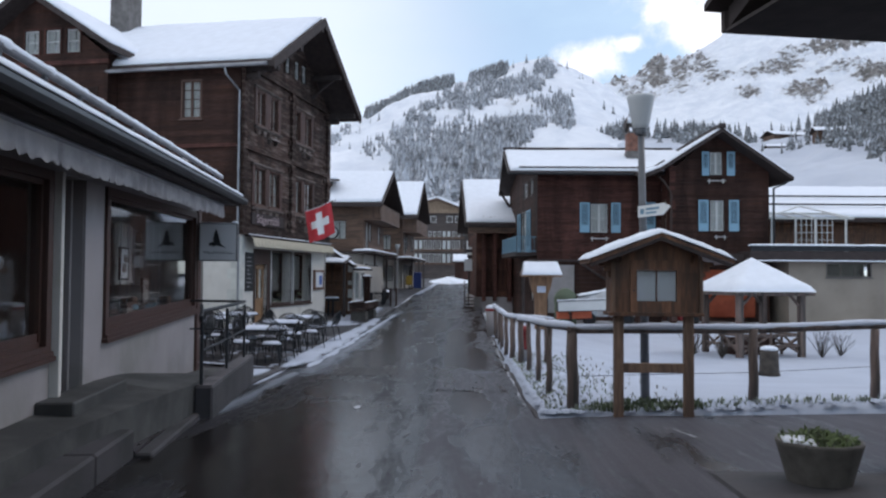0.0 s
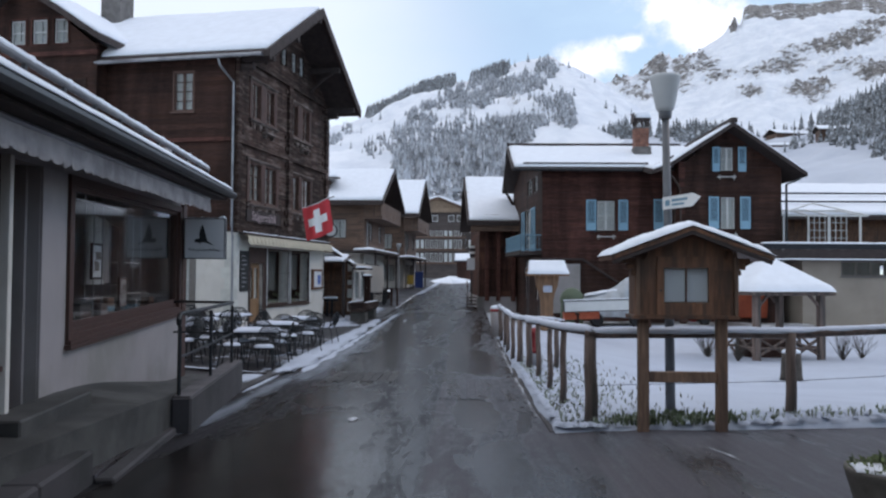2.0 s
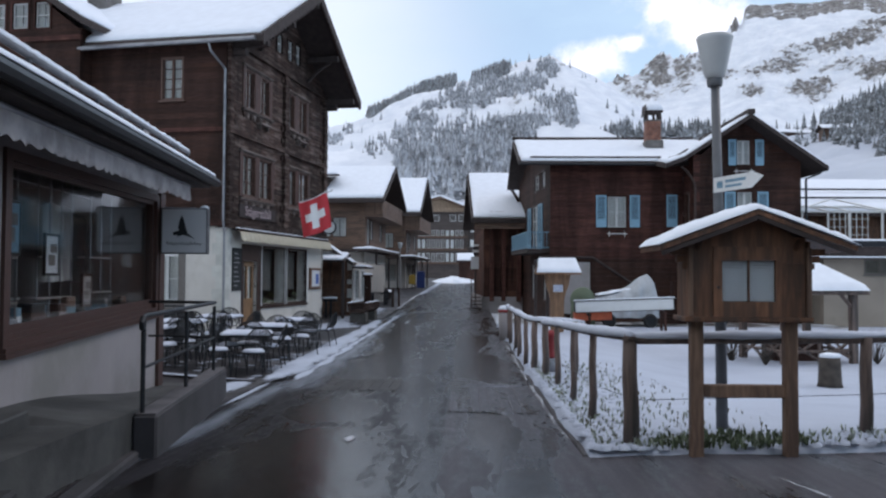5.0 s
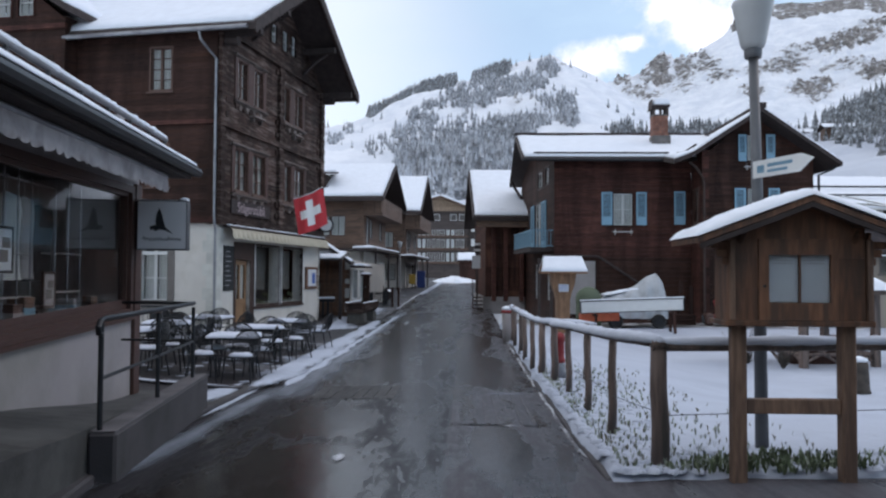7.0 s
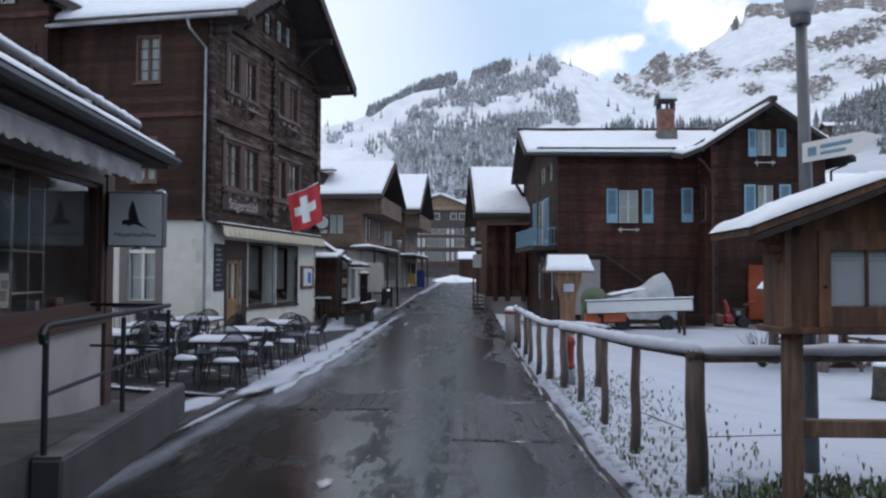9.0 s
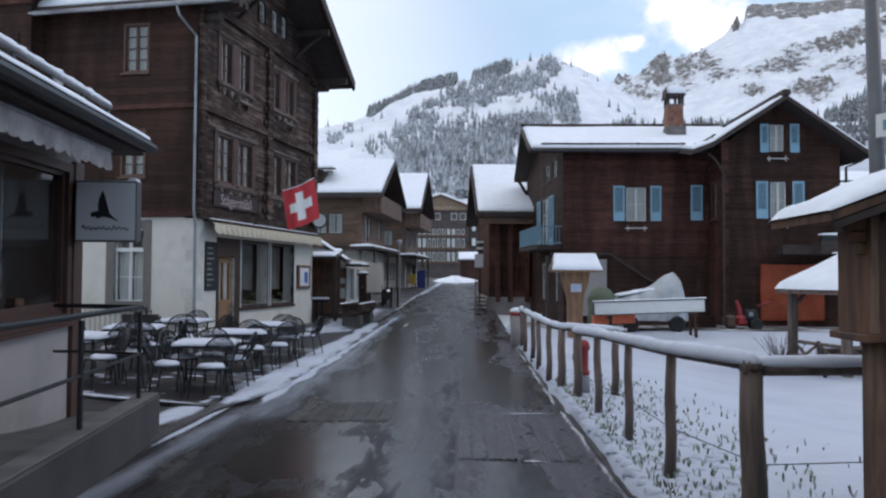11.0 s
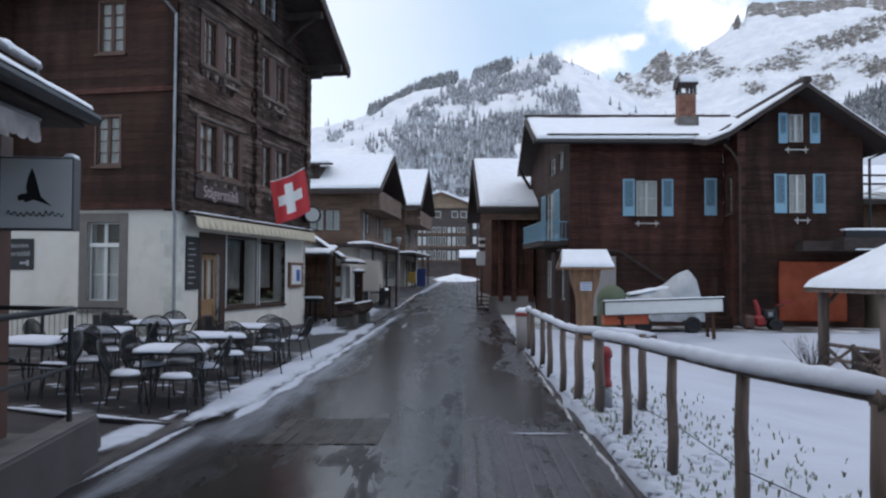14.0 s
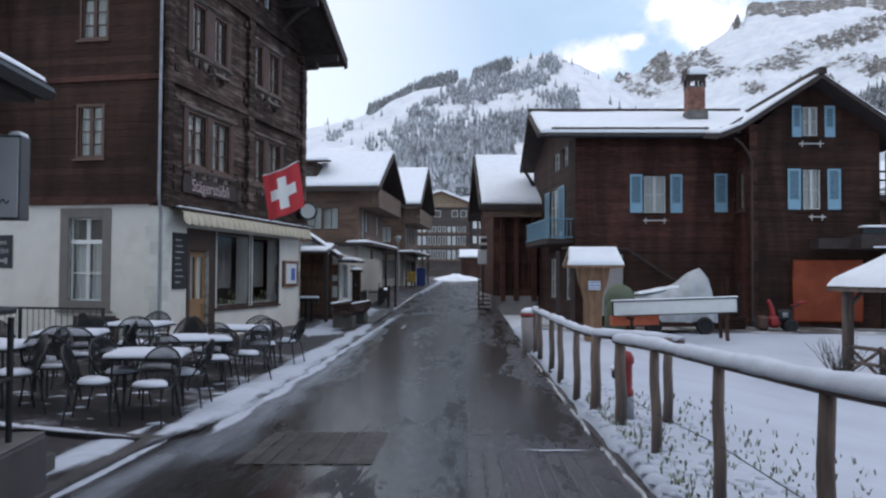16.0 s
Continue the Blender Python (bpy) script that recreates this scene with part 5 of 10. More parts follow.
# surrounds of the window pairs: reddish uprights, hood moulds, sills, and a carved frieze below
RED_POST = mat("rubbed_red_window_post", (0.090, 0.043, 0.034), 0.65, 0.3, 4.0, (8, 8, 1), 0.3, 12, second=(0.045, 0.026, 0.022), second_scale=1.2)
SILVER = mat("silvered_carved_timber", (0.105, 0.078, 0.068), 0.85, 0.45, 5.0, (1, 1, 8), 0.5, 18, island=0.35, second=(0.20, 0.165, 0.15), second_scale=1.4)
for a, b in zip(up_holes[:8:2], up_holes[1:8:2]):
    (l0, l1, z0, z1), (r0, r1) = a, b[:2]
    for u0, u1 in ((l0 - 0.24, l0 - 0.055), (l1 + 0.055, r0 - 0.055), (r1 + 0.055, r1 + 0.24)):
        part("window_post", at_box(bmesh.new(), F2, u0, u1, z0 - 0.06, z1 + 0.06, -0.035, 0.02), RED_POST, inn)
    bm = at_box(bmesh.new(), F2, l0 - 0.30, r1 + 0.30, z1 + 0.10, z1 + 0.15, -0.09, 0.02)
    at_box(bm, F2, l0 - 0.26, r1 + 0.26, z1 + 0.062, z1 + 0.099, -0.055, 0.02)
    part("hood_mould", bm, SILVER, inn)
    bm = at_box(bmesh.new(), F2, l0 - 0.30, r1 + 0.30, z0 - 0.15, z0 - 0.10, -0.10, 0.02)
    at_box(bm, F2, l0 - 0.26, r1 + 0.26, z0 - 0.185, z0 - 0.151, -0.06, 0.02)
    part("sill_mould", bm, SILVER, inn)
    n = 9
    step = (r1 - l0 + 0.44) / n
    for k in range(n):
        u0 = l0 - 0.22 + k * step
        bm = bmesh.new()
        at_box(bm, F2, u0 + 0.02, u0 + step - 0.02, z0 - 0.30, z0 - 0.19, -0.04, 0.02)
        at_box(bm, F2, u0 + 0.06, u0 + step - 0.06, z0 - 0.37, z0 - 0.301, -0.035, 0.02)
        part("carved_block", bm, SILVER if k % 2 else LOG_GREY, inn)
    if z0 > 6:
        um = (l1 + r0) / 2
        bm = at_box(bmesh.new(), F2, um - 0.04, um + 0.72, z0 - 0.42, z0 - 0.37, -0.19, 0.02)
        for u in (um + 0.02, um + 0.60):
            at_box(bm, F2, u, u + 0.07, z0 - 0.56, z0 - 0.421, -0.12, 0.02)
        part("flower_shelf", bm, SILVER, inn, "bleached flower shelf on two brackets")
# projecting beam ends of the inner walls
for u in (0.30, 3.93, 4.60, 7.85):
    for z in (3.50, 3.88, 5.60, 6.20, 6.62, 8.30):
        part("beam_end", at_box(bmesh.new(), F2, u, u + 0.15, z, z + 0.16, -0.05, 0.02), LOG_GREY, inn)
for u0, u1, z0, z1 in ((1.52, 2.14, 4.20, 5.36), (1.46, 2.10, 6.94, 8.16)):
    window(inn, S2, u0, u1, z0, z1, FRAME_TAN, 2, 3, 0.05, FRAME_TAN, CURTAIN, 0.05, 0.015)
# ground floor side window in its stone surround
gwin = window(inn, S, 1.50, 2.36, 0.90, 2.80, WHITE, 2, 0, 0.22, GREY_TRIM, None, 0.12, 0.02)
bm = bmesh.new()
at_box(bm, S, 1.50, 2.36, 2.20, 2.30, 0.08, 0.17)
part("transom", bm, WHITE, gwin)
bm = bmesh.new()
at_box(bm, S, 1.56, 2.30, 1.52, 1.55, 0.10, 0.14)
part("glazing_bar", bm, WHITE, gwin)
for u0 in (1.52, 1.95):
    bm = bmesh.new()
    rows = []
    for k in range(13):
        rows.append([bm.verts.new(S(u0 + 0.39 * k / 12, z, 0.24 + 0.012 * math.sin(k * 2.3))) for z in (0.92, 2.2)])
    for p, q in zip(rows, rows[1:]):
        bm.faces.new((p[0], q[0], q[1], p[1]))
    part("curtain", bm, CURTAIN, gwin)
# quoins at the street corner
for k in range(9):
    bm = bmesh.new()
    z = -0.1 + k * 0.34
    at_box(bm, S, 0.0, 0.42 if k % 2 else 0.30, z, z + 0.33, -0.012, 0.05)
    part("quoin", bm, STONE_Q, inn)
for k in range(9):
    bm = bmesh.new()
    z = -0.1 + k * 0.34
    at_box(bm, F, -0.012, 0.26 if k % 2 else 0.36, z, z + 0.33, -0.012, 0.05)
    part("quoin", bm, STONE_Q, inn)
# entrance: frame, panelled pine door with glass
bm = bmesh.new()
for r in ((1.08, 1.22, -0.05, 2.62), (2.20, 2.50, -0.05, 2.62), (1.22, 2.20, 2.10, 2.62)):
    at_box(bm, F, *r, -0.02, 0.12)
part("door_frame", bm, BROWN_TRIM, inn)
door = joined_wall("door", PINE_DOOR, inn, lambda u, z, d=0.0: F(u, z, d + 0.10), 2.18, 0.05, 2.08, 0.06, [(1.36, 1.67, 0.92, 1.94), (1.75, 2.06, 0.92, 1.94), (1.36, 2.06, 0.20, 0.78)], w0=1.24)
door["label"] = "pine door with a glazed upper half"
bm = bmesh.new()
at_box(bm, F, 1.36, 2.06, 0.92, 1.94, 0.21, 0.22)
part("door_curtain", bm, CURTAIN, door, "pale curtain behind the door glass")
bm = bmesh.new()
at_box(bm, F, 1.36, 2.06, 0.20, 0.78, 0.12, 0.15)
part("door_panel", bm, PINE_DOOR, door)
bm = bmesh.new()
at_box(bm, F, 1.36, 2.06, 0.92, 1.94, 0.125, 0.133)
part("pane", bm, GLASS, door).visible_shadow = False
bm = bmesh.new()
at_box(bm, F, 1.36, 2.06, 0.92, 1.94, 0.17, 0.175)
part("curtain", bm, CURTAIN, door)
bm = tubes(([F(1.30, 1.05, 0.10), F(1.30, 1.05, 0.05), F(1.42, 1.05, 0.05)], 0.012))
part("handle", bm, ZINC, door)
# two large panes with a white edging
for u0, u1 in ((2.56, 4.44), (4.68, 6.55)):
    bm = bmesh.new()
    t = 0.10
    for r in ((u0 - t, u0, 0.66, 2.62), (u1, u1 + t, 0.66, 2.62), (u0, u1, 2.56, 2.62), (u0, u1, 0.66, 0.72)):
        at_box(bm, F, *r, -0.025, 0.14)
    sw = part("window", bm, BROWN_TRIM, inn, "large restaurant window in a brown frame")
    bm = bmesh.new()
    at_box(bm, F, u0, u1, 0.72, 2.56, 0.10, 0.108)
    part("pane", bm, GLASS, sw).visible_shadow = False
    bm = bmesh.new()
    at_box(bm, F, u0 - 0.06, u0 - 0.025, 0.62, 2.62, -0.045, -0.026)
    part("edging", bm, WHITE, sw, "white light string edging")
    bm = bmesh.new()
    at_box(bm, F, u1 + 0.025, u1 + 0.055, 0.62, 2.62, -0.045, -0.026)
    part("edging", bm, WHITE, sw, "white light string edging")
    bm = bmesh.new()
    rows = []
    for k in range(25):
        rows.append([bm.verts.new(F(u0 + 0.1 + (u1 - u0 - 0.2) * k / 24, z, 0.42 + 0.03 * math.sin(k * 1.9))) for z in (1.15, 2.5)])
    for p, q in zip(rows, rows[1:]):
        bm.faces.new((p[0], q[0], q[1], p[1]))
    part("curtain", bm, DIM_BLIND, sw)
    bm = bmesh.new()
    for k in range(60):
        c = F(u0 + 0.15 + (u1 - u0 - 0.3) * ((k * 0.618) % 1), 0.76 + 0.26 * ((k * 0.377) % 1) ** 2, 0.22 + 0.1 * ((k * 0.71) % 1))
        bmesh.ops.create_icosphere(bm, subdivisions=1, radius=0.025 + 0.02 * math.sin(k * 5), matrix=Matrix.Translation(c) @ Matrix.Diagonal((1, 1, 1.6, 1)))
    part("sill_display", bm, LEAF, sw, "dark plants along the inner sill")
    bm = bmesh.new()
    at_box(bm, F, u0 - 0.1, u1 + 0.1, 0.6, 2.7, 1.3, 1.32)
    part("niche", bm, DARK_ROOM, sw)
    bm = bmesh.new()
    at_box(bm, F, u0 - 0.08, u1 + 0.1, 0.58, 0.655, -0.06, 0.1)
    part("window_sill", bm, BROWN_TRIM, sw)
# awning folded along the front, with a scalloped valance
bm = bmesh.new()
at_box(bm, F2, 0.30, 8.36, 3.0, 3.05, -0.22, 0.0)
part("awning_case", bm, EAVES, inn, "dark folded awning case")
bm = bmesh.new()
n = 320
top, mid, low = [], [], []
for k in range(n + 1):
    u = 0.30 + 8.06 * k / n
    s_ = abs(math.sin(math.pi * (u - 0.30) / 0.31))
    top.append(bm.verts.new(F2(u, 3.0, -0.12)))
    mid.append(bm.verts.new(F2(u, 2.95, -0.30)))
    low.append(bm.verts.new(F2(u, 2.76 - 0.11 * s_ ** 0.6, -0.31 - 0.09 * s_)))
for k in range(n):
    bm.faces.new((top[k], mid[k], mid[k + 1], top[k + 1]))
    bm.faces.new((mid[k], low[k], low[k + 1], mid[k + 1]))
bs_ = bmesh.new()
p4 = [F2(0.32, 3.055, -0.21), F2(8.34, 3.055, -0.21), F2(8.34, 3.055, -0.10), F2(0.32, 3.055, -0.10)]
snow_slab(bs_, [tuple(q) for q in p4], 0.035, 0.3, 0.05, 0.015, 6.0)
part("snow_line", bs_, SNOW, inn, smooth=True)
part("awning_valance", bm, CANVAS, inn, "cream scalloped awning valance")
for u in (0.5, 2.9, 5.4, 7.9):
    part("awning_bracket", tubes(([F2(u, 3.03, -0.02), F2(u, 3.12, -0.30), F2(u + 0.7, 3.08, -0.32)], 0.02)), EAVES, inn)
# name board
bm = bmesh.new()
at_box(bm, F2, 0.72, 3.45, 3.44, 3.84, -0.05, -0.004)
part("name_board", bm, SIGNBOARD, inn, "faded purple name board under the windows")
lettering("Stägerstübli", 0.42, Matrix(((0, 0, 1, 0.098), (1, 0, 0, 2.08), (0, 1, 0, 3.63), (0, 0, 0, 1))), PINK_TEXT, inn)
# menu blackboard and notice case
bm = bmesh.new()
at_box(bm, F, 0.42, 1.02, 1.18, 2.48, -0.04, -0.003)
bb = part("blackboard", bm, SLATE, inn, "menu blackboard with chalk lines")
for k in range(8):
    bm = bmesh.new()
    at_box(bm, F, 0.50, 0.72 + 0.2 * ((k * 7) % 4) / 4, 1.32 + k * 0.14, 1.345 + k * 0.14, -0.044, -0.041)
    part("chalk_line", bm, CHALK, bb)
bm = bmesh.new()
at_box(bm, F, 6.86, 8.02, 1.14, 1.95, -0.07, -0.003)
case = part("notice_case", bm, KIOSK, inn, "wooden notice case with a blue leaflet")
bm = bmesh.new()
at_box(bm, F, 7.02, 7.86, 1.24, 1.86, -0.075, -0.071)
nb = part("sheet", bm, PAPER, case)
bm = bmesh.new()
at_box(bm, F, 7.42, 7.74, 1.34, 1.72, -0.079, -0.076)
part("sheet", bm, BLUEPRINT, case)
# roof with wide overhangs; saw-toothed bargeboards
gable_roof(inn, -L_SIDE - 0.4, 1.3, -0.5, 8.62, 4.25, 11.42, 9.0, 8.62, "x", 0.20, 0.17, EAVES, 1.0)
for y0, z0 in ((-0.5, 8.62), (9.0, 8.62)):
    bm = bmesh.new()
    n = 22
    for k in range(n):
        f0, f1 = k / n, (k + 1) / n
        a = Vector((1.305, y0 + (4.25 - y0) * f0, z0 + (11.42 - z0) * f0))
        b = Vector((1.305, y0 + (4.25 - y0) * f1, z0 + (11.42 - z0) * f1))
        m_ = (a + b) / 2
        pts = [a + Vector((0, 0, 0.05)), b + Vector((0, 0, 0.05)), b - Vector((0, 0, 0.26)), m_ - Vector((0, 0, 0.36)), a - Vector((0, 0, 0.26))]
        f4 = [bm.verts.new(p) for p in pts]
        b4 = [bm.verts.new(p + Vector((0.035, 0, 0))) for p in pts]
        bm.faces.new(f4)
        bm.faces.new(b4[::-1])
        for i in range(5):
            bm.faces.new((f4[i], b4[i], b4[(i + 1) % 5], f4[(i + 1) % 5]))
    bmesh.ops.remove_doubles(bm, verts=bm.verts, dist=0.0005)
    bmesh.ops.recalc_face_normals(bm, faces=bm.faces)
    part("bargeboard", bm, EAVES, inn)
for y, z in ((2.1, 9.9), (4.25, 11.2), (6.4, 9.9), (0.1, 8.72), (8.3, 8.72)):
    bm = bmesh.new()
    box(bm, -0.1, 1.25, y - 0.09, y + 0.09, z - 0.30, z - 0.10)
    part("purlin", bm, EAVES, inn)
    if z < 9:
        # rounded corbel under the lowest purlin
        bm = bmesh.new()
        tube(bm, [(-0.05, y, z - 0.42), (0.55, y, z - 0.42)], 0.13, 10)
        part("corbel", bm, EAVES, inn)
        continue
    bm = bmesh.new()
    tube(bm, [(0.05, y, z - 1.0), (0.5, y, z - 0.6), (0.95, y, z - 0.32)], 0.06, 6)
    part("brace", bm, EAVES, inn)
# eaves gutter and downpipe on the side
bm = tubes(([(1.1, -0.56, 8.50), (-4.6, -0.56, 8.46)], 0.07))
part("gutter", bm, ZINC, inn)
bm = tubes(([(-0.35, -0.56, 8.44), (-0.30, -0.52, 8.2), (-0.02, -0.14, 7.75), (-0.02, -0.14, 3.3), (0.0, -0.10, 2.9), (0.0, -0.10, 0.0)], 0.036))
part("downpipe", bm, ZINC, inn)
# pointed drops along the edge of the front gable
for ya, za, yb, zb in ((-0.5, 8.62, 4.25, 11.42), (9.0, 8.62, 4.25, 11.42)):
    bm = bmesh.new()
    for k in range(27):
        f = (k + 0.5) / 27
        y, z = ya + (yb - ya) * f, za + (zb - za) * f - 0.20
        vs_ = [bm.verts.new((x, y + dy, z + dz)) for x in (1.262, 1.286) for dy, dz in ((-0.06, 0.0), (0.06, 0.0), (0.045, -0.12), (0.0, -0.17), (-0.045, -0.12))]
        bm.faces.new(vs_[:5])
        bm.faces.new(vs_[5:][::-1])
        for q in range(5):
            bm.faces.new((vs_[q], vs_[5 + q], vs_[5 + (q + 1) % 5], vs_[(q + 1) % 5]))
    bmesh.ops.recalc_face_normals(bm, faces=bm.faces)
    tagged(part("bargeboard_drops", bm, LOG, inn, "row of carved wooden drops"), kind="stuff")
# cross wing further along the side, with its own gable
wing_at = plane_at((0, -0.62, 0), (-1, 0, 0), (0, 1, 0))
beam_wall(inn, wing_at, 9.9, 3.1, 8.9, [(5.55, 6.05, 9.15, 9.95), (6.30, 6.85, 9.15, 9.95), (7.10, 7.65, 9.15, 9.95)], LOG, 0.18, (7.2, 11.1, 9.0), w0=4.5)
for u0, u1 in ((5.55, 6.05), (6.30, 6.85), (7.10, 7.65)):
    window(inn, wing_at, u0, u1, 9.15, 9.95, WHITE, 1, 1, 0.06, LOG_RED, CURTAIN, 0.06, 0.03, False)
bm = bmesh.new()
at_box(bm, wing_at, 4.45, 9.95, 8.72, 8.86, -0.08, 0.02)
part("string_course", bm, LOG_RED, inn)
bm = bmesh.new()
for (xa, za, xb, zb) in ((-4.0, 9.18, -7.2, 11.25), (-10.4, 9.18, -7.2, 11.25)):
    slab(bm, [(xa, -1.35, za), (xb, -1.35, zb), (xb, 4.2, zb), (xa, 4.2, za)], 0.2)
wroof = part("roof", bm, EAVES, inn)
for (xa, za, xb, zb, sd) in ((-4.12, 9.26, -7.2, 11.254, 3.0), (-10.3, 9.26, -7.2, 11.254, 4.0)):
    bm = bmesh.new()
    snow_slab(bm, [(xa, -1.25, za), (xb, -1.25, zb), (xb, 4.1, zb), (xa, 4.1, za)], 0.17, 0.5, 0.2, 0.03, sd)
    part("snow_cover", bm, SNOW, wroof, smooth=True)
part("return_wall", boxes((-4.72, -4.505, -0.555, -0.05, 3.1, 9.1)), LOG, inn)
bm = bmesh.new()
at_box(bm, wing_at, 4.85, 5.75, 7.15, 7.95, -0.03, -0.004)
part("shutter", bm, LOG_GREY, inn, "weathered grey closed shutter")
bm = boxes((-7.15, -6.35, 3.4, 4.3, 10.4, 12.9), bevel=0.02)
chim = part("chimney", bm, SOOT, inn, "rendered grey chimney stack")
bm = boxes((-7.25, -6.25, 3.3, 4.4, 12.9, 13.0), bevel=0.02)
part("chimney_cap", bm, CONCRETE, chim)

# ---- right-hand chalet with blue shutters ----
blue = thing("chalet", pose(0, 0, 0), "dark brown timber chalet with pale blue shutters and a snowy roof", "house")
A = plane_at((2.62, 37.8, 0), (1, 0, 0), (0, 1, 0))
B = plane_at((8.55, 36.2, 0), (1, 0, 0), (0, 1, 0))
A_W = plane_at((3.42, 37.8, 0), (1, 0, 0), (0, 1, 0))
beam_wall(blue, A_W, 5.68, 2.45, 6.75, [(2.46, 3.24, 3.81, 5.13)], LOG_RED, 0.17)
plain_wall(blue, A_W, 5.68, -0.5, 2.45, [], LOG, 0.25, 0.2, jitter=0.004)
beam_wall(blue, B, 4.9, -0.5, 6.35, [(2.33, 2.92, 3.82, 5.17), (2.33, 2.85, 6.31, 7.3)], LOG, 0.17, (2.58, 8.15, 6.45), w0=0.55)
# return wall between the wings, with the small window
R = plane_at((9.10, 36.2, 0), (0, 1, 0), (1, 0, 0))
beam_wall(blue, R, 1.6, -0.5, 6.7, [(0.55, 1.15, 3.9, 5.2)], LOG_RED, 0.17)
window(blue, R, 0.55, 1.15, 3.9, 5.2, FRAME_TAN, 1, 2, 0.08, FRAME_TAN, CURTAIN, 0.05, 0.03)
# left end wall towards the street
E_ = plane_at((3.42, 37.81, 0), (-0.0948, 0.9955, 0), (0.9955, 0.0948, 0))
beam_wall(blue, E_, 8.4, -0.5, 6.75, [(2.8, 4.45, 2.9, 5.0), (1.1, 1.9, 5.7, 6.4), (2.6, 3.7, 5.7, 6.4), (0.4, 1.5, 0.65, 2.2), (3.3, 4.4, 0.65, 2.2)], LOG, 0.17, (4.1, 8.0, 6.75))
plain_wall(blue, plane_at((13.45, 36.2, 0), (0, 1, 0), (-1, 0, 0)), 10.0, -0.5, 6.3, [], LOG, 0.2, 0.2)
plain_wall(blue, plane_at((2.62, 46.2, 0), (1, 0, 0), (0, -1, 0)), 10.8, -0.5, 6.3, [], LOG, 0.2, 7)


def shutter(win, at, u0, u1, z0, z1):
    bm = bmesh.new()
    t = 0.06
    for r in ((u0, u0 + t, z0, z1), (u1 - t, u1, z0, z1), (u0 + t, u1 - t, z0, z0 + 0.34), (u0 + t, u1 - t, z1 - 0.08, z1)):
        at_box(bm, at, *r, -0.06, -0.02)
    s = part("shutter", bm, BLUE, win, "pale blue louvred shutter")
    bm = bmesh.new()
    k, z = 0, z0 + 0.34
    while z < z1 - 0.1:
        at_box(bm, at, u0 + t, u1 - t, z, z + 0.035, -0.05, -0.028)
        z += 0.05
    part("louvres", bm, BLUE_DIM, s)


def flower_rail(win, at, u0, u1, z):
    bm = tubes(([at(u0, z, -0.18), at(u1, z, -0.18)], 0.018), ([at(u0 + 0.1, z + 0.1, -0.17), at(u0 + 0.1, z - 0.12, -0.17)], 0.016),
               ([at(u1 - 0.1, z + 0.1, -0.17), at(u1 - 0.1, z - 0.12, -0.17)], 0.016),
               ([at(u0 + 0.1, z, 0.0), at(u0 + 0.1, z, -0.18)], 0.014), ([at(u1 - 0.1, z, 0.0), at(u1 - 0.1, z, -0.18)], 0.014))
    part("flower_box_bracket", bm, WHITE, win, "white iron flower-box bracket")


w1 = window(blue, A, 3.26, 4.04, 3.81, 5.13, WHITE, 2, 1, 0.06, LOG, CURTAIN, 0.06, 0.02)
shutter(w1, A, 2.76, 3.20, 3.81, 5.19)
shutter(w1, A, 4.20, 4.62, 3.81, 5.19)
flower_rail(w1, A, 3.20, 4.05, 3.52)
shutter(w1, A, 5.77, 6.22, 3.84, 5.22)
w2 = window(blue, B, 2.33, 2.92, 3.82, 5.17, WHITE, 2, 1, 0.05, LOG, CURTAIN, 0.06, 0.02)
shutter(w2, B, 1.81, 2.24, 3.81, 5.19)
shutter(w2, B, 3.14, 3.57, 3.81, 5.19)
flower_rail(w2, B, 2.45, 3.0, 3.55)
w3 = window(blue, B, 2.33, 2.85, 6.31, 7.3, WHITE, 2, 1, 0.05, LOG, CURTAIN, 0.06, 0.02)
shutter(w3, B, 1.97, 2.28, 6.27, 7.33)
shutter(w3, B, 3.06, 3.40, 6.27, 7.33)
flower_rail(w3, B, 2.15, 2.95, 6.02)
# door opening and door on the street end, with the balcony
w4 = window(blue, E_, 2.8, 4.45, 2.9, 5.0, WHITE, 2, 2, 0.06, BROWN_TRIM, CURTAIN, 0.06, 0.02, False)
shutter(w4, E_, 1.65, 2.7, 2.9, 5.0)
shutter(w4, E_, 4.55, 5.4, 2.9, 5.0)
for u0, u1, z0, z1 in ((1.1, 1.9, 5.7, 6.4), (2.6, 3.7, 5.7, 6.4), (0.4, 1.5, 0.65, 2.2), (3.3, 4.4, 0.65, 2.2)):
    window(blue, E_, u0, u1, z0, z1, WHITE, 2, 1, 0.06, BROWN_TRIM, CURTAIN if z0 > 5 and u0 < 2 or z0 < 1 else None, 0.06, 0.02, False)
bm = at_box(bmesh.new(), E_, 0.3, 4.9, 2.72, 2.88, -0.95, 0.0)
bal = part("balcony", bm, EAVES, blue, "small balcony with pale blue railing")
bm = bmesh.new()
for z in (2.92, 3.58):
    at_box(bm, E_, 0.3, 4.9, z, z + 0.05, -0.95, -0.91)
    at_box(bm, E_, 0.3, 0.34, z, z + 0.05, -0.91, 0.0)
part("rail", bm, BLUE_DIM, bal)
for k in range(31):
    part("baluster", at_box(bmesh.new(), E_, 0.35 + k * 0.147, 0.40 + k * 0.147, 2.97, 3.58, -0.94, -0.92), BLUE_DIM, bal)
for k in range(6):
    part("baluster", at_box(bmesh.new(), E_, 0.31, 0.33, 2.97, 3.58, -0.80 + k * 0.14, -0.775 + k * 0.14), BLUE_DIM, bal)
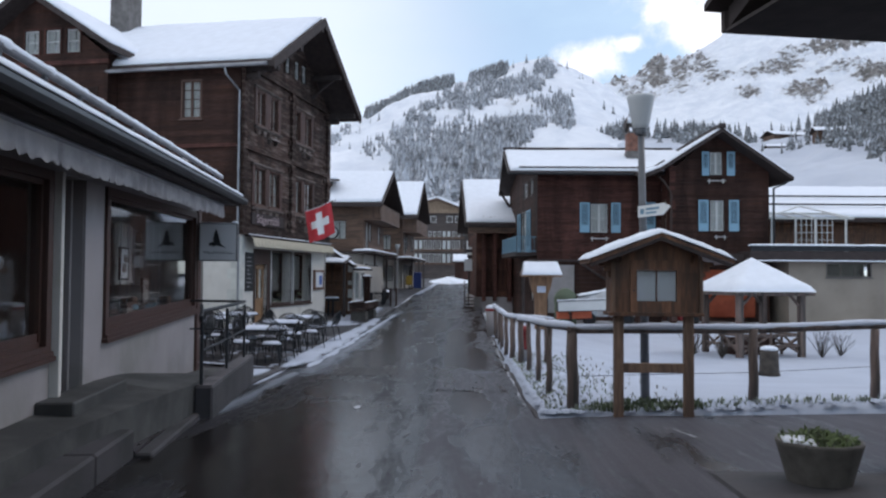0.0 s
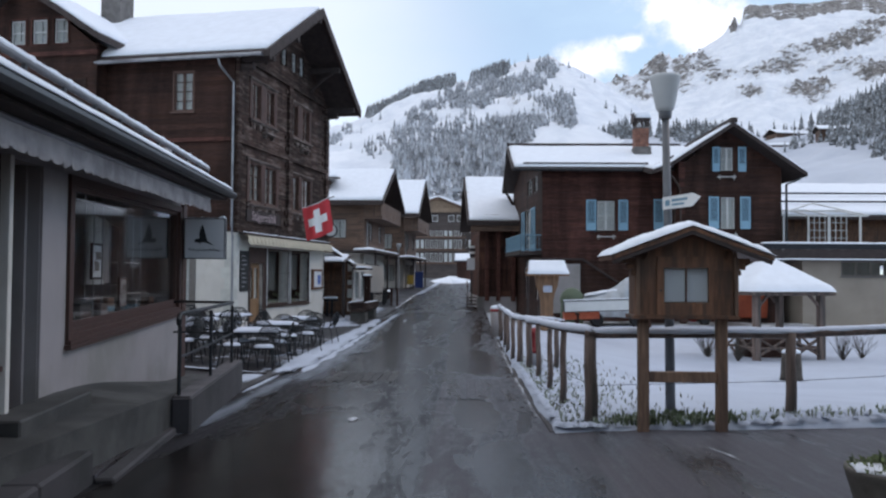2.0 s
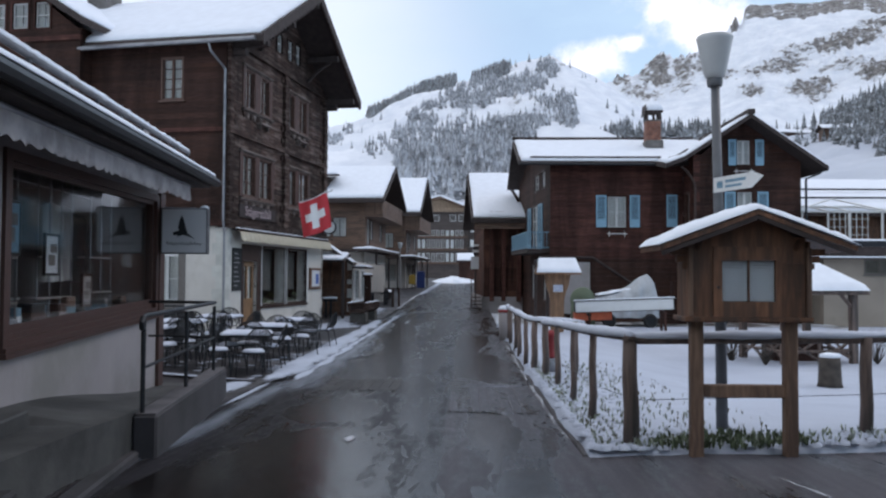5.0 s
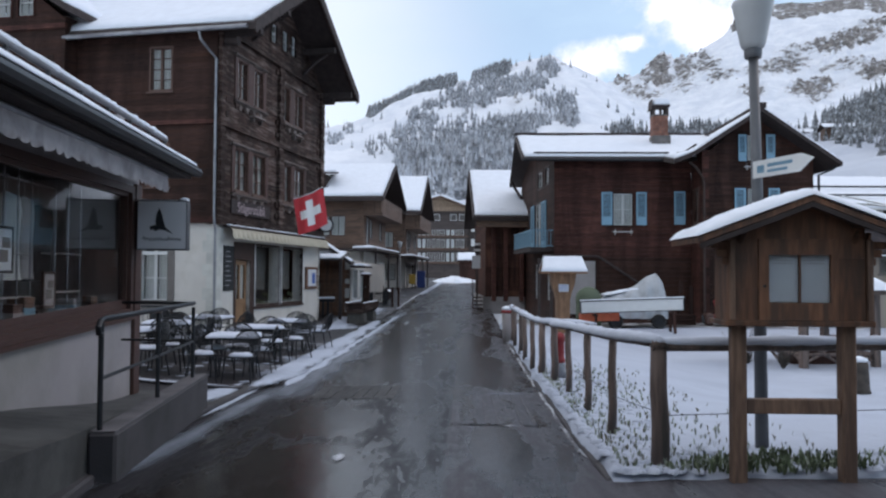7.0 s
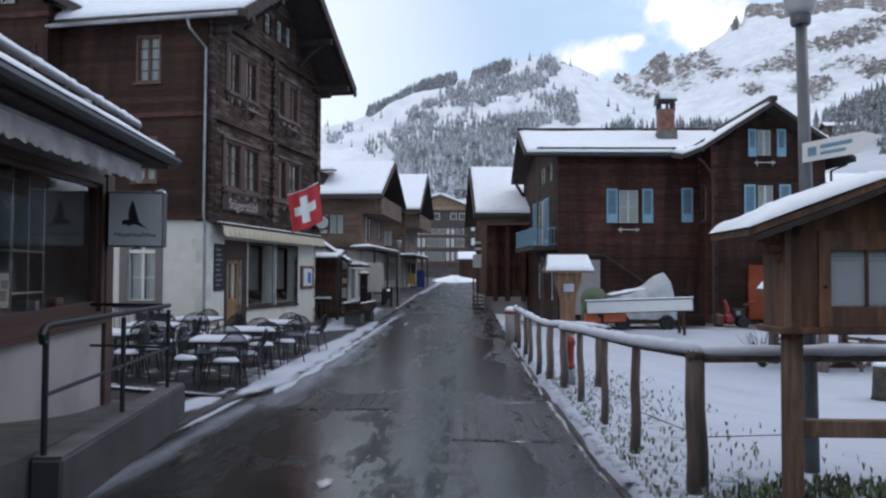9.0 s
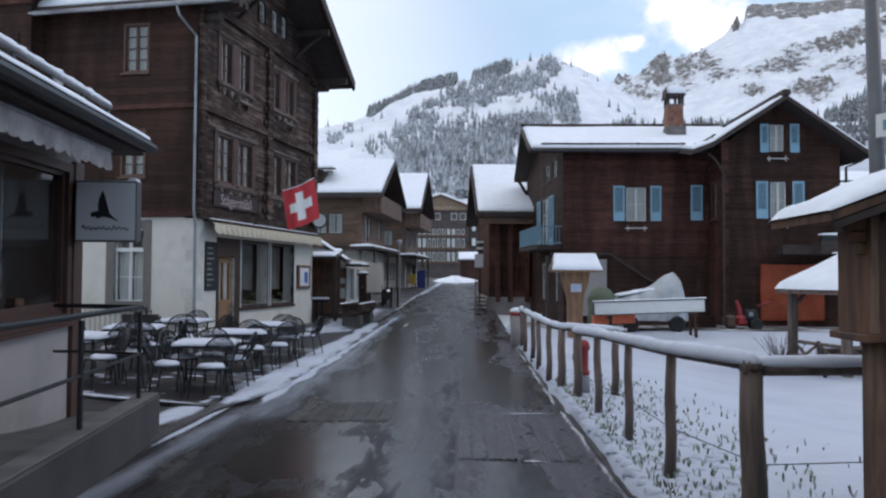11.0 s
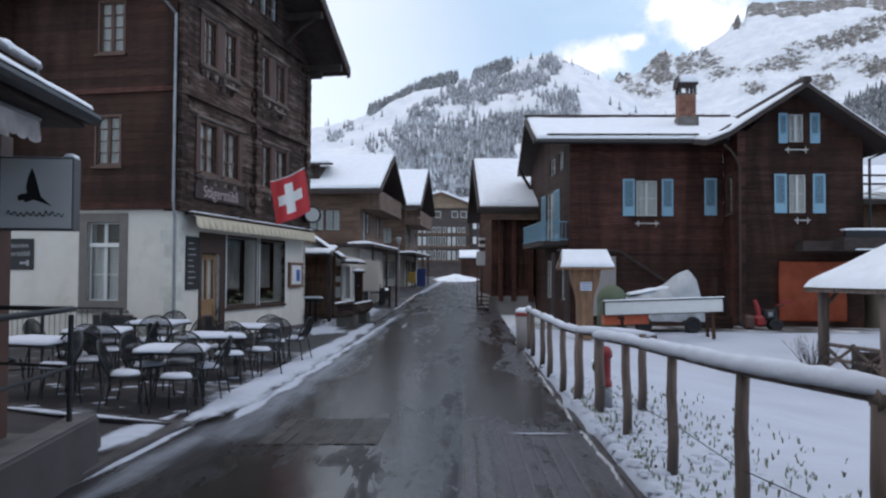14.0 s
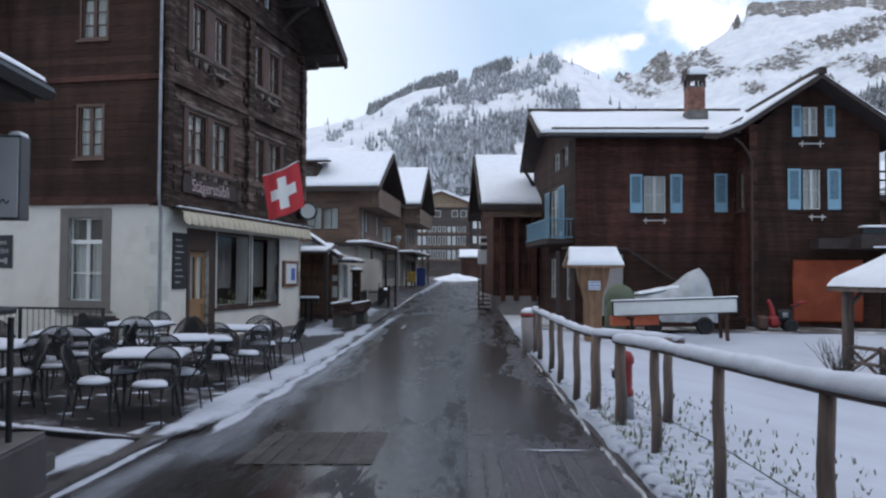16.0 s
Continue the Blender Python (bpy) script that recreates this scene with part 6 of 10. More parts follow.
# roofs
gable_roof(blue, 2.0, 10.95, 36.9, 6.52, 41.7, 8.16, 46.6, 6.5, "x", 0.16, 0.13, EAVES, 2.0, 0.1)
bm = bmesh.new()
slab(bm, [(8.5, 35.2, 6.50), (11.13, 35.2, 8.22), (11.13, 42.3, 8.22), (8.5, 37.1, 6.50)], 0.17)
slab(bm, [(7.72, 35.2, 6.20), (8.5, 35.2, 6.50), (8.5, 36.88, 6.62), (7.72, 36.88, 6.51)], 0.17)
slab(bm, [(14.15, 35.2, 6.12), (11.13, 35.2, 8.22), (11.13, 46.6, 8.22), (14.15, 46.6, 6.12)], 0.17)
groof = part("roof", bm, EAVES, blue)
for q, sd in (([(8.50, 35.28, 6.504), (11.10, 35.28, 8.206), (11.10, 42.3, 8.206), (8.50, 37.1, 6.504)], 6.0), ([(7.80, 35.28, 6.235), (8.50, 35.28, 6.504), (8.50, 37.1, 6.63), (7.80, 36.95, 6.54)], 7.0),
              ([(14.04, 35.28, 6.21), (11.16, 35.28, 8.206), (11.16, 46.5, 8.206), (14.04, 46.5, 6.21)], 8.0)):
    bm = bmesh.new()
    snow_slab(bm, q, 0.13, 0.5, 0.2, 0.03, sd)
    part("snow_cover", bm, SNOW, groof, smooth=True)
bm = boxes((11.0, 11.26, 35.15, 46.6, 8.20, 8.40))
part("ridge_cap", bm, EAVES, groof)
bm = boxes((2.0, 10.6, 41.62, 41.78, 8.24, 8.36))
part("ridge_cap", bm, EAVES, groof)
# snow guards, gutters, downpipe
part("snow_guard", tubes(([(2.5, 37.08, 6.74), (8.0, 37.08, 6.74)], 0.032), *[([(x, 37.08, 6.55), (x, 37.08, 6.79)], 0.025) for x in (2.7, 4.4, 6.2, 7.9)]), EAVES, blue)
part("snow_guard", tubes(([(7.98, 36.1, 6.50), (8.45, 36.1, 6.68), (8.85, 36.1, 6.93)], 0.032), *[([(x, 36.1, z - 0.2), (x, 36.1, z + 0.05)], 0.025) for x, z in ((8.1, 6.55), (8.75, 6.86))]), EAVES, blue)
part("gutter", tubes(([(2.05, 36.85, 6.42), (7.7, 36.85, 6.40)], 0.06)), METAL, blue)
part("downpipe", tubes(([(8.55, 36.0, 6.2), (8.80, 36.03, 6.0), (9.05, 36.08, 5.65), (9.14, 36.1, 5.4), (9.14, 36.1, 0.0)], 0.05)), BROWN_TRIM, blue)
part("downpipe", tubes(([(14.1, 35.6, 6.05), (14.0, 35.7, 5.9), (13.6, 36.05, 5.7), (13.6, 36.05, 3.2)], 0.05)), METAL, blue)
part("brace", tubes(([(2.72, 45.9, 5.45), (2.05, 45.6, 6.5)], 0.075)), EAVES, blue)
# chimney of brick with a small tiled cap
bm = boxes((7.85, 8.64, 39.3, 40.0, 6.9, 7.85), bevel=0.03)
chim = part("chimney", bm, SOOT, blue, "brick chimney, rendered grey below, with an open cap")
for k in range(8):
    z = 7.853 + k * 0.108
    for q in range(3):
        w = (0.16, 0.25, 0.25) if k % 2 else (0.25, 0.25, 0.16)
        x = 7.89 + sum(w[:q])
        part("brick", boxes((x, x + w[q] - 0.014, 39.36, 39.47, z, z + 0.094)), BRICK, chim)
        y = 39.474 + q * 0.165
        part("brick", boxes((7.89, 8.0, y, y + 0.152, z, z + 0.094)), BRICK, chim)
part("flue", boxes((7.905, 8.53, 39.375, 39.94, 7.85, 8.71)), SOOT, chim)
part("cornice", boxes((7.86, 8.58, 39.33, 39.99, 8.717, 8.77), bevel=0.01), SOOT, chim)
for x, y in ((7.88, 39.36), (8.17, 39.36), (8.46, 39.36), (7.88, 39.86), (8.46, 39.86)):
    part("cap_post", boxes((x, x + 0.10, y, y + 0.10, 8.77, 9.10)), EAVES, chim)
part("cap_slab", boxes((7.86, 8.62, 39.28, 40.04, 9.10, 9.19), bevel=0.012), EAVES, chim)
bm = bmesh.new()
slab(bm, [(7.80, 39.26, 9.02), (7.855, 39.26, 9.46), (7.855, 40.05, 9.46), (7.80, 40.05, 9.02)], 0.05)
part("wind_board", bm, EAVES, chim, "dark upright wind board")
bm = bmesh.new()
snow_slab(bm, [(7.90, 39.28, 9.194), (8.64, 39.28, 9.194), (8.64, 40.04, 9.194), (7.90, 40.04, 9.194)], 0.36, 0.12, 0.30, 0.03)
part("snow_cover", bm, SNOW, chim, smooth=True)
# stair boards and pale panel on the ground floor
part("hand_rail", tubes(([(2.9, 37.5, 2.5), (5.2, 37.55, 2.5), (7.2, 37.6, 1.2), (8.3, 37.6, 0.6)], 0.05)), EAVES, blue)
part("panel", boxes((3.9, 5.1, 37.66, 37.72, 0.1, 2.3)), PANEL, blue, "pale grey door panel")
for x in (2.75, 3.25, 3.7):
    part("post", boxes((x - 0.06, x + 0.06, 37.3, 37.42, -0.3, 2.4)), EAVES, blue)
def hung_sheet(x0, x1, z0, z1, y):
    """A hung sheet, sagging in slack folds from its upper corners."""
    bm = bmesh.new()
    rows = []
    for i in range(41):
        u = i / 40
        row = []
        for j in range(33):
            v = j / 32
            fold = 0.030 * math.sin(9 * u + 5.5 * v + 2 * u * v) * (1 - v) ** 0.5 + 0.022 * math.sin(17 * u - 8 * v) * v + 0.016 * noise.noise(Vector((u * 6, v * 4, 1)))
            row.append(bm.verts.new((x0 + (x1 - x0) * u + 0.012 * math.sin(7 * v), y - 0.05 + fold, z0 + (z1 - z0) * v - 0.02 * math.sin(math.pi * u) * v - 0.012 * abs(math.sin(6 * math.pi * u)) * v)))
        rows.append(row)
    for r, q in zip(rows, rows[1:]):
        for k in range(32):
            bm.faces.new((r[k], q[k], q[k + 1], r[k + 1]))
    bmesh.ops.solidify(bm, geom=bm.faces[:], thickness=0.006)
    bmesh.ops.recalc_face_normals(bm, faces=bm.faces)
    return bm


tagged(part("tarpaulin", hung_sheet(10.43, 12.75, 0.03, 2.13, 36.06), ORANGE, smooth=True), "orange tarpaulin hung over the chalet's ground floor", "tarpaulin")

# ---- timber barn behind ----
barn = thing("barn", pose(0.06, 44.0, 0, 0, 0, 2.3), "dark weathered timber barn with a snow-covered roof", "barn")
BA = plane_at((0.7, 1.0, 0), (1, 0, 0), (0, 1, 0))
beam_wall(barn, BA, 11, 0.62, 4.6, [], BARN, 0.3)
BE = plane_at((0.7, 1.0, 0), (0, 1, 0), (1, 0, 0))
beam_wall(barn, BE, 10, 0.62, 4.9, [], BARN, 0.3, (5.0, 7.3, 4.9))
plain_wall(barn, plane_at((0.6, 0.9, 0), (1, 0, 0), (0, 1, 0)), 11.2, -0.6, 0.62, [], PANEL, 0.4, 1.2)
plain_wall(barn, plane_at((0.6, 0.9, 0), (0, 1, 0), (1, 0, 0)), 10.2, -0.6, 0.62, [], PANEL, 0.4, 1.2)
gable_roof(barn, 0.0, 12, 0.0, 4.62, 6.0, 7.62, 12.0, 4.9, "x", 0.22, 0.16, EAVES, 12.0)
part("snow_guard", tubes(([(1.0, 0.45, 4.98), (11, 0.45, 4.98)], 0.035)), EAVES, barn)
part("fascia", boxes((0.2, 11.8, 0.12, 0.2, 4.1, 4.42)), CLAD, barn, "warm brown eaves board")
for x in (1.0, 1.6, 2.4, 3.4):
    part("post", boxes((x, x + 0.22, 0.62, 0.90, 0.4, 4.3), bevel=0.02), LOG_RED, barn)


# unseen house, added so the shop window reflects dark walls, not bright sky
reflection_house = thing("house", pose(0.75, 66.0, 0.3, 0, 0, -2), "unseen added house behind the barn that darkens the shop window's reflection", "house")
beam_wall(reflection_house, plane_at((0, 0, 0), (1, 0, 0), (0, 1, 0)), 10, -0.8, 5.6, [], LOG, 0.25, (5.0, 7.6, 5.6))
beam_wall(reflection_house, plane_at((0, 0, 0), (0, 1, 0), (1, 0, 0)), 26, -0.8, 5.6, [], LOG, 0.25)
gable_roof(reflection_house, -0.6, 26.6, -0.4, 5.5, 5.0, 7.75, 10.6, 5.5, "y", 0.2, 0.2, EAVES, 9.0)


def street_chalet(px, py, yaw, z0, eave, ridge, depth, length, body, lower, dormer=False):
    """A chalet whose gable and balconies face the street: local x out to the street, y along it, from its near eave corner."""
    h = thing("chalet", pose(px, py, z0, 0, 0, yaw), "brown timber chalet with balconies and a snow-covered roof" if dormer else
              "narrow brown timber chalet with a steep snowy gable", "house")
    e, r = eave - z0, ridge - z0
    x_out = -1.6
    gable_roof(h, -length, 0.0, 0.0, e, depth / 2, r, depth, e + 0.2, "x", 0.28, 0.22, EAVES, px)
    near = plane_at((x_out, 1.2, 0), (-1, 0, 0), (0, 1, 0))
    front = plane_at((x_out, 1.2, 0), (0, 1, 0), (-1, 0, 0))
    w = depth - 2.4
    gf = 3.3 if dormer else 3.0
    near_holes = [(1.4, 2.3, gf + 1.0, gf + 2.3), (2.5, 3.4, gf + 1.0, gf + 2.3), (3.6, 4.5, gf + 1.0, gf + 2.3)] if dormer else [(1.2, 2.0, gf + 0.9, gf + 2.2)]
    beam_wall(h, near, length - 2, gf, e - 0.1, near_holes, body, 0.22)
    for q in near_holes:
        window(h, near, *q, WHITE, 1, 0, 0.06, BROWN_TRIM, CURTAIN, 0.06, 0.02, False)
    holes = [(1.0, 1.9, gf + 0.4, gf + 2.3), (2.3, 3.2, gf + 0.9, gf + 2.2), (w - 3.0, w - 2.1, gf + 0.9, gf + 2.2)]
    beam_wall(h, front, w, gf, e + 0.4, holes, body, 0.22, (w / 2, r - 0.5, e + 0.4))
    for q in holes:
        window(h, front, *q, WHITE, 2, 1, 0.08, BROWN_TRIM, CURTAIN, 0.06, 0.02, False)
    plain_wall(h, near, length - 2, -0.8, gf, [(1.0, 1.9, 0.9, 2.2), (2.4, 3.2, 0.9, 2.2)], lower, 0.3, 5)
    shop = [(0.8, 1.9, 0.05, 2.35), (2.4, 4.2, 0.5, 2.3), (4.8, 6.6, 0.5, 2.3)]
    shop = [q for q in shop if q[1] < w - 0.3]
    plain_wall(h, front, w, -0.8, gf, shop, lower, 0.3, 5)
    for q in shop:
        window(h, front, *q, BROWN_TRIM, 2, 0, 0.07, BROWN_TRIM, None, 0.1, 0.02, False)
    for q in ((1.0, 1.9, 0.9, 2.2), (2.4, 3.2, 0.9, 2.2)):
        window(h, near, *q, WHITE, 2, 1, 0.08, GREY_TRIM, CURTAIN, 0.08, 0.02, False)
    plain_wall(h, plane_at((x_out, depth - 1.2, 0), (-1, 0, 0), (0, -1, 0)), length - 2, -0.8, e, [], body, 0.2, 8)
    for z in [e - 1.0 if dormer else e - 1.3]:
        bm = boxes((x_out + 0.05, x_out + 1.35, 1.0, depth - 1.0, z - 0.22, z - 0.04))
        b = part("balcony", bm, body, h, "timber balcony")
        bm = boxes((x_out + 1.29, x_out + 1.37, 1.0, depth - 1.0, z + 0.92, z + 1.02), (x_out + 0.05, x_out + 1.29, 1.0, 1.08, z + 0.92, z + 1.02))
        part("rail", bm, body, b)
        n = int((depth - 2) / 0.2)
        for k in range(n):
            part("baluster", boxes((x_out + 1.31, x_out + 1.345, 1.02 + k * 0.2, 1.02 + k * 0.2 + 0.17, z - 0.2, z + 0.92)), body, b)
        for k in range(6):
            part("baluster", boxes((x_out + 0.08 + k * 0.2, x_out + 0.25 + k * 0.2, 1.02, 1.06, z - 0.2, z + 0.92)), body, b)
    # snowy canopy over the shop fronts
    bm = boxes((x_out - 0.6, x_out + 1.2, -0.4, depth - 0.5, gf - 0.16, gf + 0.02), (x_out - 3.0, x_out - 0.6, -0.4, 1.1, gf - 0.16, gf + 0.02))
    c = part("canopy", bm, EAVES, h)
    bm = bmesh.new()
    snow_slab(bm, [(x_out - 0.5, -0.35, gf + 0.024), (x_out + 1.1, -0.35, gf + 0.024), (x_out + 1.1, depth - 0.6, gf + 0.024), (x_out - 0.5, depth - 0.6, gf + 0.024)], 0.17, 0.5, 0.3, 0.06, px)
    part("snow_cover", bm, SNOW, c, smooth=True)
    for y in (0.3, depth * 0.5, depth - 1.2):
        part("post", boxes((x_out + 0.95, x_out + 1.08, y, y + 0.15, -0.8, gf - 0.16)), EAVES, h)
    if dormer:
        bm = boxes((-6.6, -4.4, 1.2, 3.4, e + 0.75, e + 1.75))
        d = part("dormer", bm, LOG_GREY, h, "flat-roofed dormer window")
        bm = bmesh.new()
        slab(bm, [(-6.9, 0.9, e + 1.85), (-3.4, 0.9, e + 1.85), (-4.2, 3.6, e + 2.2), (-6.9, 3.6, e + 2.2)], 0.12)
        part("dormer_roof", bm, EAVES, d)
        bm = bmesh.new()
        snow_slab(bm, [(-6.8, 1.1, e + 1.88), (-3.6, 1.1, e + 1.88), (-4.3, 3.5, e + 2.2), (-6.8, 3.5, e + 2.2)], 0.2, 0.4, 0.2, 0.03)
        part("snow_cover", bm, SNOW, d, smooth=True)
        part("pane", boxes((-6.3, -5.6, 1.17, 1.19, e + 0.95, e + 1.5), (-5.4, -4.7, 1.17, 1.19, e + 0.95, e + 1.5)), GLASS, d)
    return h


street_chalet(-6.0, 60.0, -3.5, 0.25, 7.15, 10.15, 12.0, 16, CLAD, PLASTER, True)
street_chalet(-4.3, 77.0, -3.4, 0.45, 7.5, 11.3, 12.0, 14, CLAD, PLASTER, False)

# ---- far hotel that closes the street ----
def joined_prism(outline, y0, y1):
    """An upright plate: an outline in x and z with a thickness from y0 to y1."""
    bm = bmesh.new()
    a = [bm.verts.new((x, y0, z)) for x, z in outline]
    b = [bm.verts.new((x, y1, z)) for x, z in outline]
    bm.faces.new(a)
    bm.faces.new(b[::-1])
    for k in range(len(a)):
        bm.faces.new((a[k], b[k], b[(k + 1) % len(a)], a[(k + 1) % len(a)]))
    bmesh.ops.recalc_face_normals(bm, faces=bm.faces)
    return bm


GABLE = mat("pale_weathered_boards", (0.23, 0.165, 0.115), 0.8, 0.35, 1.5, (6, 6, 1), 0.3, 10)
hotel = thing("hotel", pose(-12.3, 165, 1.6, 0, 0, 0), "far dark timber hotel with rows of white balcony windows", "hotel")
HB = plane_at((0, 0, 0), (1, 0, 0), (0, 1, 0))
h_holes = []
for k, z in enumerate((3.0, 5.7, 8.2)):
    for i in range(12):
        h_holes.append((0.5 + i * 0.95, 1.12 + i * 0.95, z, z + (1.75 if k < 2 else 1.1)))
for i in (2.4, 5.6, 8.9, 10.6):
    h_holes.append((i, i + 1.2, 11.1, 12.4))
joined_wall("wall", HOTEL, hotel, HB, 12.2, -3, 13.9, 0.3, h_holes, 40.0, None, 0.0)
for q in h_holes:
    bm = bmesh.new()
    at_box(bm, HB, *q, 0.08, 0.14)
    wq = part("window", bm, WHITE, hotel, "white-framed window")
    bm = bmesh.new()
    at_box(bm, HB, q[0] + 0.1, q[1] - 0.1, q[2] + 0.1, q[3] - 0.1, 0.05, 0.07)
    part("pane", bm, DARK_ROOM if (int(q[0] * 10) % 3) else GLASS, wq)
for z in (2.6, 5.3, 7.8):
    bm = bmesh.new()
    at_box(bm, HB, -0.3, 12.5, z, z + 0.35, -0.5, 0.02)
    part("balcony", bm, CLAD, hotel)
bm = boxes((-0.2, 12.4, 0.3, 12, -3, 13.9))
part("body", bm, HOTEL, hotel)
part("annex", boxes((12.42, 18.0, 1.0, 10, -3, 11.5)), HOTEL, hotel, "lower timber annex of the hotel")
for z in (3.0, 6.1, 9.0):
    for i in range(4):
        part("window", boxes((13.0 + i * 1.2, 13.7 + i * 1.2, 0.93, 0.996, z, z + 1.4)), WHITE, hotel, "white-framed window")
bm = bmesh.new()
slab(bm, [(12.42, -0.2, 11.5), (18.6, -0.2, 11.5), (18.6, 10, 13.0), (12.42, 10, 13.0)], 0.3)
part("annex_roof", bm, CLAD, hotel)
bm = bmesh.new()
snow_slab(bm, [(12.5, -0.1, 11.52), (18.5, -0.1, 11.52), (18.5, 10, 13.02), (12.5, 10, 13.02)], 0.3, 1.0, 0.3, 0.05)
part("snow_cover", bm, SNOW, hotel, smooth=True)
bm = bmesh.new()
slab(bm, [(-1, -1.2, 13.6), (6.9, -1.2, 16.0), (6.9, 12, 16.0), (-1, 12, 13.6)], 0.35)
slab(bm, [(6.9, -1.2, 16.0), (13.0, -1.2, 13.6), (13.0, 12, 13.6), (6.9, 12, 16.0)], 0.35)
part("roof", bm, CLAD, hotel)
bm = bmesh.new()
snow_slab(bm, [(-0.9, -1.0, 13.65), (6.9, -1.0, 16.01), (6.9, 11.8, 16.01), (-0.9, 11.8, 13.65)], 0.45, 1.0, 0.3, 0.05)
snow_slab(bm, [(12.9, -1.0, 13.65), (6.9, -1.0, 16.01), (6.9, 11.8, 16.01), (12.9, 11.8, 13.65)], 0.45, 1.0, 0.3, 0.05)
part("snow_cover", bm, SNOW, hotel, smooth=True)
part("gable", joined_prism([(1.0, 13.0), (12.0, 13.0), (12.0, 13.62), (6.9, 15.6), (1.0, 13.82)], -0.35, -0.05), GABLE, hotel, "pale timber gable")
part("gable_balcony", boxes((3.4, 10.2, -0.75, -0.36, 12.95, 13.75)), GABLE, hotel, "pale timber balcony front")

shed = thing("shed", pose(-1.2, 118, 1.0), "low dark timber shed with a snowy roof", "shed")
beam_wall(shed, plane_at((0, 0, 0), (1, 0, 0), (0, 1, 0)), 3.8, -0.5, 3.0, [], LOG, 0.3)
plain_wall(shed, plane_at((0, 0, 0), (0, 1, 0), (1, 0, 0)), 4, -0.5, 3.0, [], LOG, 0.2, 4)
gable_roof(shed, -0.4, 4.2, -0.6, 2.9, 2.0, 3.9, 4.6, 2.9, "x", 0.15, 0.25, EAVES, 3.0)

# ---- beige terrace building beyond the chalet ----
terr = thing("building", pose(0, 0, 0), "beige rendered building with a roof terrace, white pergola and snow", "building")
TB = plane_at((13.9, 35.2, 0), (1, 0, 0), (0, 1, 0))
plain_wall(terr, TB, 20, -0.6, 2.45, [(1.63, 3.44, 1.86, 2.40), (5.4, 7.2, 1.86, 2.40)], BEIGE, 0.3, 4)
for q in ((1.63, 3.44, 1.86, 2.40), (5.4, 7.2, 1.86, 2.40)):
    window(terr, TB, *q, GREY_TRIM, 3, 0, 0.05, GREY_TRIM, None, 0.1, 0.01)
part("side_wall", boxes((13.9, 14.2, 35.51, 46, -0.6, 2.45)), BEIGE, terr)
part("beam", boxes((11.0, 12.29, 35.3, 36.05, 2.46, 2.80)), EAVES, terr, "dark timber beam under the terrace")
part("terrace_deck", boxes((12.05, 36, 34.6, 46, 2.455, 2.90)), EAVES, terr, "dark edge of the roof terrace")
part("parapet", boxes((12.1, 36, 34.62, 34.74, 2.91, 3.12)), METAL, terr)
bm = bmesh.new()
snow_slab(bm, [(12.05, 34.58, 3.125), (36, 34.58, 3.125), (36, 34.9, 3.125), (12.05, 34.9, 3.125)], 0.08, 0.5, 0.15, 0.02)
part("snow_cover", bm, SNOW, terr, smooth=True)
bm = bmesh.new()
snow_slab(bm, [(12.4, 34.59, 2.47), (36, 34.59, 2.47), (36, 34.53, 2.47), (12.4, 34.53, 2.47)], 0.06, 0.5, 0.05, 0.01)
part("snow_edge", bm, SNOW, terr, smooth=True)
plain_wall(terr, plane_at((14.5, 44, 0), (1, 0, 0), (0, 1, 0)), 20, 2.4, 5.0, [], KIOSK, 0.3, 0.25, jitter=0.008)
bm = bmesh.new()
slab(bm, [(13.2, 42.6, 4.9), (38, 42.6, 4.9), (38, 50, 7.2), (13.2, 50, 7.2)], 0.2)
tr = part("roof", bm, EAVES, terr)
bm = bmesh.new()
snow_slab(bm, [(13.3, 42.7, 4.94), (38, 42.7, 4.94), (38, 50, 7.24), (13.3, 50, 7.24)], 0.18, 0.7, 0.2, 0.03)
part("snow_cover", bm, SNOW, tr, smooth=True)
for y, z in ((44.2, 5.75), (46.3, 6.4)):
    part("snow_guard", tubes(([(13.5, y, z), (37, y, z)], 0.05)), METAL, terr)
# white pergola with trellis panels
for x in (14.2, 15.3, 16.2, 17.6):
    part("pergola_post", boxes((x, x + 0.08, 38.0, 38.08, 2.78, 4.55)), WHITE, terr)
    part("pergola_rafter", tubes(([(x + 0.04, 38.0, 4.55), (x + 0.04, 40.5, 5.0)], 0.035)), WHITE, terr)
for q in ((38.0, 38.08, 4.5, 4.58), (40.4, 40.5, 4.9, 5.0), (38.02, 38.06, 3.3, 3.36)):
    part("pergola_beam", boxes((13.9, 18.0, *q)), WHITE, terr)
part("pergola_brace", tubes(([(13.9, 38, 4.55), (16.0, 39.2, 5.2), (18.0, 38, 4.55)], 0.035)), WHITE, terr)
for x0 in (15.35, 16.3):
    bm = bmesh.new()
    for k in range(4):
        box(bm, x0 + k * 0.24, x0 + k * 0.24 + 0.025, 38.03, 38.05, 2.8, 4.5)
    for k in range(5):
        box(bm, x0, x0 + 0.8, 38.055, 38.065, 2.85 + k * 0.34, 2.875 + k * 0.34)
    part("trellis", bm, WHITE, terr)


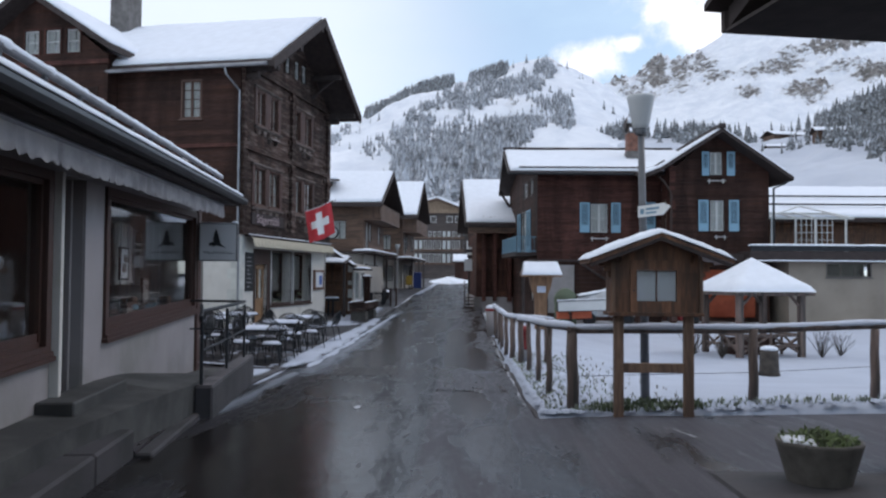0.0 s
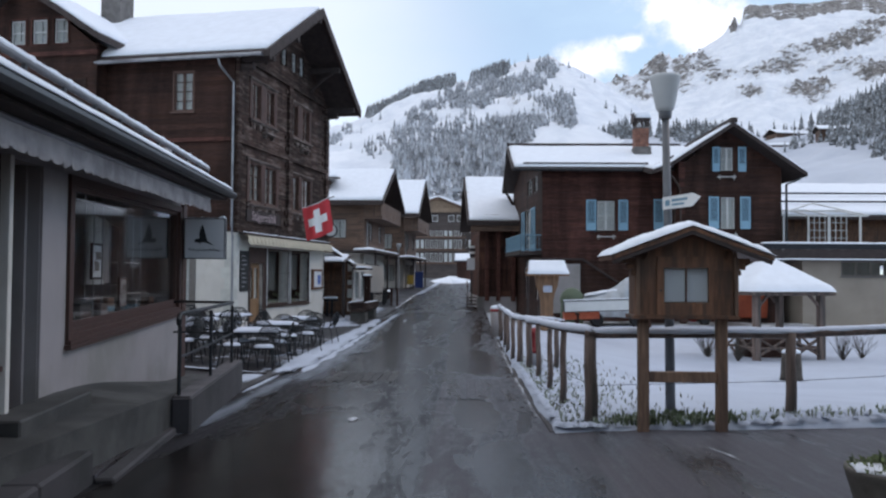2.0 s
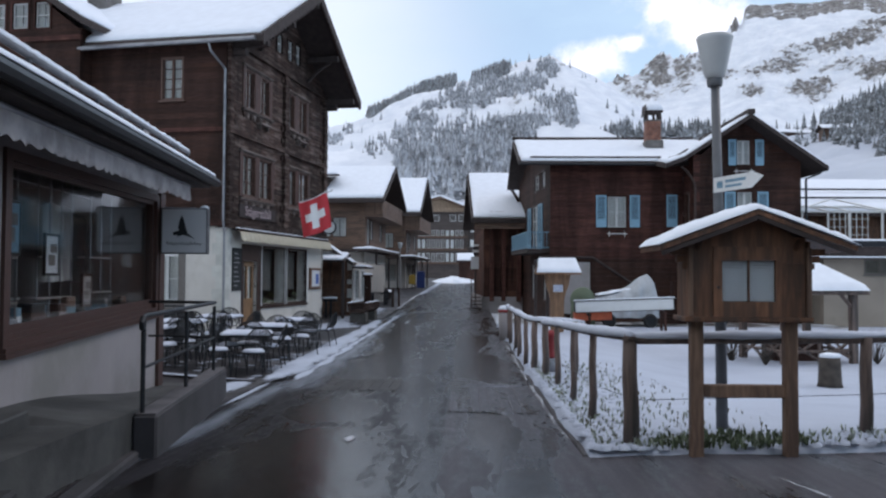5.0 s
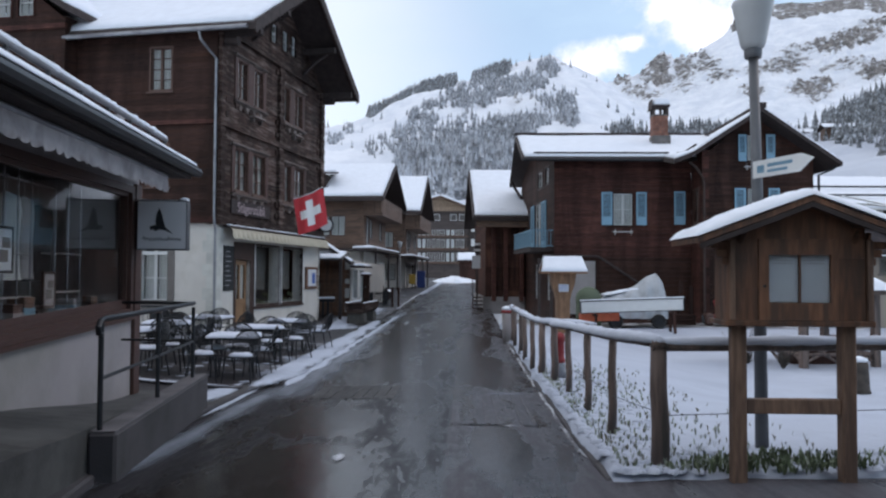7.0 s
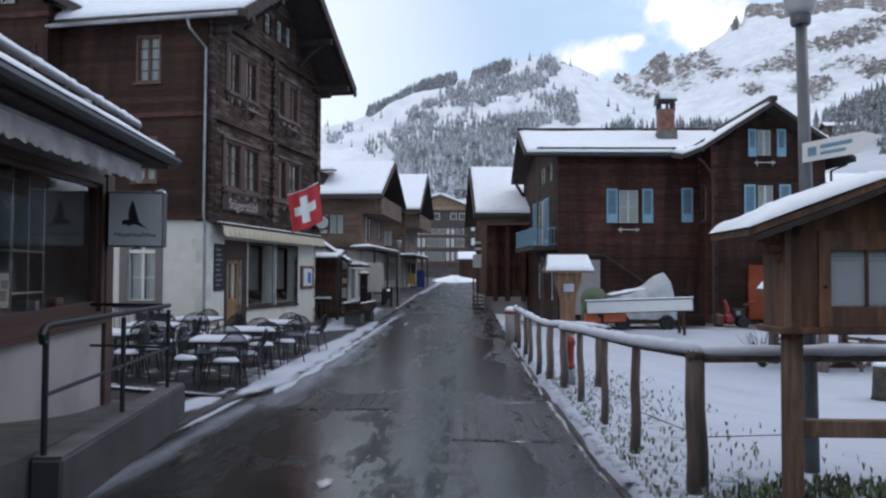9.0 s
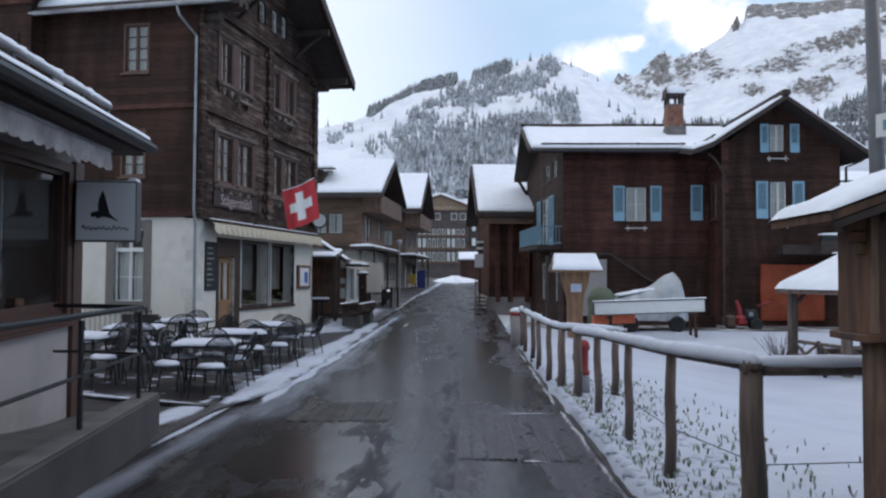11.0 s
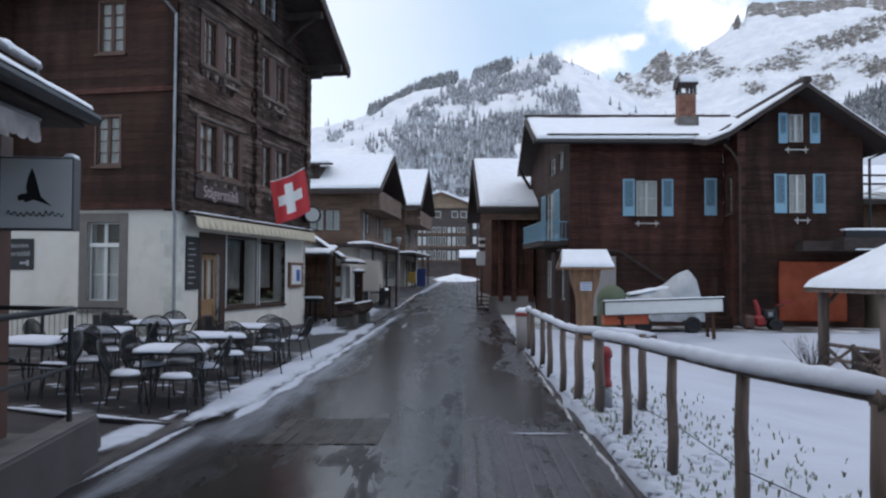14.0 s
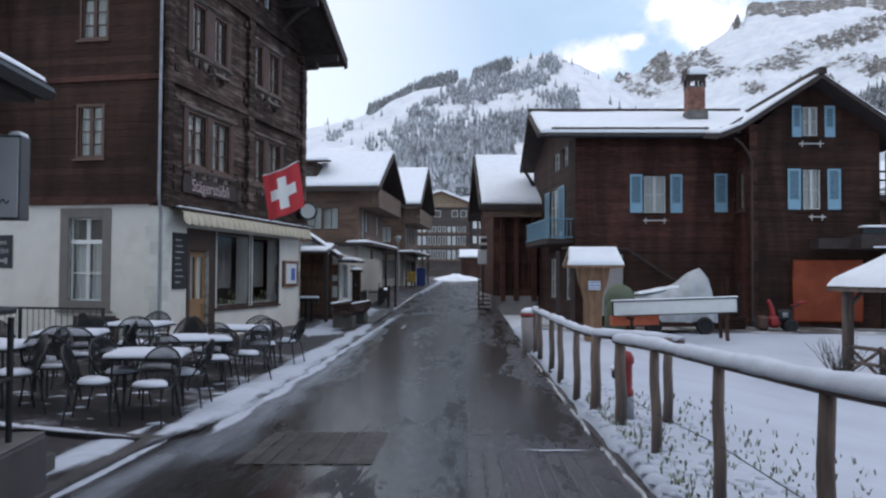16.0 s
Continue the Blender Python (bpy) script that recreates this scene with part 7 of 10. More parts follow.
def field_chalet(x, y, z, yaw, w, d, h, label):
    c = thing("chalet", pose(x, y, z, 0, 0, yaw), label, "house", "chalets on the slope")
    at = plane_at((-w / 2, -d / 2, 0), (1, 0, 0), (0, 1, 0))
    beam_wall(c, at, w, -3, h, [(w * 0.2, w * 0.35, h * 0.35, h * 0.7), (w * 0.6, w * 0.75, h * 0.35, h * 0.7)], CLAD, 0.5)
    for a in (0.2, 0.6):
        window(c, at, w * a, w * (a + 0.15), h * 0.35, h * 0.7, WHITE, 1, 0, 0.1, BROWN_TRIM, None, 0.1, 0.02, False)
    part("body", boxes((-w / 2 + 0.05, w / 2 - 0.05, -d / 2 + 0.4, d / 2, -3, h)), CLAD, c)
    gable_roof(c, -w / 2 - 1, w / 2 + 1, -d / 2 - 1.2, h - 0.2, 0, h + d * 0.25, d / 2 + 1.2, h - 0.2, "x", 0.3, 0.3, EAVES, x)
    return c


def slope_at(az, r):
    """The height of the near slope at a bearing and a distance."""
    f = (r - 120) / 310
    top = 430 * math.tan(radians(lerp_table(SLOPE_RIDGE, az)))
    return 3 + (top - 3) * f ** 1.15


for az, r, yaw, w, d, h, label in ((21.5, 372, 12, 17, 8, 3.6, "long tan timber chalet high on the snowy slope"), (20.8, 345, -6, 6, 4, 2.2, "small timber hut on the snowy slope"),
                                   (24.2, 338, -8, 13, 7, 4.2, "dark timber chalet on the snowy slope")):
    field_chalet(r * math.sin(radians(az)), r * math.cos(radians(az)), slope_at(az, r), yaw, w, d, h, label)

# ---- shop beside the street: local x out to the street, y along its front ----
RISE = 0.0195


def rise(y):
    """The shop front climbs gently with the street."""
    return RISE * (y - 5.2)


shop = thing("shop", pose(-4.27, 9.6, 0, 0, 0, 7.3), "low grey shop with reddish timber windows, scalloped awning and snowy eaves", "shop")
SH = plane_at((0, 0, 0), (0, 1, 0), (-1, 0, 0))
Y0, Y1 = -12.0, 5.75
plain_wall(shop, SH, Y1, -0.5, 3.3, [(Y0 + 1.0, -1.72, 1.05, 2.86), (-1.60, -0.76, 0.40, 2.86), (-0.01, 5.42, 1.05, 2.86)], PANEL, 0.22, 6, w0=Y0)
plain_wall(shop, plane_at((-0.222, Y1, 0), (-1, 0, 0), (0, -1, 0)), 6.0, -0.5, 3.9, [], PANEL, 0.2, 6)
plain_wall(shop, plane_at((-0.222, Y0, 0), (-1, 0, 0), (0, 1, 0)), 6.0, -0.5, 3.9, [], PANEL, 0.2, 6)
plain_wall(shop, plane_at((-6.2, Y0 + 0.2, 0), (0, 1, 0), (1, 0, 0)), Y1 - Y0 - 0.4, -0.5, 4.0, [], PANEL, 0.2, 6)


def shop_window(y0, y1, z0, z1):
    bm = bmesh.new()
    t = 0.13
    for r in ((y0, y0 + t, z0, z1), (y1 - t, y1, z0, z1), (y0 + t, y1 - t, z1 - 0.1, z1), (y0 + t, y1 - t, z0, z0 + 0.1)):
        at_box(bm, SH, *r, -0.035, 0.14)
    w = part("window", bm, MAHOG, shop, "wide shop window in reddish timber")
    bm = bmesh.new()
    for r in ((y0 + t, y0 + t + 0.05, z0 + 0.1, z1 - 0.1), (y1 - t - 0.05, y1 - t, z0 + 0.1, z1 - 0.1), (y0 + t, y1 - t, z1 - 0.15, z1 - 0.1), (y0 + t, y1 - t, z0 + 0.1, z0 + 0.15)):
        at_box(bm, SH, *r, 0.02, 0.12)
    part("inner_frame", bm, MAHOG, w)
    bm = bmesh.new()
    at_box(bm, SH, y0 + t, y1 - t, z0 + 0.1, z1 - 0.1, 0.06, 0.07)
    part("pane", bm, GLASS, w).visible_shadow = False
    bm = bmesh.new()
    at_box(bm, SH, y0 - 0.03, y1 + 0.03, z0 - 0.05, z0 - 0.004, -0.075, 0.04)
    at_box(bm, SH, y0, y1, z0 + 0.0, z0 + 0.045, -0.06, -0.038)
    part("window_sill", bm, MAHOG, w)
    bm = bmesh.new()
    at_box(bm, SH, y0 + t, y1 - t, z0 + 0.151, z0 + 0.23, 0.03, 0.05)
    part("bottom_rail", bm, MAHOG, w)
    bm = bmesh.new()
    at_box(bm, SH, y0 + t, y1 - t, z0 + 0.02, z0 + 0.06, 0.15, 0.75)
    part("display_shelf", bm, GREY_TRIM, w, "grey display shelf behind the glass")
    return w


shop_window(-0.01, 5.42, 1.05, 2.86)
shop_window(Y0 + 1.0, -1.72, 1.05, 2.86)
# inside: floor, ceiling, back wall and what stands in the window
# floor and ceiling carry the shop's dimness in their colour
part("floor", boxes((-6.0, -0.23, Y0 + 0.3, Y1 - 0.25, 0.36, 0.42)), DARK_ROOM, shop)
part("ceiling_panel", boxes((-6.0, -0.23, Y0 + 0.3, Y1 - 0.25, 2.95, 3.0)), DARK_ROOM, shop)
part("partition", boxes((-2.6, -2.5, Y0 + 0.3, Y1 - 0.25, 0.42, 2.95)), GREY_TRIM, shop)


def garment(m, material, label):
    """A coat on a hanger bar."""
    bm = bmesh.new()
    prof = [(0.02, 1.42), (0.20, 1.36), (0.23, 1.2), (0.20, 0.9), (0.22, 0.55), (0.24, 0.45)]
    rows = []
    for k, (w, z) in enumerate(prof[::-1]):
        rows.append([bm.verts.new((w * math.cos(a) * (1 + 0.06 * math.sin(5 * a + k)), 0.45 * w * math.sin(a), z)) for a in [2 * math.pi * i / 16 for i in range(16)]])
    for a, b in zip(rows, rows[1:]):
        for i in range(16):
            bm.faces.new((a[i], a[(i + 1) % 16], b[(i + 1) % 16], b[i]))
    t = thing("coat", m, label, "clothing")
    part("cloth", bm, material, t, smooth=True)
    part("hanger", tubes(([(0, 0, 1.42), (0, 0, 1.62)], 0.008)), ZINC, t)


sm = pose(-4.27, 9.6, 0, 0, 0, 7.3)
garment(sm @ pose(-0.65, 2.9, 1.15 + rise(2.9), 0, 0, 80), CURTAIN, "pale grey coat hanging in the shop window")
garment(sm @ pose(-0.75, 3.6, 1.15 + rise(3.6), 0, 0, 95), PANEL, "grey coat hanging in the shop window")
garment(sm @ pose(-0.9, 4.4, 1.1 + rise(4.4), 0, 0, 60), SLATE, "dark coat hanging in the shop window")
garment(sm @ pose(-1.2, 1.6, 1.1 + rise(1.6), 0, 0, 90), LOG_RED, "dark red coat hanging in the shop window")
part("hanging_rail", tubes(([(-0.7, 1.3, 2.77), (-0.9, 5.0, 2.77)], 0.012)), ZINC, shop)
tb = thing("table", sm @ pose(-0.95, 1.2, 0.42 + rise(1.2)), "low dark display table inside the shop", "table")
part("tabletop", boxes((-0.35, 0.35, -0.7, 0.7, 0.66, 0.70), bevel=0.01), MAHOG, tb)
for x in (-0.3, 0.26):
    for y in (-0.65, 0.6):
        part("leg", boxes((x, x + 0.05, y, y + 0.05, 0, 0.66)), MAHOG, tb)
for k, (y, h) in enumerate(((-0.5, 0.16), (-0.1, 0.10), (0.35, 0.2))):
    bx = thing("box", sm @ pose(-0.95, 1.2 + y, 1.12 + rise(1.2 + y)), "small packed goods on the display table", "box", "goods on the table")
    part("carton", boxes((-0.14, 0.14, -0.12, 0.12, 0, h), bevel=0.008), (PAPER, MAHOG, BLUE_DIM)[k], bx)
cab = thing("cabinet", sm @ pose(-1.9, 3.4, 0.42 + rise(3.4)), "pale cabinet with shelves inside the shop", "cabinet")
part("body", boxes((-0.2, 0.2, -1.2, 1.2, 0, 0.9), bevel=0.01), GREY_TRIM, cab)
part("top", boxes((-0.22, 0.22, -1.22, 1.22, 0.9, 0.93)), WHITE, cab)
def display_rack(y0, n, gap):
    """Thin steel uprights with narrow glass-like shelves between them."""
    rk = thing("display_rack", sm @ pose(-0.52, y0, 1.116 + rise(y0)), "rack of thin steel uprights with narrow shelves in the shop window", "rack", "racks in the shop window")
    for k in range(n):
        part("upright", tubes(([(0, k * gap, 0), (0, k * gap, 1.72)], 0.011), n=6), ZINC, rk)
    for z in (0.30, 0.78):
        part("shelf", boxes((-0.16, 0.02, 0, (n - 1) * gap, z, z + 0.018)), PANEL, rk)


for y0, n, gap in ((0.75, 3, 0.42), (2.15, 4, 0.36), (3.95, 3, 0.45), (-3.6, 4, 0.5), (-6.0, 4, 0.5)):
    display_rack(y0, n, gap)


def picture(y, z, w, h, inner, frame_m):
    """A framed print hung on wires behind the glass."""
    pc = thing("picture", sm @ pose(-0.40, y, z + rise(y)), "small framed print hanging behind the shop window", "picture", "prints in the shop window")
    part("print", boxes((-0.012, 0.012, 0, w, 0, h)), inner, pc)
    part("frame", boxes((-0.016, 0.018, -0.03, 0, -0.03, h + 0.03), (-0.016, 0.018, w, w + 0.03, -0.03, h + 0.03), (-0.016, 0.018, 0, w, -0.03, 0), (-0.016, 0.018, 0, w, h, h + 0.03)), frame_m, pc)
    part("motif", boxes((0.012, 0.015, w * 0.2, w * 0.75, h * 0.2, h * 0.5), (0.012, 0.015, w * 0.35, w * 0.9, h * 0.55, h * 0.8)), GREY_TRIM, pc)


picture(0.9, 1.95, 0.42, 0.5, BLUE_DIM, SLATE)
picture(2.05, 1.72, 0.36, 0.42, PAPER, SLATE)
picture(3.3, 1.30, 0.30, 0.36, PANEL, BROWN_TRIM)
picture(-3.0, 1.8, 0.5, 0.6, PAPER, BROWN_TRIM)
rg = random.Random(8)
GOODS = (PAPER, PANEL, MAHOG, SLATE, BLUE_DIM, KIOSK, CURTAIN)
for k in range(26):
    y = (0.4 + k * 0.29) if k < 17 else (-2.2 - (k - 17) * 0.5)
    gd = thing("box", sm @ pose(-0.42 - rg.uniform(0, 0.3), y, 1.113 + rise(y), 0, 0, rg.uniform(-30, 30)), "small packed goods on the display shelf", "box", "goods on the display shelf")
    w_, d_, h_ = rg.uniform(0.05, 0.12), rg.uniform(0.06, 0.12), rg.uniform(0.06, 0.34)
    part("carton", boxes((-d_, d_, -w_, w_, 0, h_), bevel=0.008), GOODS[rg.randrange(7)], gd)
    part("band", boxes((-d_ - 0.002, d_ + 0.002, -w_ - 0.002, w_ + 0.002, h_ * 0.35, h_ * 0.6)), GOODS[rg.randrange(7)], gd)
# pilaster, door and white post
for y0, y1, x1, mt in ((-0.75, -0.17, 0.026, PANEL), (-1.66, -1.58, 0.09, PLASTER)):
    part("pilaster", boxes((-0.1, x1, y0, y1, -0.2, 2.86), bevel=0.006), mt, shop)
part("pilaster", boxes((-0.24, -0.112, -0.81, -0.762, 0.3, 2.86), bevel=0.006), PANEL, shop)
part("corner_post", boxes((-0.05, 0.05, 5.45, 5.74, -0.3, 2.9), bevel=0.006), MAHOG, shop)
dr = joined_wall("door", MAHOG, shop, plane_at((-0.36, 0, 0), (0, 1, 0), (-1, 0, 0)), -0.80, 0.44, 2.7, 0.06, [(-1.36, -0.90, 1.0, 2.5)], w0=-1.46)
dr["label"] = "recessed timber shop door with glass"
part("pane", boxes((-0.395, -0.385, -1.36, -0.90, 1.0, 2.5)), GLASS, dr).visible_shadow = False
for y0 in (-0.795, -1.505):
    part("reveal", boxes((-0.62, -0.245, y0, y0 + 0.045, 0.42, 2.9)), MAHOG, shop)
# eaves with snow, gutter, snow guard
bm = bmesh.new()
slab(bm, [(0.80, Y0, 3.20), (0.80, Y1, 3.20), (-3.2, Y1, 4.4), (-3.2, Y0, 4.4)], 0.16)
slab(bm, [(-3.2, Y0, 4.4), (-3.2, Y1, 4.4), (-6.6, Y1, 3.4), (-6.6, Y0, 3.4)], 0.16)
srf = part("roof", bm, EAVES, shop)
bm = bmesh.new()
snow_slab(bm, [(0.82, Y0, 3.198), (0.82, Y1, 3.198), (0.66, Y1, 3.246), (0.66, Y0, 3.246)], 0.055, 0.35, 0.06, 0.02, 4.0)
part("snow_edge", bm, SNOW, srf, smooth=True)
bm = bmesh.new()
snow_slab(bm, [(0.36, Y0, 3.336), (0.36, Y1, 3.336), (-3.2, Y1, 4.404), (-3.2, Y0, 4.404)], 0.06, 0.35, 0.10, 0.02, 4.0)
part("snow_cover", bm, SNOW, srf, smooth=True)
part("gutter", tubes(([(0.84, Y0, 3.10), (0.84, Y1 - 0.02, 3.10)], 0.065)), METAL, shop)
guard = part("snow_guard", tubes(([(0.5, Y0, 3.495), (0.5, 5.16, 3.495)], 0.034), n=10), ZINC, shop, "tubular snow guard along the eaves")
part("lower_pipe", tubes(([(0.5, Y0, 3.40), (0.5, 5.16, 3.40)], 0.022), n=8), METAL, guard)
for y in frange(Y0 + 0.3, 5.1, 0.85):
    part("guard_post", boxes((0.485, 0.515, y - 0.03, y + 0.03, 3.27, 3.55)), METAL, guard)
bm = bmesh.new()
rings = []
for y in frange(Y0, 5.14, 0.07):
    near_post = min(1.0, abs(((y - Y0 - 0.3 + 0.425) % 0.85) - 0.425) / 0.06)
    q = 0.036 * (1 + 0.30 * noise.noise(Vector((0, y * 1.6, 2))) + 0.3 * noise.noise(Vector((0, y * 5, 4)))) + 0.014 * (1 - near_post)
    rings.append([bm.verts.new((0.5 + 0.95 * q * math.cos(a), y, 3.520 + q * math.sin(a))) for a in [6.283 * k / 8 for k in range(8)]])
for a, b in zip(rings, rings[1:]):
    for k in range(8):
        bm.faces.new((a[k], a[(k + 1) % 8], b[(k + 1) % 8], b[k]))
part("snow_line", bm, SNOW, guard, smooth=True)
part("soffit", boxes((0.02, 0.74, Y0, Y1 - 0.05, 3.01, 3.05)), EAVES, shop)
# awning
bm = bmesh.new()
top, mid, low = [], [], []
n = 430
for k in range(n + 1):
    y = Y0 + (5.04 - Y0) * k / n
    s = abs(math.sin(math.pi * (y - 5.04) / 0.245))
    w = 0.012 * math.sin(y * 9) + 0.01 * math.sin(y * 23)
    top.append(bm.verts.new((0.20, y, 3.0)))
    mid.append(bm.verts.new((0.56, y, 2.965)))
    low.append(bm.verts.new((0.565 + w, y, 2.80 - 0.05 * s ** 0.6)))
for k in range(n):
    bm.faces.new((top[k], mid[k], mid[k + 1], top[k + 1]))
    bm.faces.new((mid[k], low[k], low[k + 1], mid[k + 1]))
aw = part("awning", bm, CANVAS_GREY, shop, "folded grey awning with a scalloped valance")
part("awning_bar", tubes(([(0.55, Y0, 2.985), (0.55, 5.05, 2.985)], 0.028)), ZINC, aw)
for ob in [c for c in shop.children_recursive if c.type == "MESH"]:
    for v in ob.data.vertices:
        v.co.z += rise(v.co.y)
# illuminated box sign on its bracket: a bird and a line of script
sign = thing("box_sign", sm @ pose(0.086, 5.36, 1.984) @ Matrix.Scale(1.043, 4), "square white box sign with a black bird, capped with snow", "sign")
part("case", boxes((-0.012, 0.652, 0.006, 0.19, -0.012, 0.662), bevel=0.006), BOXSIDE, sign)
part("face", boxes((0.006, 0.634, -0.004, 0.005, 0.006, 0.644)), LIGHTBOX, sign)
bird = [(0.16, 0.30), (0.20, 0.32), (0.245, 0.325), (0.235, 0.38), (0.25, 0.47), (0.285, 0.56), (0.31, 0.50), (0.325, 0.40), (0.335, 0.325), (0.39, 0.275), (0.47, 0.205),
        (0.38, 0.245), (0.30, 0.265), (0.23, 0.24), (0.215, 0.265), (0.17, 0.255), (0.185, 0.28)]
bm = bmesh.new()
f = bm.faces.new([bm.verts.new((x, -0.006, z)) for x, z in bird])
bmesh.ops.triangulate(bm, faces=[f])
ext = bmesh.ops.extrude_face_region(bm, geom=bm.faces[:])
for v in (g for g in ext["geom"] if isinstance(g, bmesh.types.BMVert)):
    v.co.y -= 0.002
bmesh.ops.recalc_face_normals(bm, faces=bm.faces)
part("bird_shape", bm, INK, sign)
bm = tubes(([(0.07 + 0.5 * k / 60, -0.006, 0.135 + 0.022 * math.sin(k * 0.95) * (1.6 if k in (2, 3, 20, 41) else 0.8) + 0.006 * math.sin(k * 0.31)) for k in range(61)], 0.005), n=5)
part("script_line", bm, INK, sign)
bm = bmesh.new()
snow_slab(bm, [(0.55, 0.02, 0.663), (0.65, 0.02, 0.663), (0.65, 0.18, 0.663), (0.55, 0.18, 0.663)], 0.05, 0.05, 0.05, 0.01)
snow_slab(bm, [(0.0, 0.05, 0.663), (0.55, 0.05, 0.663), (0.55, 0.18, 0.663), (0.0, 0.18, 0.663)], 0.012, 0.05, 0.03, 0.004)
part("snow_cap", bm, SNOW, sign, smooth=True)
for z in (0.6, 0.1):
    part("bracket", tubes(([(-0.09, 0.12, z), (0.0, 0.12, z)], 0.02)), METAL, sign)

# ---- ramp, landing, kerbs and parapet before the shop ----


def strip(rows):
    """A solid from cross-sections of four points each."""
    bm = bmesh.new()
    vs_ = [[bm.verts.new(p) for p in r] for r in rows]
    for a, b in zip(vs_, vs_[1:]):
        for i in range(4):
            bm.faces.new((a[i], a[(i + 1) % 4], b[(i + 1) % 4], b[i]))
    bm.faces.new(vs_[0])
    bm.faces.new(vs_[-1][::-1])
    bmesh.ops.recalc_face_normals(bm, faces=bm.faces)
    return bm


def ramp_z(y):
    return 0.48 - 0.54 * smooth((y + 0.25) / 6.0)


def edge_x(y):
    """How far the raised footway reaches out from the shop wall."""
    return min(0.9, max(0.5, 0.60 + (y + 2.0) * 0.12))


rows = []
for y in frange(-13.5, 5.9, 0.25):
    zi = 0.39 if y < -0.25 else ramp_z(y)
    ze = min(zi, 0.37 - 0.012 * max(0.0, y + 3.4) - 0.02 * max(0.0, y))
    xo = edge_x(y) if y < 0.86 else 0.9
    rows.append(((0.0, y, zi), (xo, y, ze), (xo, y, -0.6), (0.0, y, -0.6)))
tagged(part("footway", strip(rows), RAMP, None, m=sm), "raised grey screed footway and ramp along the shop wall", "ramp", kind="structure")
tagged(part("landing", boxes((0.0, 0.36, -2.02, -0.252, 0.2, 0.50), bevel=0.015), RAMP, None, m=sm), "raised concrete doorstep of the shop", "doorstep", kind="structure")
for k, (ya, yb) in enumerate(((-13.5, -9.0), (-8.99, -4.6), (-4.59, -2.75), (-2.74, -1.53))):
    tagged(part("kerb", boxes((0.45, 0.79, ya, yb, -0.6, 0.165), bevel=0.025), CONCRETE, None, m=sm), "dark stone kerb beside the footway", "kerb", kind="structure")
tagged(part("gutter_strip", boxes((0.5, 0.80, -1.525, 0.84, -0.6, -0.06)), PATCH, None, m=sm), "dark gutter strip below the footway's edge", "gutter", kind="structure")
# paler concrete paints in the sky's light on the parapet's top face
SKYLIT_TOP = mat("sky_lightened_concrete", (0.125, 0.115, 0.12), 0.8, 0.25, 5.0, bump=0.4, bump_scale=50, second=(0.07, 0.066, 0.07), second_scale=2.5)
tagged(part("parapet_coping", boxes((0.915, 1.13, 0.88, 5.04, 0.266, 0.28), bevel=0.006), SKYLIT_TOP, None, m=sm), "thin slab on the parapet, coloured paler for the sky's light on its top", "parapet", kind="structure")
tagged(part("parapet", boxes((0.902, 1.14, 0.86, 5.06, -0.6, 0.265), bevel=0.025), CONCRETE, None, m=sm), "low dark concrete parapet beside the ramp", "parapet", kind="structure")
tagged(part("kerb", boxes((0.80, 0.98, -1.58, 0.84, -0.6, -0.075), bevel=0.02), CONCRETE, None, m=sm), "flush stone kerb at the ramp's foot", "kerb", kind="structure")
rail = thing("handrail", sm, "dark tubular steel handrail on the ramp's parapet", "handrail")
for y, x in ((0.93, 0.98), (2.85, 1.0), (4.62, 1.02)):
    part("post", tubes(([(x, y, 0.26), (x, y, 1.20)], 0.024), n=10), METAL, rail)
part("top_rail", tubes(([(0.98, 0.93, 1.10), (0.98, 0.86, 1.12), (0.98, 0.85, 1.17), (0.98, 0.90, 1.22), (0.98, 1.0, 1.235), (1.0, 2.85, 1.24), (1.02, 4.66, 1.25)], 0.026), n=10), METAL, rail)
part("mid_rail", tubes(([(0.98, 0.93, 0.72), (1.0, 2.85, 0.73), (1.02, 4.62, 0.75)], 0.018), n=8), METAL, rail)
part("top_rail", tubes(([(1.02, 4.62, 1.25), (0.4, 4.9, 1.25), (0.02, 4.95, 1.25)], 0.022), n=8), METAL, rail)
part("mid_rail", tubes(([(1.02, 4.62, 0.75), (0.4, 4.9, 0.75), (0.02, 4.95, 0.75)], 0.016), n=8), METAL, rail)

# ---- eaves of the house on the near side street corner ----
near_house = thing("house", pose(1.86, 5.95, 0, 0, 0, 10) @ pose(-1.86, -6.0, 0), "dark timber house corner with wide black eaves", "house")
plain_wall(near_house, plane_at((3.9, 4.6, 0), (1, 0, 0), (0, -1, 0)), 9.0, -0.3, 3.6, [], LOG, 0.25, 0.2, jitter=0.006)
plain_wall(near_house, plane_at((3.9, 4.34, 0), (0, -1, 0), (1, 0, 0)), 14.0, -0.3, 3.6, [(2.0, 3.2, 1.0, 2.2)], LOG, 0.25, 0.2, jitter=0.006)
window(near_house, plane_at((3.9, 4.34, 0), (0, -1, 0), (1, 0, 0)), 2.0, 3.2, 1.0, 2.2, WHITE, 2, 1, 0.08, BROWN_TRIM, CURTAIN)
bm = bmesh.new()
slab(bm, [(1.75, 6.02, 3.715), (13, 6.02, 3.715), (13, -4.0, 7.4), (1.75, -4.0, 7.4)], 0.05)
slab(bm, [(1.75, -4.0, 7.4), (13, -4.0, 7.4), (13, -11.0, 4.6), (1.75, -11.0, 4.6)], 0.05)
nr = part("roof", bm, EAVES, near_house)
part("fascia", boxes((1.87, 13, 5.95, 6.0, 3.505, 3.66), bevel=0.006), EAVES, near_house)
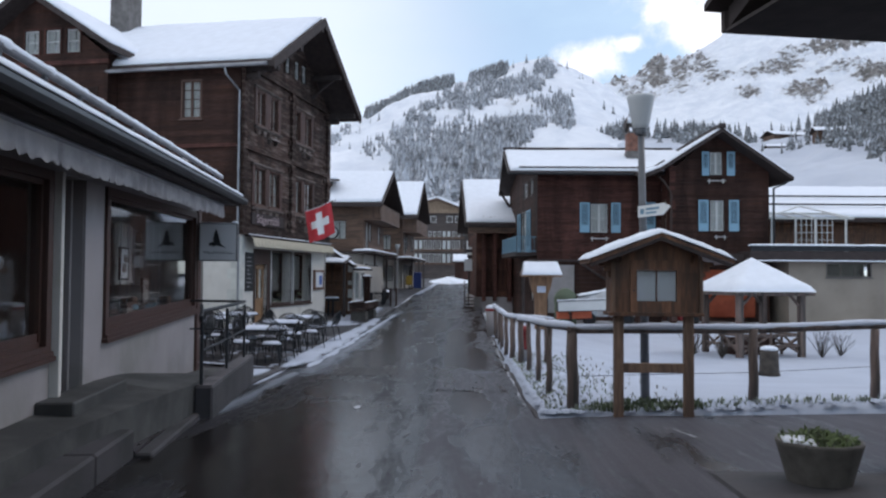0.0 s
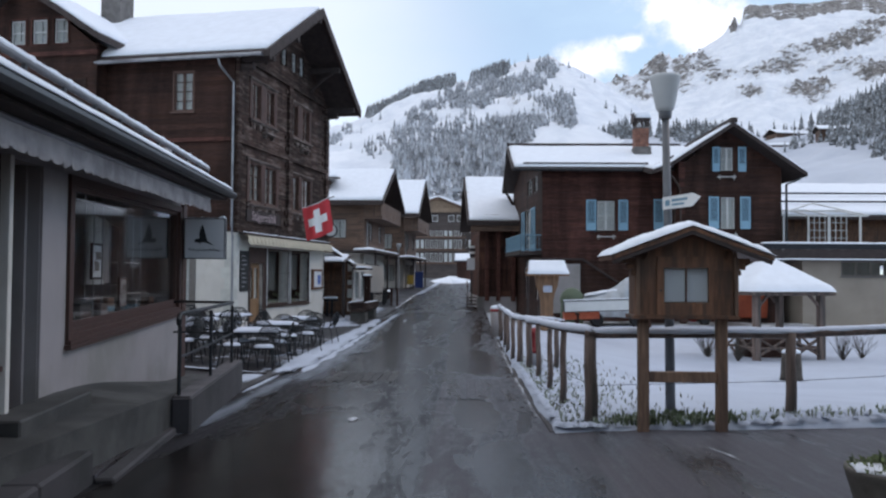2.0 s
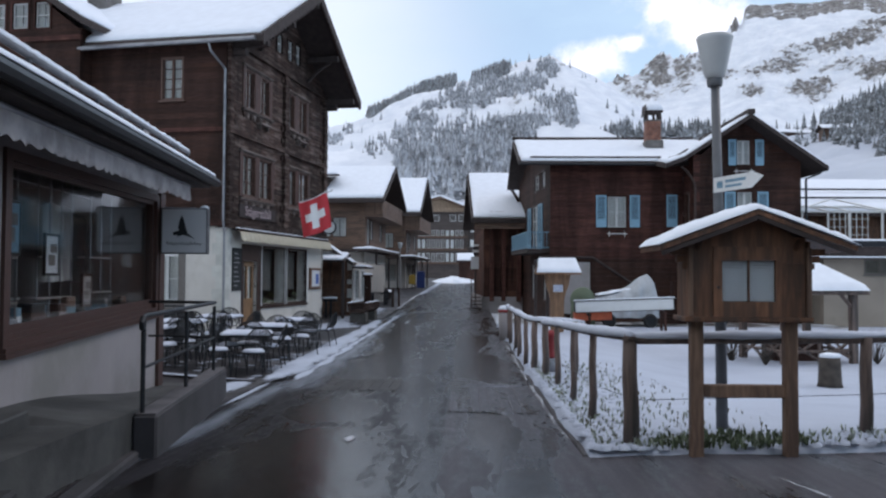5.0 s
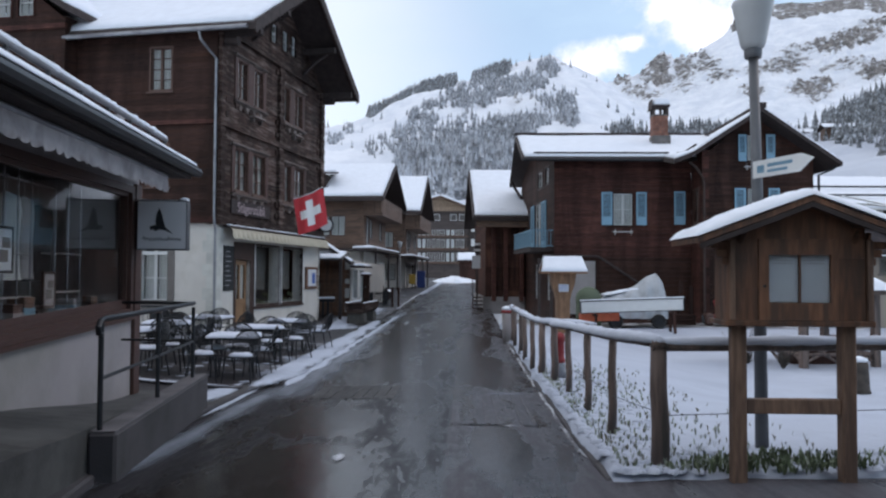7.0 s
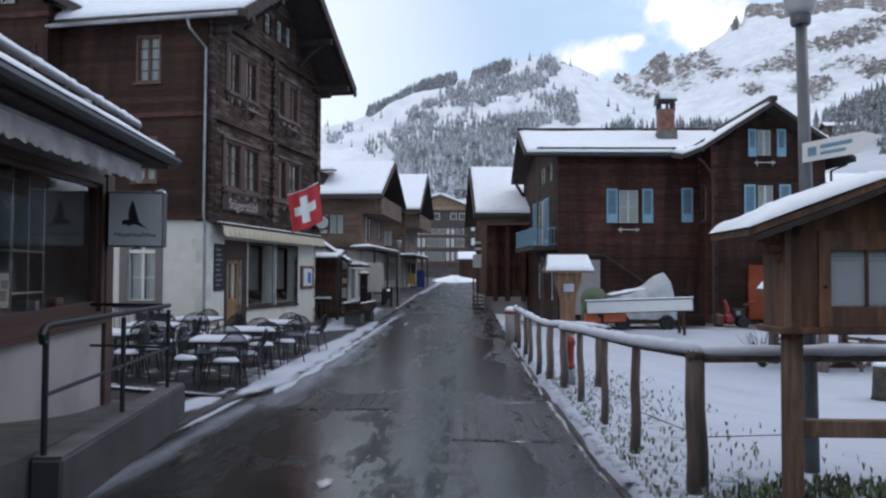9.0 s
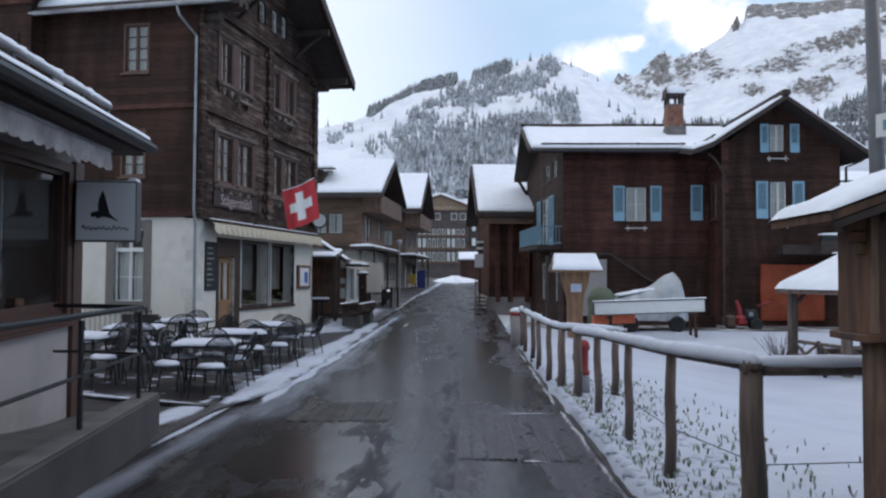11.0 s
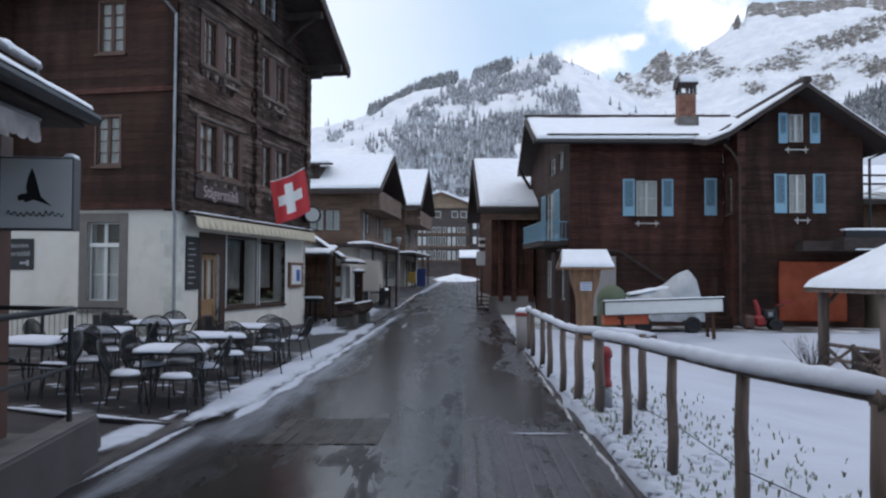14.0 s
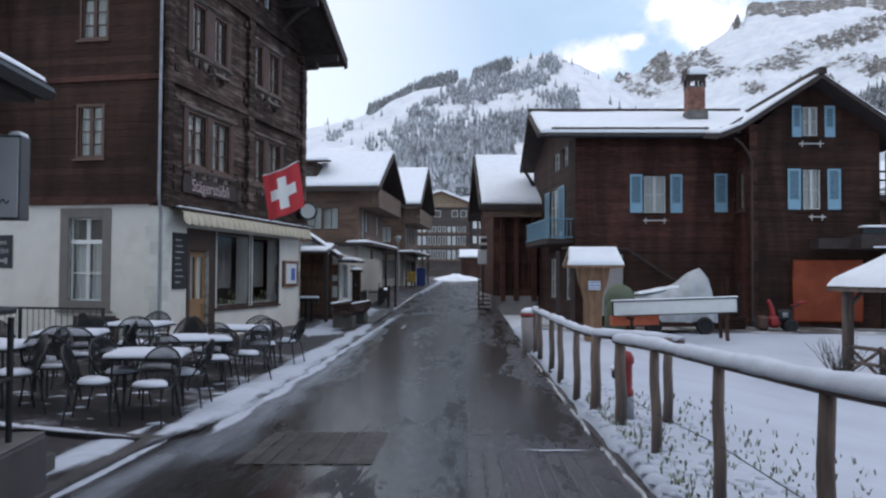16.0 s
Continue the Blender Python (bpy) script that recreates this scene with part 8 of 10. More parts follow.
for k in range(10):
    x = 1.90 + k * 1.1
    bm = bmesh.new()
    slab(bm, [(x, 5.94, 3.68), (x + 0.12, 5.94, 3.68), (x + 0.12, 4.4, 4.25), (x, 4.4, 4.25)], 0.15)
    part("rafter", bm, EAVES, near_house)
part("soffit", boxes((1.88, 13, 4.62, 5.94, 3.50, 3.525)), EAVES, near_house)

# ---- concrete planter and apron by the side street ----
pl = thing("planter", pose(2.90, 6.75, street_z(2.90, 6.75) + 0.03), "round concrete planter with greenery and some snow", "planter")
bm = bmesh.new()
lathe(bm, [(0.24, -0.1), (0.25, 0.0), (0.325, 0.27), (0.335, 0.30), (0.335, 0.325), (0.305, 0.325), (0.29, 0.28), (0.05, 0.26)], 32)
part("bowl", bm, POT, pl, smooth=True)


def leaf_clump(bm, n, rx, ry, h, seed, size=0.05):
    rnd = random.Random(seed)
    for _ in range(n):
        a, q = rnd.uniform(0, 6.283), math.sqrt(rnd.random())
        x, y = rx * q * math.cos(a), ry * q * math.sin(a)
        z = h * (1 - q * q * 0.6) * rnd.uniform(0.3, 1)
        s = size * rnd.uniform(0.6, 1.4)
        d = Vector((rnd.uniform(-1, 1), rnd.uniform(-1, 1), rnd.uniform(0.1, 1))).normalized()
        e = d.orthogonal().normalized()
        p = Vector((x, y, z))
        v = [bm.verts.new(p), bm.verts.new(p + d * s * 0.5 + e * s * 0.25), bm.verts.new(p + d * s), bm.verts.new(p + d * s * 0.5 - e * s * 0.25)]
        bm.faces.new(v)


bm = bmesh.new()
leaf_clump(bm, 900, 0.30, 0.30, 0.12, 7, 0.05)
part("greenery", bm, mat("moss_green_plants", (0.075, 0.105, 0.035), 0.7, 0.4, 9.0, bump=0.0, island=0.45), pl, m=Matrix.Translation((0, 0, 0.27)))
bm = bmesh.new()
snow_slab(bm, [(-0.32, -0.10, 0.322), (-0.12, -0.25, 0.322), (-0.05, 0.05, 0.322), (-0.25, 0.15, 0.322)], 0.04, 0.06, 0.1, 0.03)
part("snow_patch", bm, SNOW_PATCH, pl, smooth=True)
bm = grid([2.09, 2.13, 2.5, 3.0, 3.5, 4.2], frange(-3.0, 7.46, 0.5), lambda x, y: street_z(x, y) + (0.022 if x > 2.1 and y < 7.4 else -0.03))
tagged(part("apron", bm, CONCRETE, None), "worn concrete apron before the corner house", "pavement", kind="structure")
st = thing("stone_block", pose(4.1, 7.3, street_z(4.1, 7.3)), "rough stone block beside the planter", "stone")
bm = boxes((-0.28, 0.5, -0.2, 0.25, 0, 0.36), bevel=0.05)
part("block", bm, POT, st)

# ---- roofed notice board on posts ----
KIOSK_POST = mat("sun_bleached_pine", (0.215, 0.130, 0.088), 0.7, 0.35, 3.0, (9, 9, 1.2), 0.4, 14, second=(0.10, 0.062, 0.045), second_scale=0.8)
kio = thing("notice_board", pose(2.42, 10.42, -0.06), "roofed wooden notice board on posts, capped with snow", "notice board")
for x in (-0.52, 0.36):
    part("post", boxes((x + 0.014, x + 0.130, -0.06, 0.06, 0.0, 2.0), bevel=0.010), KIOSK_POST, kio)
part("cross_bar", boxes((-0.389, 0.373, -0.04, 0.05, 0.58, 0.70), bevel=0.008), KIOSK_POST, kio)
joined_wall("lining", KIOSK, kio, plane_at((0, -0.134, 0), (1, 0, 0), (0, 1, 0)), 0.53, 1.346, 2.05, 0.012, [(-0.27, 0.26, 1.47, 1.89)], w0=-0.55)
part("shelf", boxes((-0.60, 0.58, -0.20, 0.26, 1.30, 1.345), bevel=0.006), KIOSK, kio)
part("back", boxes((-0.55, 0.53, 0.18, 0.22, 1.346, 2.1)), KIOSK, kio)
for k in range(6):
    part("plank", boxes((-0.55 + (k % 2) * 0.852, -0.333 + (k % 2) * 0.852, -0.156, -0.135, 1.346 + (k // 2) * 0.25, 1.346 + (k // 2) * 0.25 + 0.246)), KIOSK, kio)
for x in (-0.57, 0.535):
    part("side", boxes((x, x + 0.025, -0.17, 0.2, 1.346, 2.05)), KIOSK, kio)
dr = joined_wall("door", KIOSK, kio, plane_at((0, -0.175, 0), (1, 0, 0), (0, 1, 0)), 0.30, 1.348, 1.998, 0.035, [(-0.25, -0.012, 1.49, 1.87), (0.002, 0.24, 1.49, 1.87)], w0=-0.331)
dr["label"] = "glazed cupboard door"
part("pane", boxes((-0.25, 0.24, -0.152, -0.147, 1.49, 1.87)), GLASS, dr).visible_shadow = False
for x in (-0.245, 0.008):
    part("notice", boxes((x, x + 0.23, -0.118, -0.114, 1.50, 1.86)), PAPER, kio, "pale printed notice")
    for k in range(2):
        part("text_bar", boxes((x + 0.03, x + 0.20, -0.121, -0.1185, 1.80 + k * 0.025, 1.806 + k * 0.025)), PANEL, kio)
part("notice_back", boxes((-0.30, 0.27, -0.112, -0.108, 1.45, 1.9)), PAPER, kio)
part("knob", tubes(([(-0.29, -0.17, 1.62), (-0.29, -0.19, 1.62)], 0.012)), METAL, dr)
for x in (-0.47, 0.44):
    part("bracket", (lambda b: tube(b, [(x, -0.10, 1.95), (x, -0.22, 2.05)], 0.03, 6))(bmesh.new()), KIOSK, kio)
bm = bmesh.new()
f = bm.faces.new([bm.verts.new(p) for p in ((-0.55, -0.155, 2.0), (0.54, -0.155, 2.0), (0.3, -0.155, 2.18), (0.0, -0.155, 2.30), (-0.3, -0.155, 2.18))])
e = bmesh.ops.extrude_face_region(bm, geom=[f])
for v in (g for g in e["geom"] if isinstance(g, bmesh.types.BMVert)):
    v.co.y += 0.03
bmesh.ops.recalc_face_normals(bm, faces=bm.faces)
part("gable_board", bm, KIOSK, kio)
for s in (-1, 1):
    bm = bmesh.new()
    x1, xm = s * 0.88, s * 0.30
    slab(bm, [(x1, -0.42, 2.00), (xm, -0.42, 2.21), (xm, 0.42, 2.21), (x1, 0.42, 2.00)], 0.045)
    slab(bm, [(xm, -0.42, 2.21), (0.0, -0.42, 2.33), (0.0, 0.42, 2.33), (xm, 0.42, 2.21)], 0.045)
    rf = part("roof", bm, KIOSK, kio)
    bm = bmesh.new()
    tube(bm, [(s * 0.86, -0.40, 1.93), (s * 0.30, -0.40, 2.14), (0, -0.40, 2.26)], 0.028, 4)
    part("bargeboard", bm, EAVES, rf)
    part("corner_batten", boxes((s * 0.545 - 0.022, s * 0.545 + 0.022, -0.196, -0.158, 1.346, 1.99), bevel=0.005), KIOSK_POST, kio)
    for k in range(3):
        a, b = sorted((s * 0.565, s * (0.61 + 0.05 * k)))
        part("corbel", boxes((a, b, -0.15, -0.07, 1.79 + k * 0.065, 1.85 + k * 0.065), bevel=0.006), KIOSK, kio)
# one snow cap over both slopes, thick and rounded
bm = bmesh.new()
rows = []
nn = 30
for i in range(nn + 1):
    f = -1 + 2 * i / nn
    x = 0.90 * f
    zb = 2.335 - 0.33 * abs(f) ** 1.05
    row = []
    for j in range(13):
        g = -1 + 2 * j / 12
        e = max(0.0, 1 - max(abs(f), abs(g)) ** 6)
        t = 0.060 * math.sqrt(e) * (1 + 0.5 * noise.noise(Vector((x * 5, g * 2, 1))) + 0.3 * noise.noise(Vector((x * 13, g * 5, 4))))
        row.append((x * (1 + 0.01 * math.sin(j * 3)), 0.44 * g, zb + t + 0.004))
    rows.append([bm.verts.new(p) for p in row])
low = [[bm.verts.new((v.co.x, v.co.y, 2.335 - 0.33 * abs(-1 + 2 * i / nn) ** 1.05 - 0.002)) for v in r] for i, r in enumerate(rows)]
for a, b in zip(rows, rows[1:]):
    for j in range(12):
        bm.faces.new((a[j], b[j], b[j + 1], a[j + 1]))
for i in range(nn):
    bm.faces.new((rows[i][0], low[i][0], low[i + 1][0], rows[i + 1][0]))
    bm.faces.new((rows[i][12], rows[i + 1][12], low[i + 1][12], low[i][12]))
bmesh.ops.recalc_face_normals(bm, faces=bm.faces)
part("snow_cap", bm, SNOW, kio, smooth=True)

# ---- street lamp with a way sign ----
lamp = thing("street_lamp", pose(2.545, 11.48, -0.17), "grey street lamp with a milky cup-shaped head and an arrow sign", "street lamp")
bm = bmesh.new()
tube(bm, [(0, 0, 0), (-0.02, 0, 2.2), (-0.06, 0, 4.06)], 0.064, 14, 0.045)
part("pole", bm, POLE, lamp, smooth=True)
bm = bmesh.new()
lathe(bm, [(0.06, 3.98), (0.10, 4.0), (0.118, 4.04), (0.185, 4.39), (0.196, 4.43), (0.185, 4.45), (0.05, 4.475)], 28, -0.06, 0)
part("shade", bm, LAMP_GLASS, lamp, "milky glass cup", smooth=True)
bm = bmesh.new()
lathe(bm, [(0.075, 3.90), (0.082, 3.93), (0.082, 3.985), (0.07, 3.99)], 18, -0.06, 0)
part("collar", bm, POLE, lamp)
bm = bmesh.new()
sign_m = pose(-0.145, -0.23, 2.715, 0, 0, -69)
pts = [(0.0, 0.0), (0.58, 0.0), (0.74, 0.10), (0.60, 0.155), (0.0, 0.155)]
a4 = [bm.verts.new((x, -0.006, z)) for x, z in pts]
b4 = [bm.verts.new((x, 0.006, z)) for x, z in pts]
bm.faces.new(a4)
bm.faces.new(b4[::-1])
for i in range(5):
    bm.faces.new((a4[i], b4[i], b4[(i + 1) % 5], a4[(i + 1) % 5]))
bmesh.ops.recalc_face_normals(bm, faces=bm.faces)
bm.transform(sign_m)
sg = part("arrow_sign", bm, WHITE, lamp, "white arrow-shaped way sign")
bm = boxes((0.06, 0.15, -0.009, -0.007, 0.04, 0.11), (0.19, 0.50, -0.009, -0.007, 0.085, 0.115), (0.19, 0.44, -0.009, -0.007, 0.035, 0.06))
bm.transform(sign_m)
part("text_bar", bm, BLUE_DIM, sg)
part("sign_clamp", tubes(([(-0.03, -0.02, 2.79), (-0.135, -0.235, 2.79)], 0.018), n=8), POLE, sg)

# ---- fence: round posts with snow-laden rails ----


def fence_post(x, y, h, r, lean=0.0):
    p = thing("fence_post", pose(x, y, field_z(x, y) - 0.05, lean, lean * 0.6), "round grey timber fence post in the snow", "fence post", "posts of the field fence")
    bm = bmesh.new()
    tube(bm, [(0, 0, 0), (0.012, 0.008, h * 0.35), (-0.006, 0.004, h * 0.7), (0, 0, h + 0.06)], r * 1.05, 12, r * 0.88)
    part("stake", bm, POST, p, smooth=True)


for x, y, h, r in ((1.47, 10.98, 1.01, 0.080), (1.31, 12.50, 1.0, 0.047), (1.31, 14.20, 0.99, 0.045), (1.30, 16.05, 1.0, 0.049), (1.24, 17.5, 0.98, 0.066),
                   (1.80, 17.7, 0.95, 0.055), (1.12, 18.55, 0.96, 0.065), (1.04, 19.65, 0.96, 0.05), (1.02, 21.4, 0.97, 0.05), (1.02, 22.8, 0.98, 0.05), (1.02, 25.0, 0.98, 0.05), (1.04, 26.4, 0.95, 0.05)):
    fence_post(x, y, h, r, random.Random(int(y * 10)).uniform(-1.5, 1.5))
for x, y in ((3.93, 11.2), (5.78, 11.65), (7.7, 12.3), (9.8, 13.0), (12.2, 13.7)):
    fence_post(x, y, 0.97, 0.065, 0.8)


def snowy_rail(name, pts, r, snow_r, label):
    """A round timber rail with a thick, uneven roll of snow on it."""
    t = thing(name, pose(0, 0, 0), label, "fence rail", "rails of the field fence")
    dense = []
    for a, b in zip(pts, pts[1:]):
        a, b = Vector(a), Vector(b)
        n = max(2, int((b - a).length / 0.12))
        dense += [a + (b - a) * i / n for i in range(n)]
    dense.append(Vector(pts[-1]))
    bm = bmesh.new()
    tube(bm, dense[::4] + [dense[-1]], r, 10)
    part("pole", bm, POST, t, smooth=True)
    bm = bmesh.new()
    rings = []
    for i, p in enumerate(dense):
        d = (dense[min(i + 1, len(dense) - 1)] - dense[max(i - 1, 0)]).normalized()
        side = d.cross(Vector((0, 0, 1))).normalized()
        f = 1 + 0.30 * noise.noise(p * 1.7) + 0.18 * noise.noise(p * 6)
        end = min(1, (min(i, len(dense) - 1 - i) + 0.5) / 2.0)
        rr = snow_r * f * math.sqrt(end)
        ring = []
        for k in range(11):
            a = math.pi * (-0.12 + 1.24 * k / 10)
            ring.append(bm.verts.new(p + side * (rr * 1.02 * math.cos(a)) + Vector((0, 0, r * 0.42 + rr * 0.95 * math.sin(a) + 0.012 * noise.noise(p * 9 + Vector((k, 0, 0)))))))
        rings.append(ring)
    for a, b in zip(rings, rings[1:]):
        for k in range(10):
            bm.faces.new((a[k], a[k + 1], b[k + 1], b[k]))
        bm.faces.new((a[10], a[0], b[0], b[10]))
    bm.faces.new(rings[0])
    bm.faces.new(rings[-1][::-1])
    bmesh.ops.recalc_face_normals(bm, faces=bm.faces)
    part("snow_roll", bm, SHADED_WET_SNOW, t, smooth=True)


snowy_rail("fence_rail", [(1.46, 10.9, 1.045), (1.31, 12.50, 0.985), (1.31, 14.20, 0.925), (1.30, 16.05, 0.865), (1.22, 17.7, 0.80)], 0.044, 0.070, "timber rail along the street under a roll of snow")
snowy_rail("fence_rail", [(1.40, 10.98, 1.02), (3.93, 11.2, 1.03), (5.78, 11.65, 1.08), (9.8, 13.0, 1.1), (12.4, 13.8, 1.1)], 0.055, 0.055, "timber rail along the side road under snow")
snowy_rail("fence_rail", [(1.95, 17.6, 0.80), (1.12, 18.55, 0.80), (1.04, 19.65, 0.79), (1.02, 22.8, 0.78), (1.02, 26.5, 0.77)], 0.045, 0.07, "thin timber rail further along the street under snow")
wire = thing("fence_wire", pose(0, 0, 0), "thin wire strung low between the fence posts", "wire")
part("strand", tubes(([(1.47, 10.98, 0.42), (1.31, 12.50, 0.36), (1.31, 14.20, 0.34), (1.30, 16.05, 0.25), (1.24, 17.5, 0.22)], 0.004), n=5), METAL, wire)
part("strand", tubes(([(1.47, 10.98, 0.40), (3.93, 11.2, 0.45), (5.78, 11.65, 0.5)], 0.004), n=5), METAL, wire)

# dark kerb stones along the snowy verge
rk = random.Random(8)
y = 10.75
while y < 26:
    L = rk.uniform(0.7, 1.0)
    xx = 0.955 + rk.uniform(-0.012, 0.012)
    zz = street_z(0.9, y)
    tagged(part("kerb_stone", boxes((xx - 0.012, xx + 0.055, y, y + L - 0.02, zz - 0.15, zz + 0.015), bevel=0.012), CONCRETE, None), "dark kerb stone at the edge of the verge", "kerb", "", "structure")
    y += L

# greenery poking through the verge
def verge(name, label, material, n, seed, place, size):
    rnd = random.Random(seed)
    vs_, fs_ = [], []
    for _ in range(n):
        x, y = place(rnd)
        z = field_z(x, y) - 0.01
        for _k in range(rnd.randint(2, 5)):
            h, w = size * rnd.uniform(0.5, 1.6), size * rnd.uniform(0.07, 0.17)
            a = rnd.uniform(0, 6.283)
            lx, ly = h * rnd.uniform(0, 0.5) * math.cos(a), h * rnd.uniform(0, 0.5) * math.sin(a)
            sx, sy = -math.sin(a) * w, math.cos(a) * w
            b = len(vs_)
            vs_ += [(x - sx * 0.3, y - sy * 0.3, z), (x + sx * 0.3, y + sy * 0.3, z), (x + lx * 0.5 + sx, y + ly * 0.5 + sy, z + h * 0.6), (x + lx, y + ly, z + h * rnd.uniform(0.7, 1.0)), (x + lx * 0.5 - sx, y + ly * 0.5 - sy, z + h * 0.6)]
            fs_ += [(b, b + 1, b + 2, b + 4), (b + 4, b + 2, b + 3)]
    me = bpy.data.meshes.new(name)
    me.from_pydata(vs_, [], fs_)
    me.materials.append(material)
    tagged(new(name, me), label, "plants", kind="stuff")


verge("verge_leaves", "frosted green blades sticking out of the snowy verge", VERGE, 620, 3, lambda r: (1.12 + 1.3 * r.random() ** 1.6, 10.75 + 9 * r.random() ** 1.2), 0.062)
verge("verge_stalks", "dry stalks standing in the snow along the fence", DEAD, 260, 5, lambda r: (1.15 + 2.0 * r.random() ** 1.5, 10.8 + 9 * r.random()), 0.06)
verge("verge_leaves", "frosted green blades along the field's front edge", VERGE, 380, 9, lambda r: (lambda x: (x, field_edge(x) + 0.06 + 0.5 * r.random() ** 2))(1.4 + 7 * r.random()), 0.075)
verge("low_shrub", "dense green groundcover at the foot of the notice board", LEAF, 330, 12,
      lambda r: (lambda a, q: (2.36 + 0.82 * q * math.cos(a), 10.74 + 0.34 * q * math.sin(a)))(6.283 * r.random(), r.random() ** 0.6), 0.085)


def snow_lumps(name, label, n, seed, place, lo, hi):
    """Clods of snow lying on the verge: low uneven domes."""
    rnd = random.Random(seed)
    vs_, fs_ = [], []
    for _ in range(n):
        x, y = place(rnd)
        z = field_z(x, y)
        r = rnd.uniform(lo, hi) * rnd.uniform(0.6, 1.0)
        b = len(vs_)
        turn = rnd.uniform(0, 6)
        for q, h in ((1.0, -0.25), (0.70, 0.20)):
            for k in range(7):
                e = q * r * rnd.uniform(0.75, 1.2)
                vs_.append((x + e * math.cos(turn + 0.8976 * k), y + e * math.sin(turn + 0.8976 * k), z + h * r * rnd.uniform(0.7, 1.2)))
        vs_.append((x, y, z + r * 0.32))
        for k in range(7):
            k2 = (k + 1) % 7
            fs_.append((b + k, b + k2, b + 7 + k2, b + 7 + k))
            fs_.append((b + 7 + k, b + 7 + k2, b + 14))
    me = bpy.data.meshes.new(name)
    me.from_pydata(vs_, [], fs_)
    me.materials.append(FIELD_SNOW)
    for f in me.polygons:
        f.use_smooth = True
    tagged(new(name, me), label, "snow", kind="stuff")


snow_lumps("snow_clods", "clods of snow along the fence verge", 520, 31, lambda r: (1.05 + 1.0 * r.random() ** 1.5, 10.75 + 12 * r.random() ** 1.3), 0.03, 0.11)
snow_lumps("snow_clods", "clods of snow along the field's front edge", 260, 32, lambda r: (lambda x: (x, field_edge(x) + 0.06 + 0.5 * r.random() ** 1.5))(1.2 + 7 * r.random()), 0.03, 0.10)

# ---- terrace: wire chairs and snow-covered tables ----


def make_chair():
    ch = thing("garden_chair", pose(0, 0, 0), "dark wire-mesh garden chair with snow on its seat", "chair", "chairs on the terrace")
    for x, y, bx, by in ((-0.19, 0.17, -0.23, 0.22), (0.19, 0.17, 0.23, 0.22), (-0.18, -0.17, -0.22, -0.24), (0.18, -0.17, 0.22, -0.24)):
        part("leg", tubes(([(x, y, 0.44), ((x + bx) / 2, (y + by) / 2, 0.24), (bx, by, 0.0)], 0.0105), n=6), METAL, ch)
    bm = bmesh.new()
    ring = [(0.21 * math.cos(a), 0.20 * math.sin(a), 0.44) for a in [2 * math.pi * k / 20 for k in range(21)]]
    tube(bm, ring, 0.011, 6)
    for k in range(-4, 5):
        w = 0.2 * math.sqrt(max(0, 1 - (k / 5) ** 2))
        tube(bm, [(k * 0.042, -w, 0.44), (k * 0.042, w, 0.44)], 0.004, 4)
        tube(bm, [(-w, k * 0.04, 0.436), (w, k * 0.04, 0.436)], 0.004, 4)
    part("seat", bm, METAL, ch)
    bm = bmesh.new()
    arc = []
    for k in range(17):
        a = math.pi * k / 16
        arc.append((0.225 * math.cos(a), -0.19 - 0.09 * math.sin(a) ** 0.8, 0.62 + 0.25 * math.sin(a)))
    tube(bm, [(0.19, -0.12, 0.44), (0.215, -0.17, 0.53)] + arc + [(-0.215, -0.17, 0.53), (-0.19, -0.12, 0.44)], 0.0115, 6)
    part("back_frame", bm, METAL, ch)
    bm = bmesh.new()
    for k in range(-9, 10):
        x = k * 0.0225
        top = 0.62 + 0.25 * math.sqrt(max(0.0, 1 - (x / 0.225) ** 2))
        tube(bm, [(x, -0.16, 0.50), (x, -0.20 - 0.06 * (top - 0.6) / 0.25, (top + 0.5) / 2), (x, -0.19 - 0.09 * (top - 0.62) / 0.25, top)], 0.0052, 4)
    for k in range(15):
        z = 0.52 + k * 0.0225
        w = 0.215 if z < 0.62 else 0.225 * math.sqrt(max(0.0, 1 - ((z - 0.62) / 0.25) ** 2))
        y = -0.17 - 0.10 * (z - 0.5) / 0.37
        tube(bm, [(-w, y, z), (0, y - 0.012, z), (w, y, z)], 0.0048, 4)
    tagged(part("backrest", bm, METAL, ch), "fine dark wire mesh", kind="stuff")
    bm = bmesh.new()
    rows = []
    for i in range(7):
        f = i / 6
        r = 0.180 * math.cos(f * math.pi / 2) ** 0.45
        rows.append([bm.verts.new((r * math.cos(a) * (1 + 0.07 * math.sin(3 * a)), r * 0.92 * math.sin(a) * (1 + 0.05 * math.sin(2 * a + 1)) + 0.01, 0.447 + (0.062 + 0.008 * math.sin(2 * a)) * math.sin(f * math.pi / 2))) for a in [2 * math.pi * k / 18 for k in range(18)]])
    for a, b in zip(rows, rows[1:]):
        for k in range(18):
            bm.faces.new((a[k], a[(k + 1) % 18], b[(k + 1) % 18], b[k]))
    bm.faces.new(rows[-1])
    bm.faces.new(rows[0][::-1])
    part("snow_cushion", bm, SHADED_WET_SNOW, ch, smooth=True)
    return ch


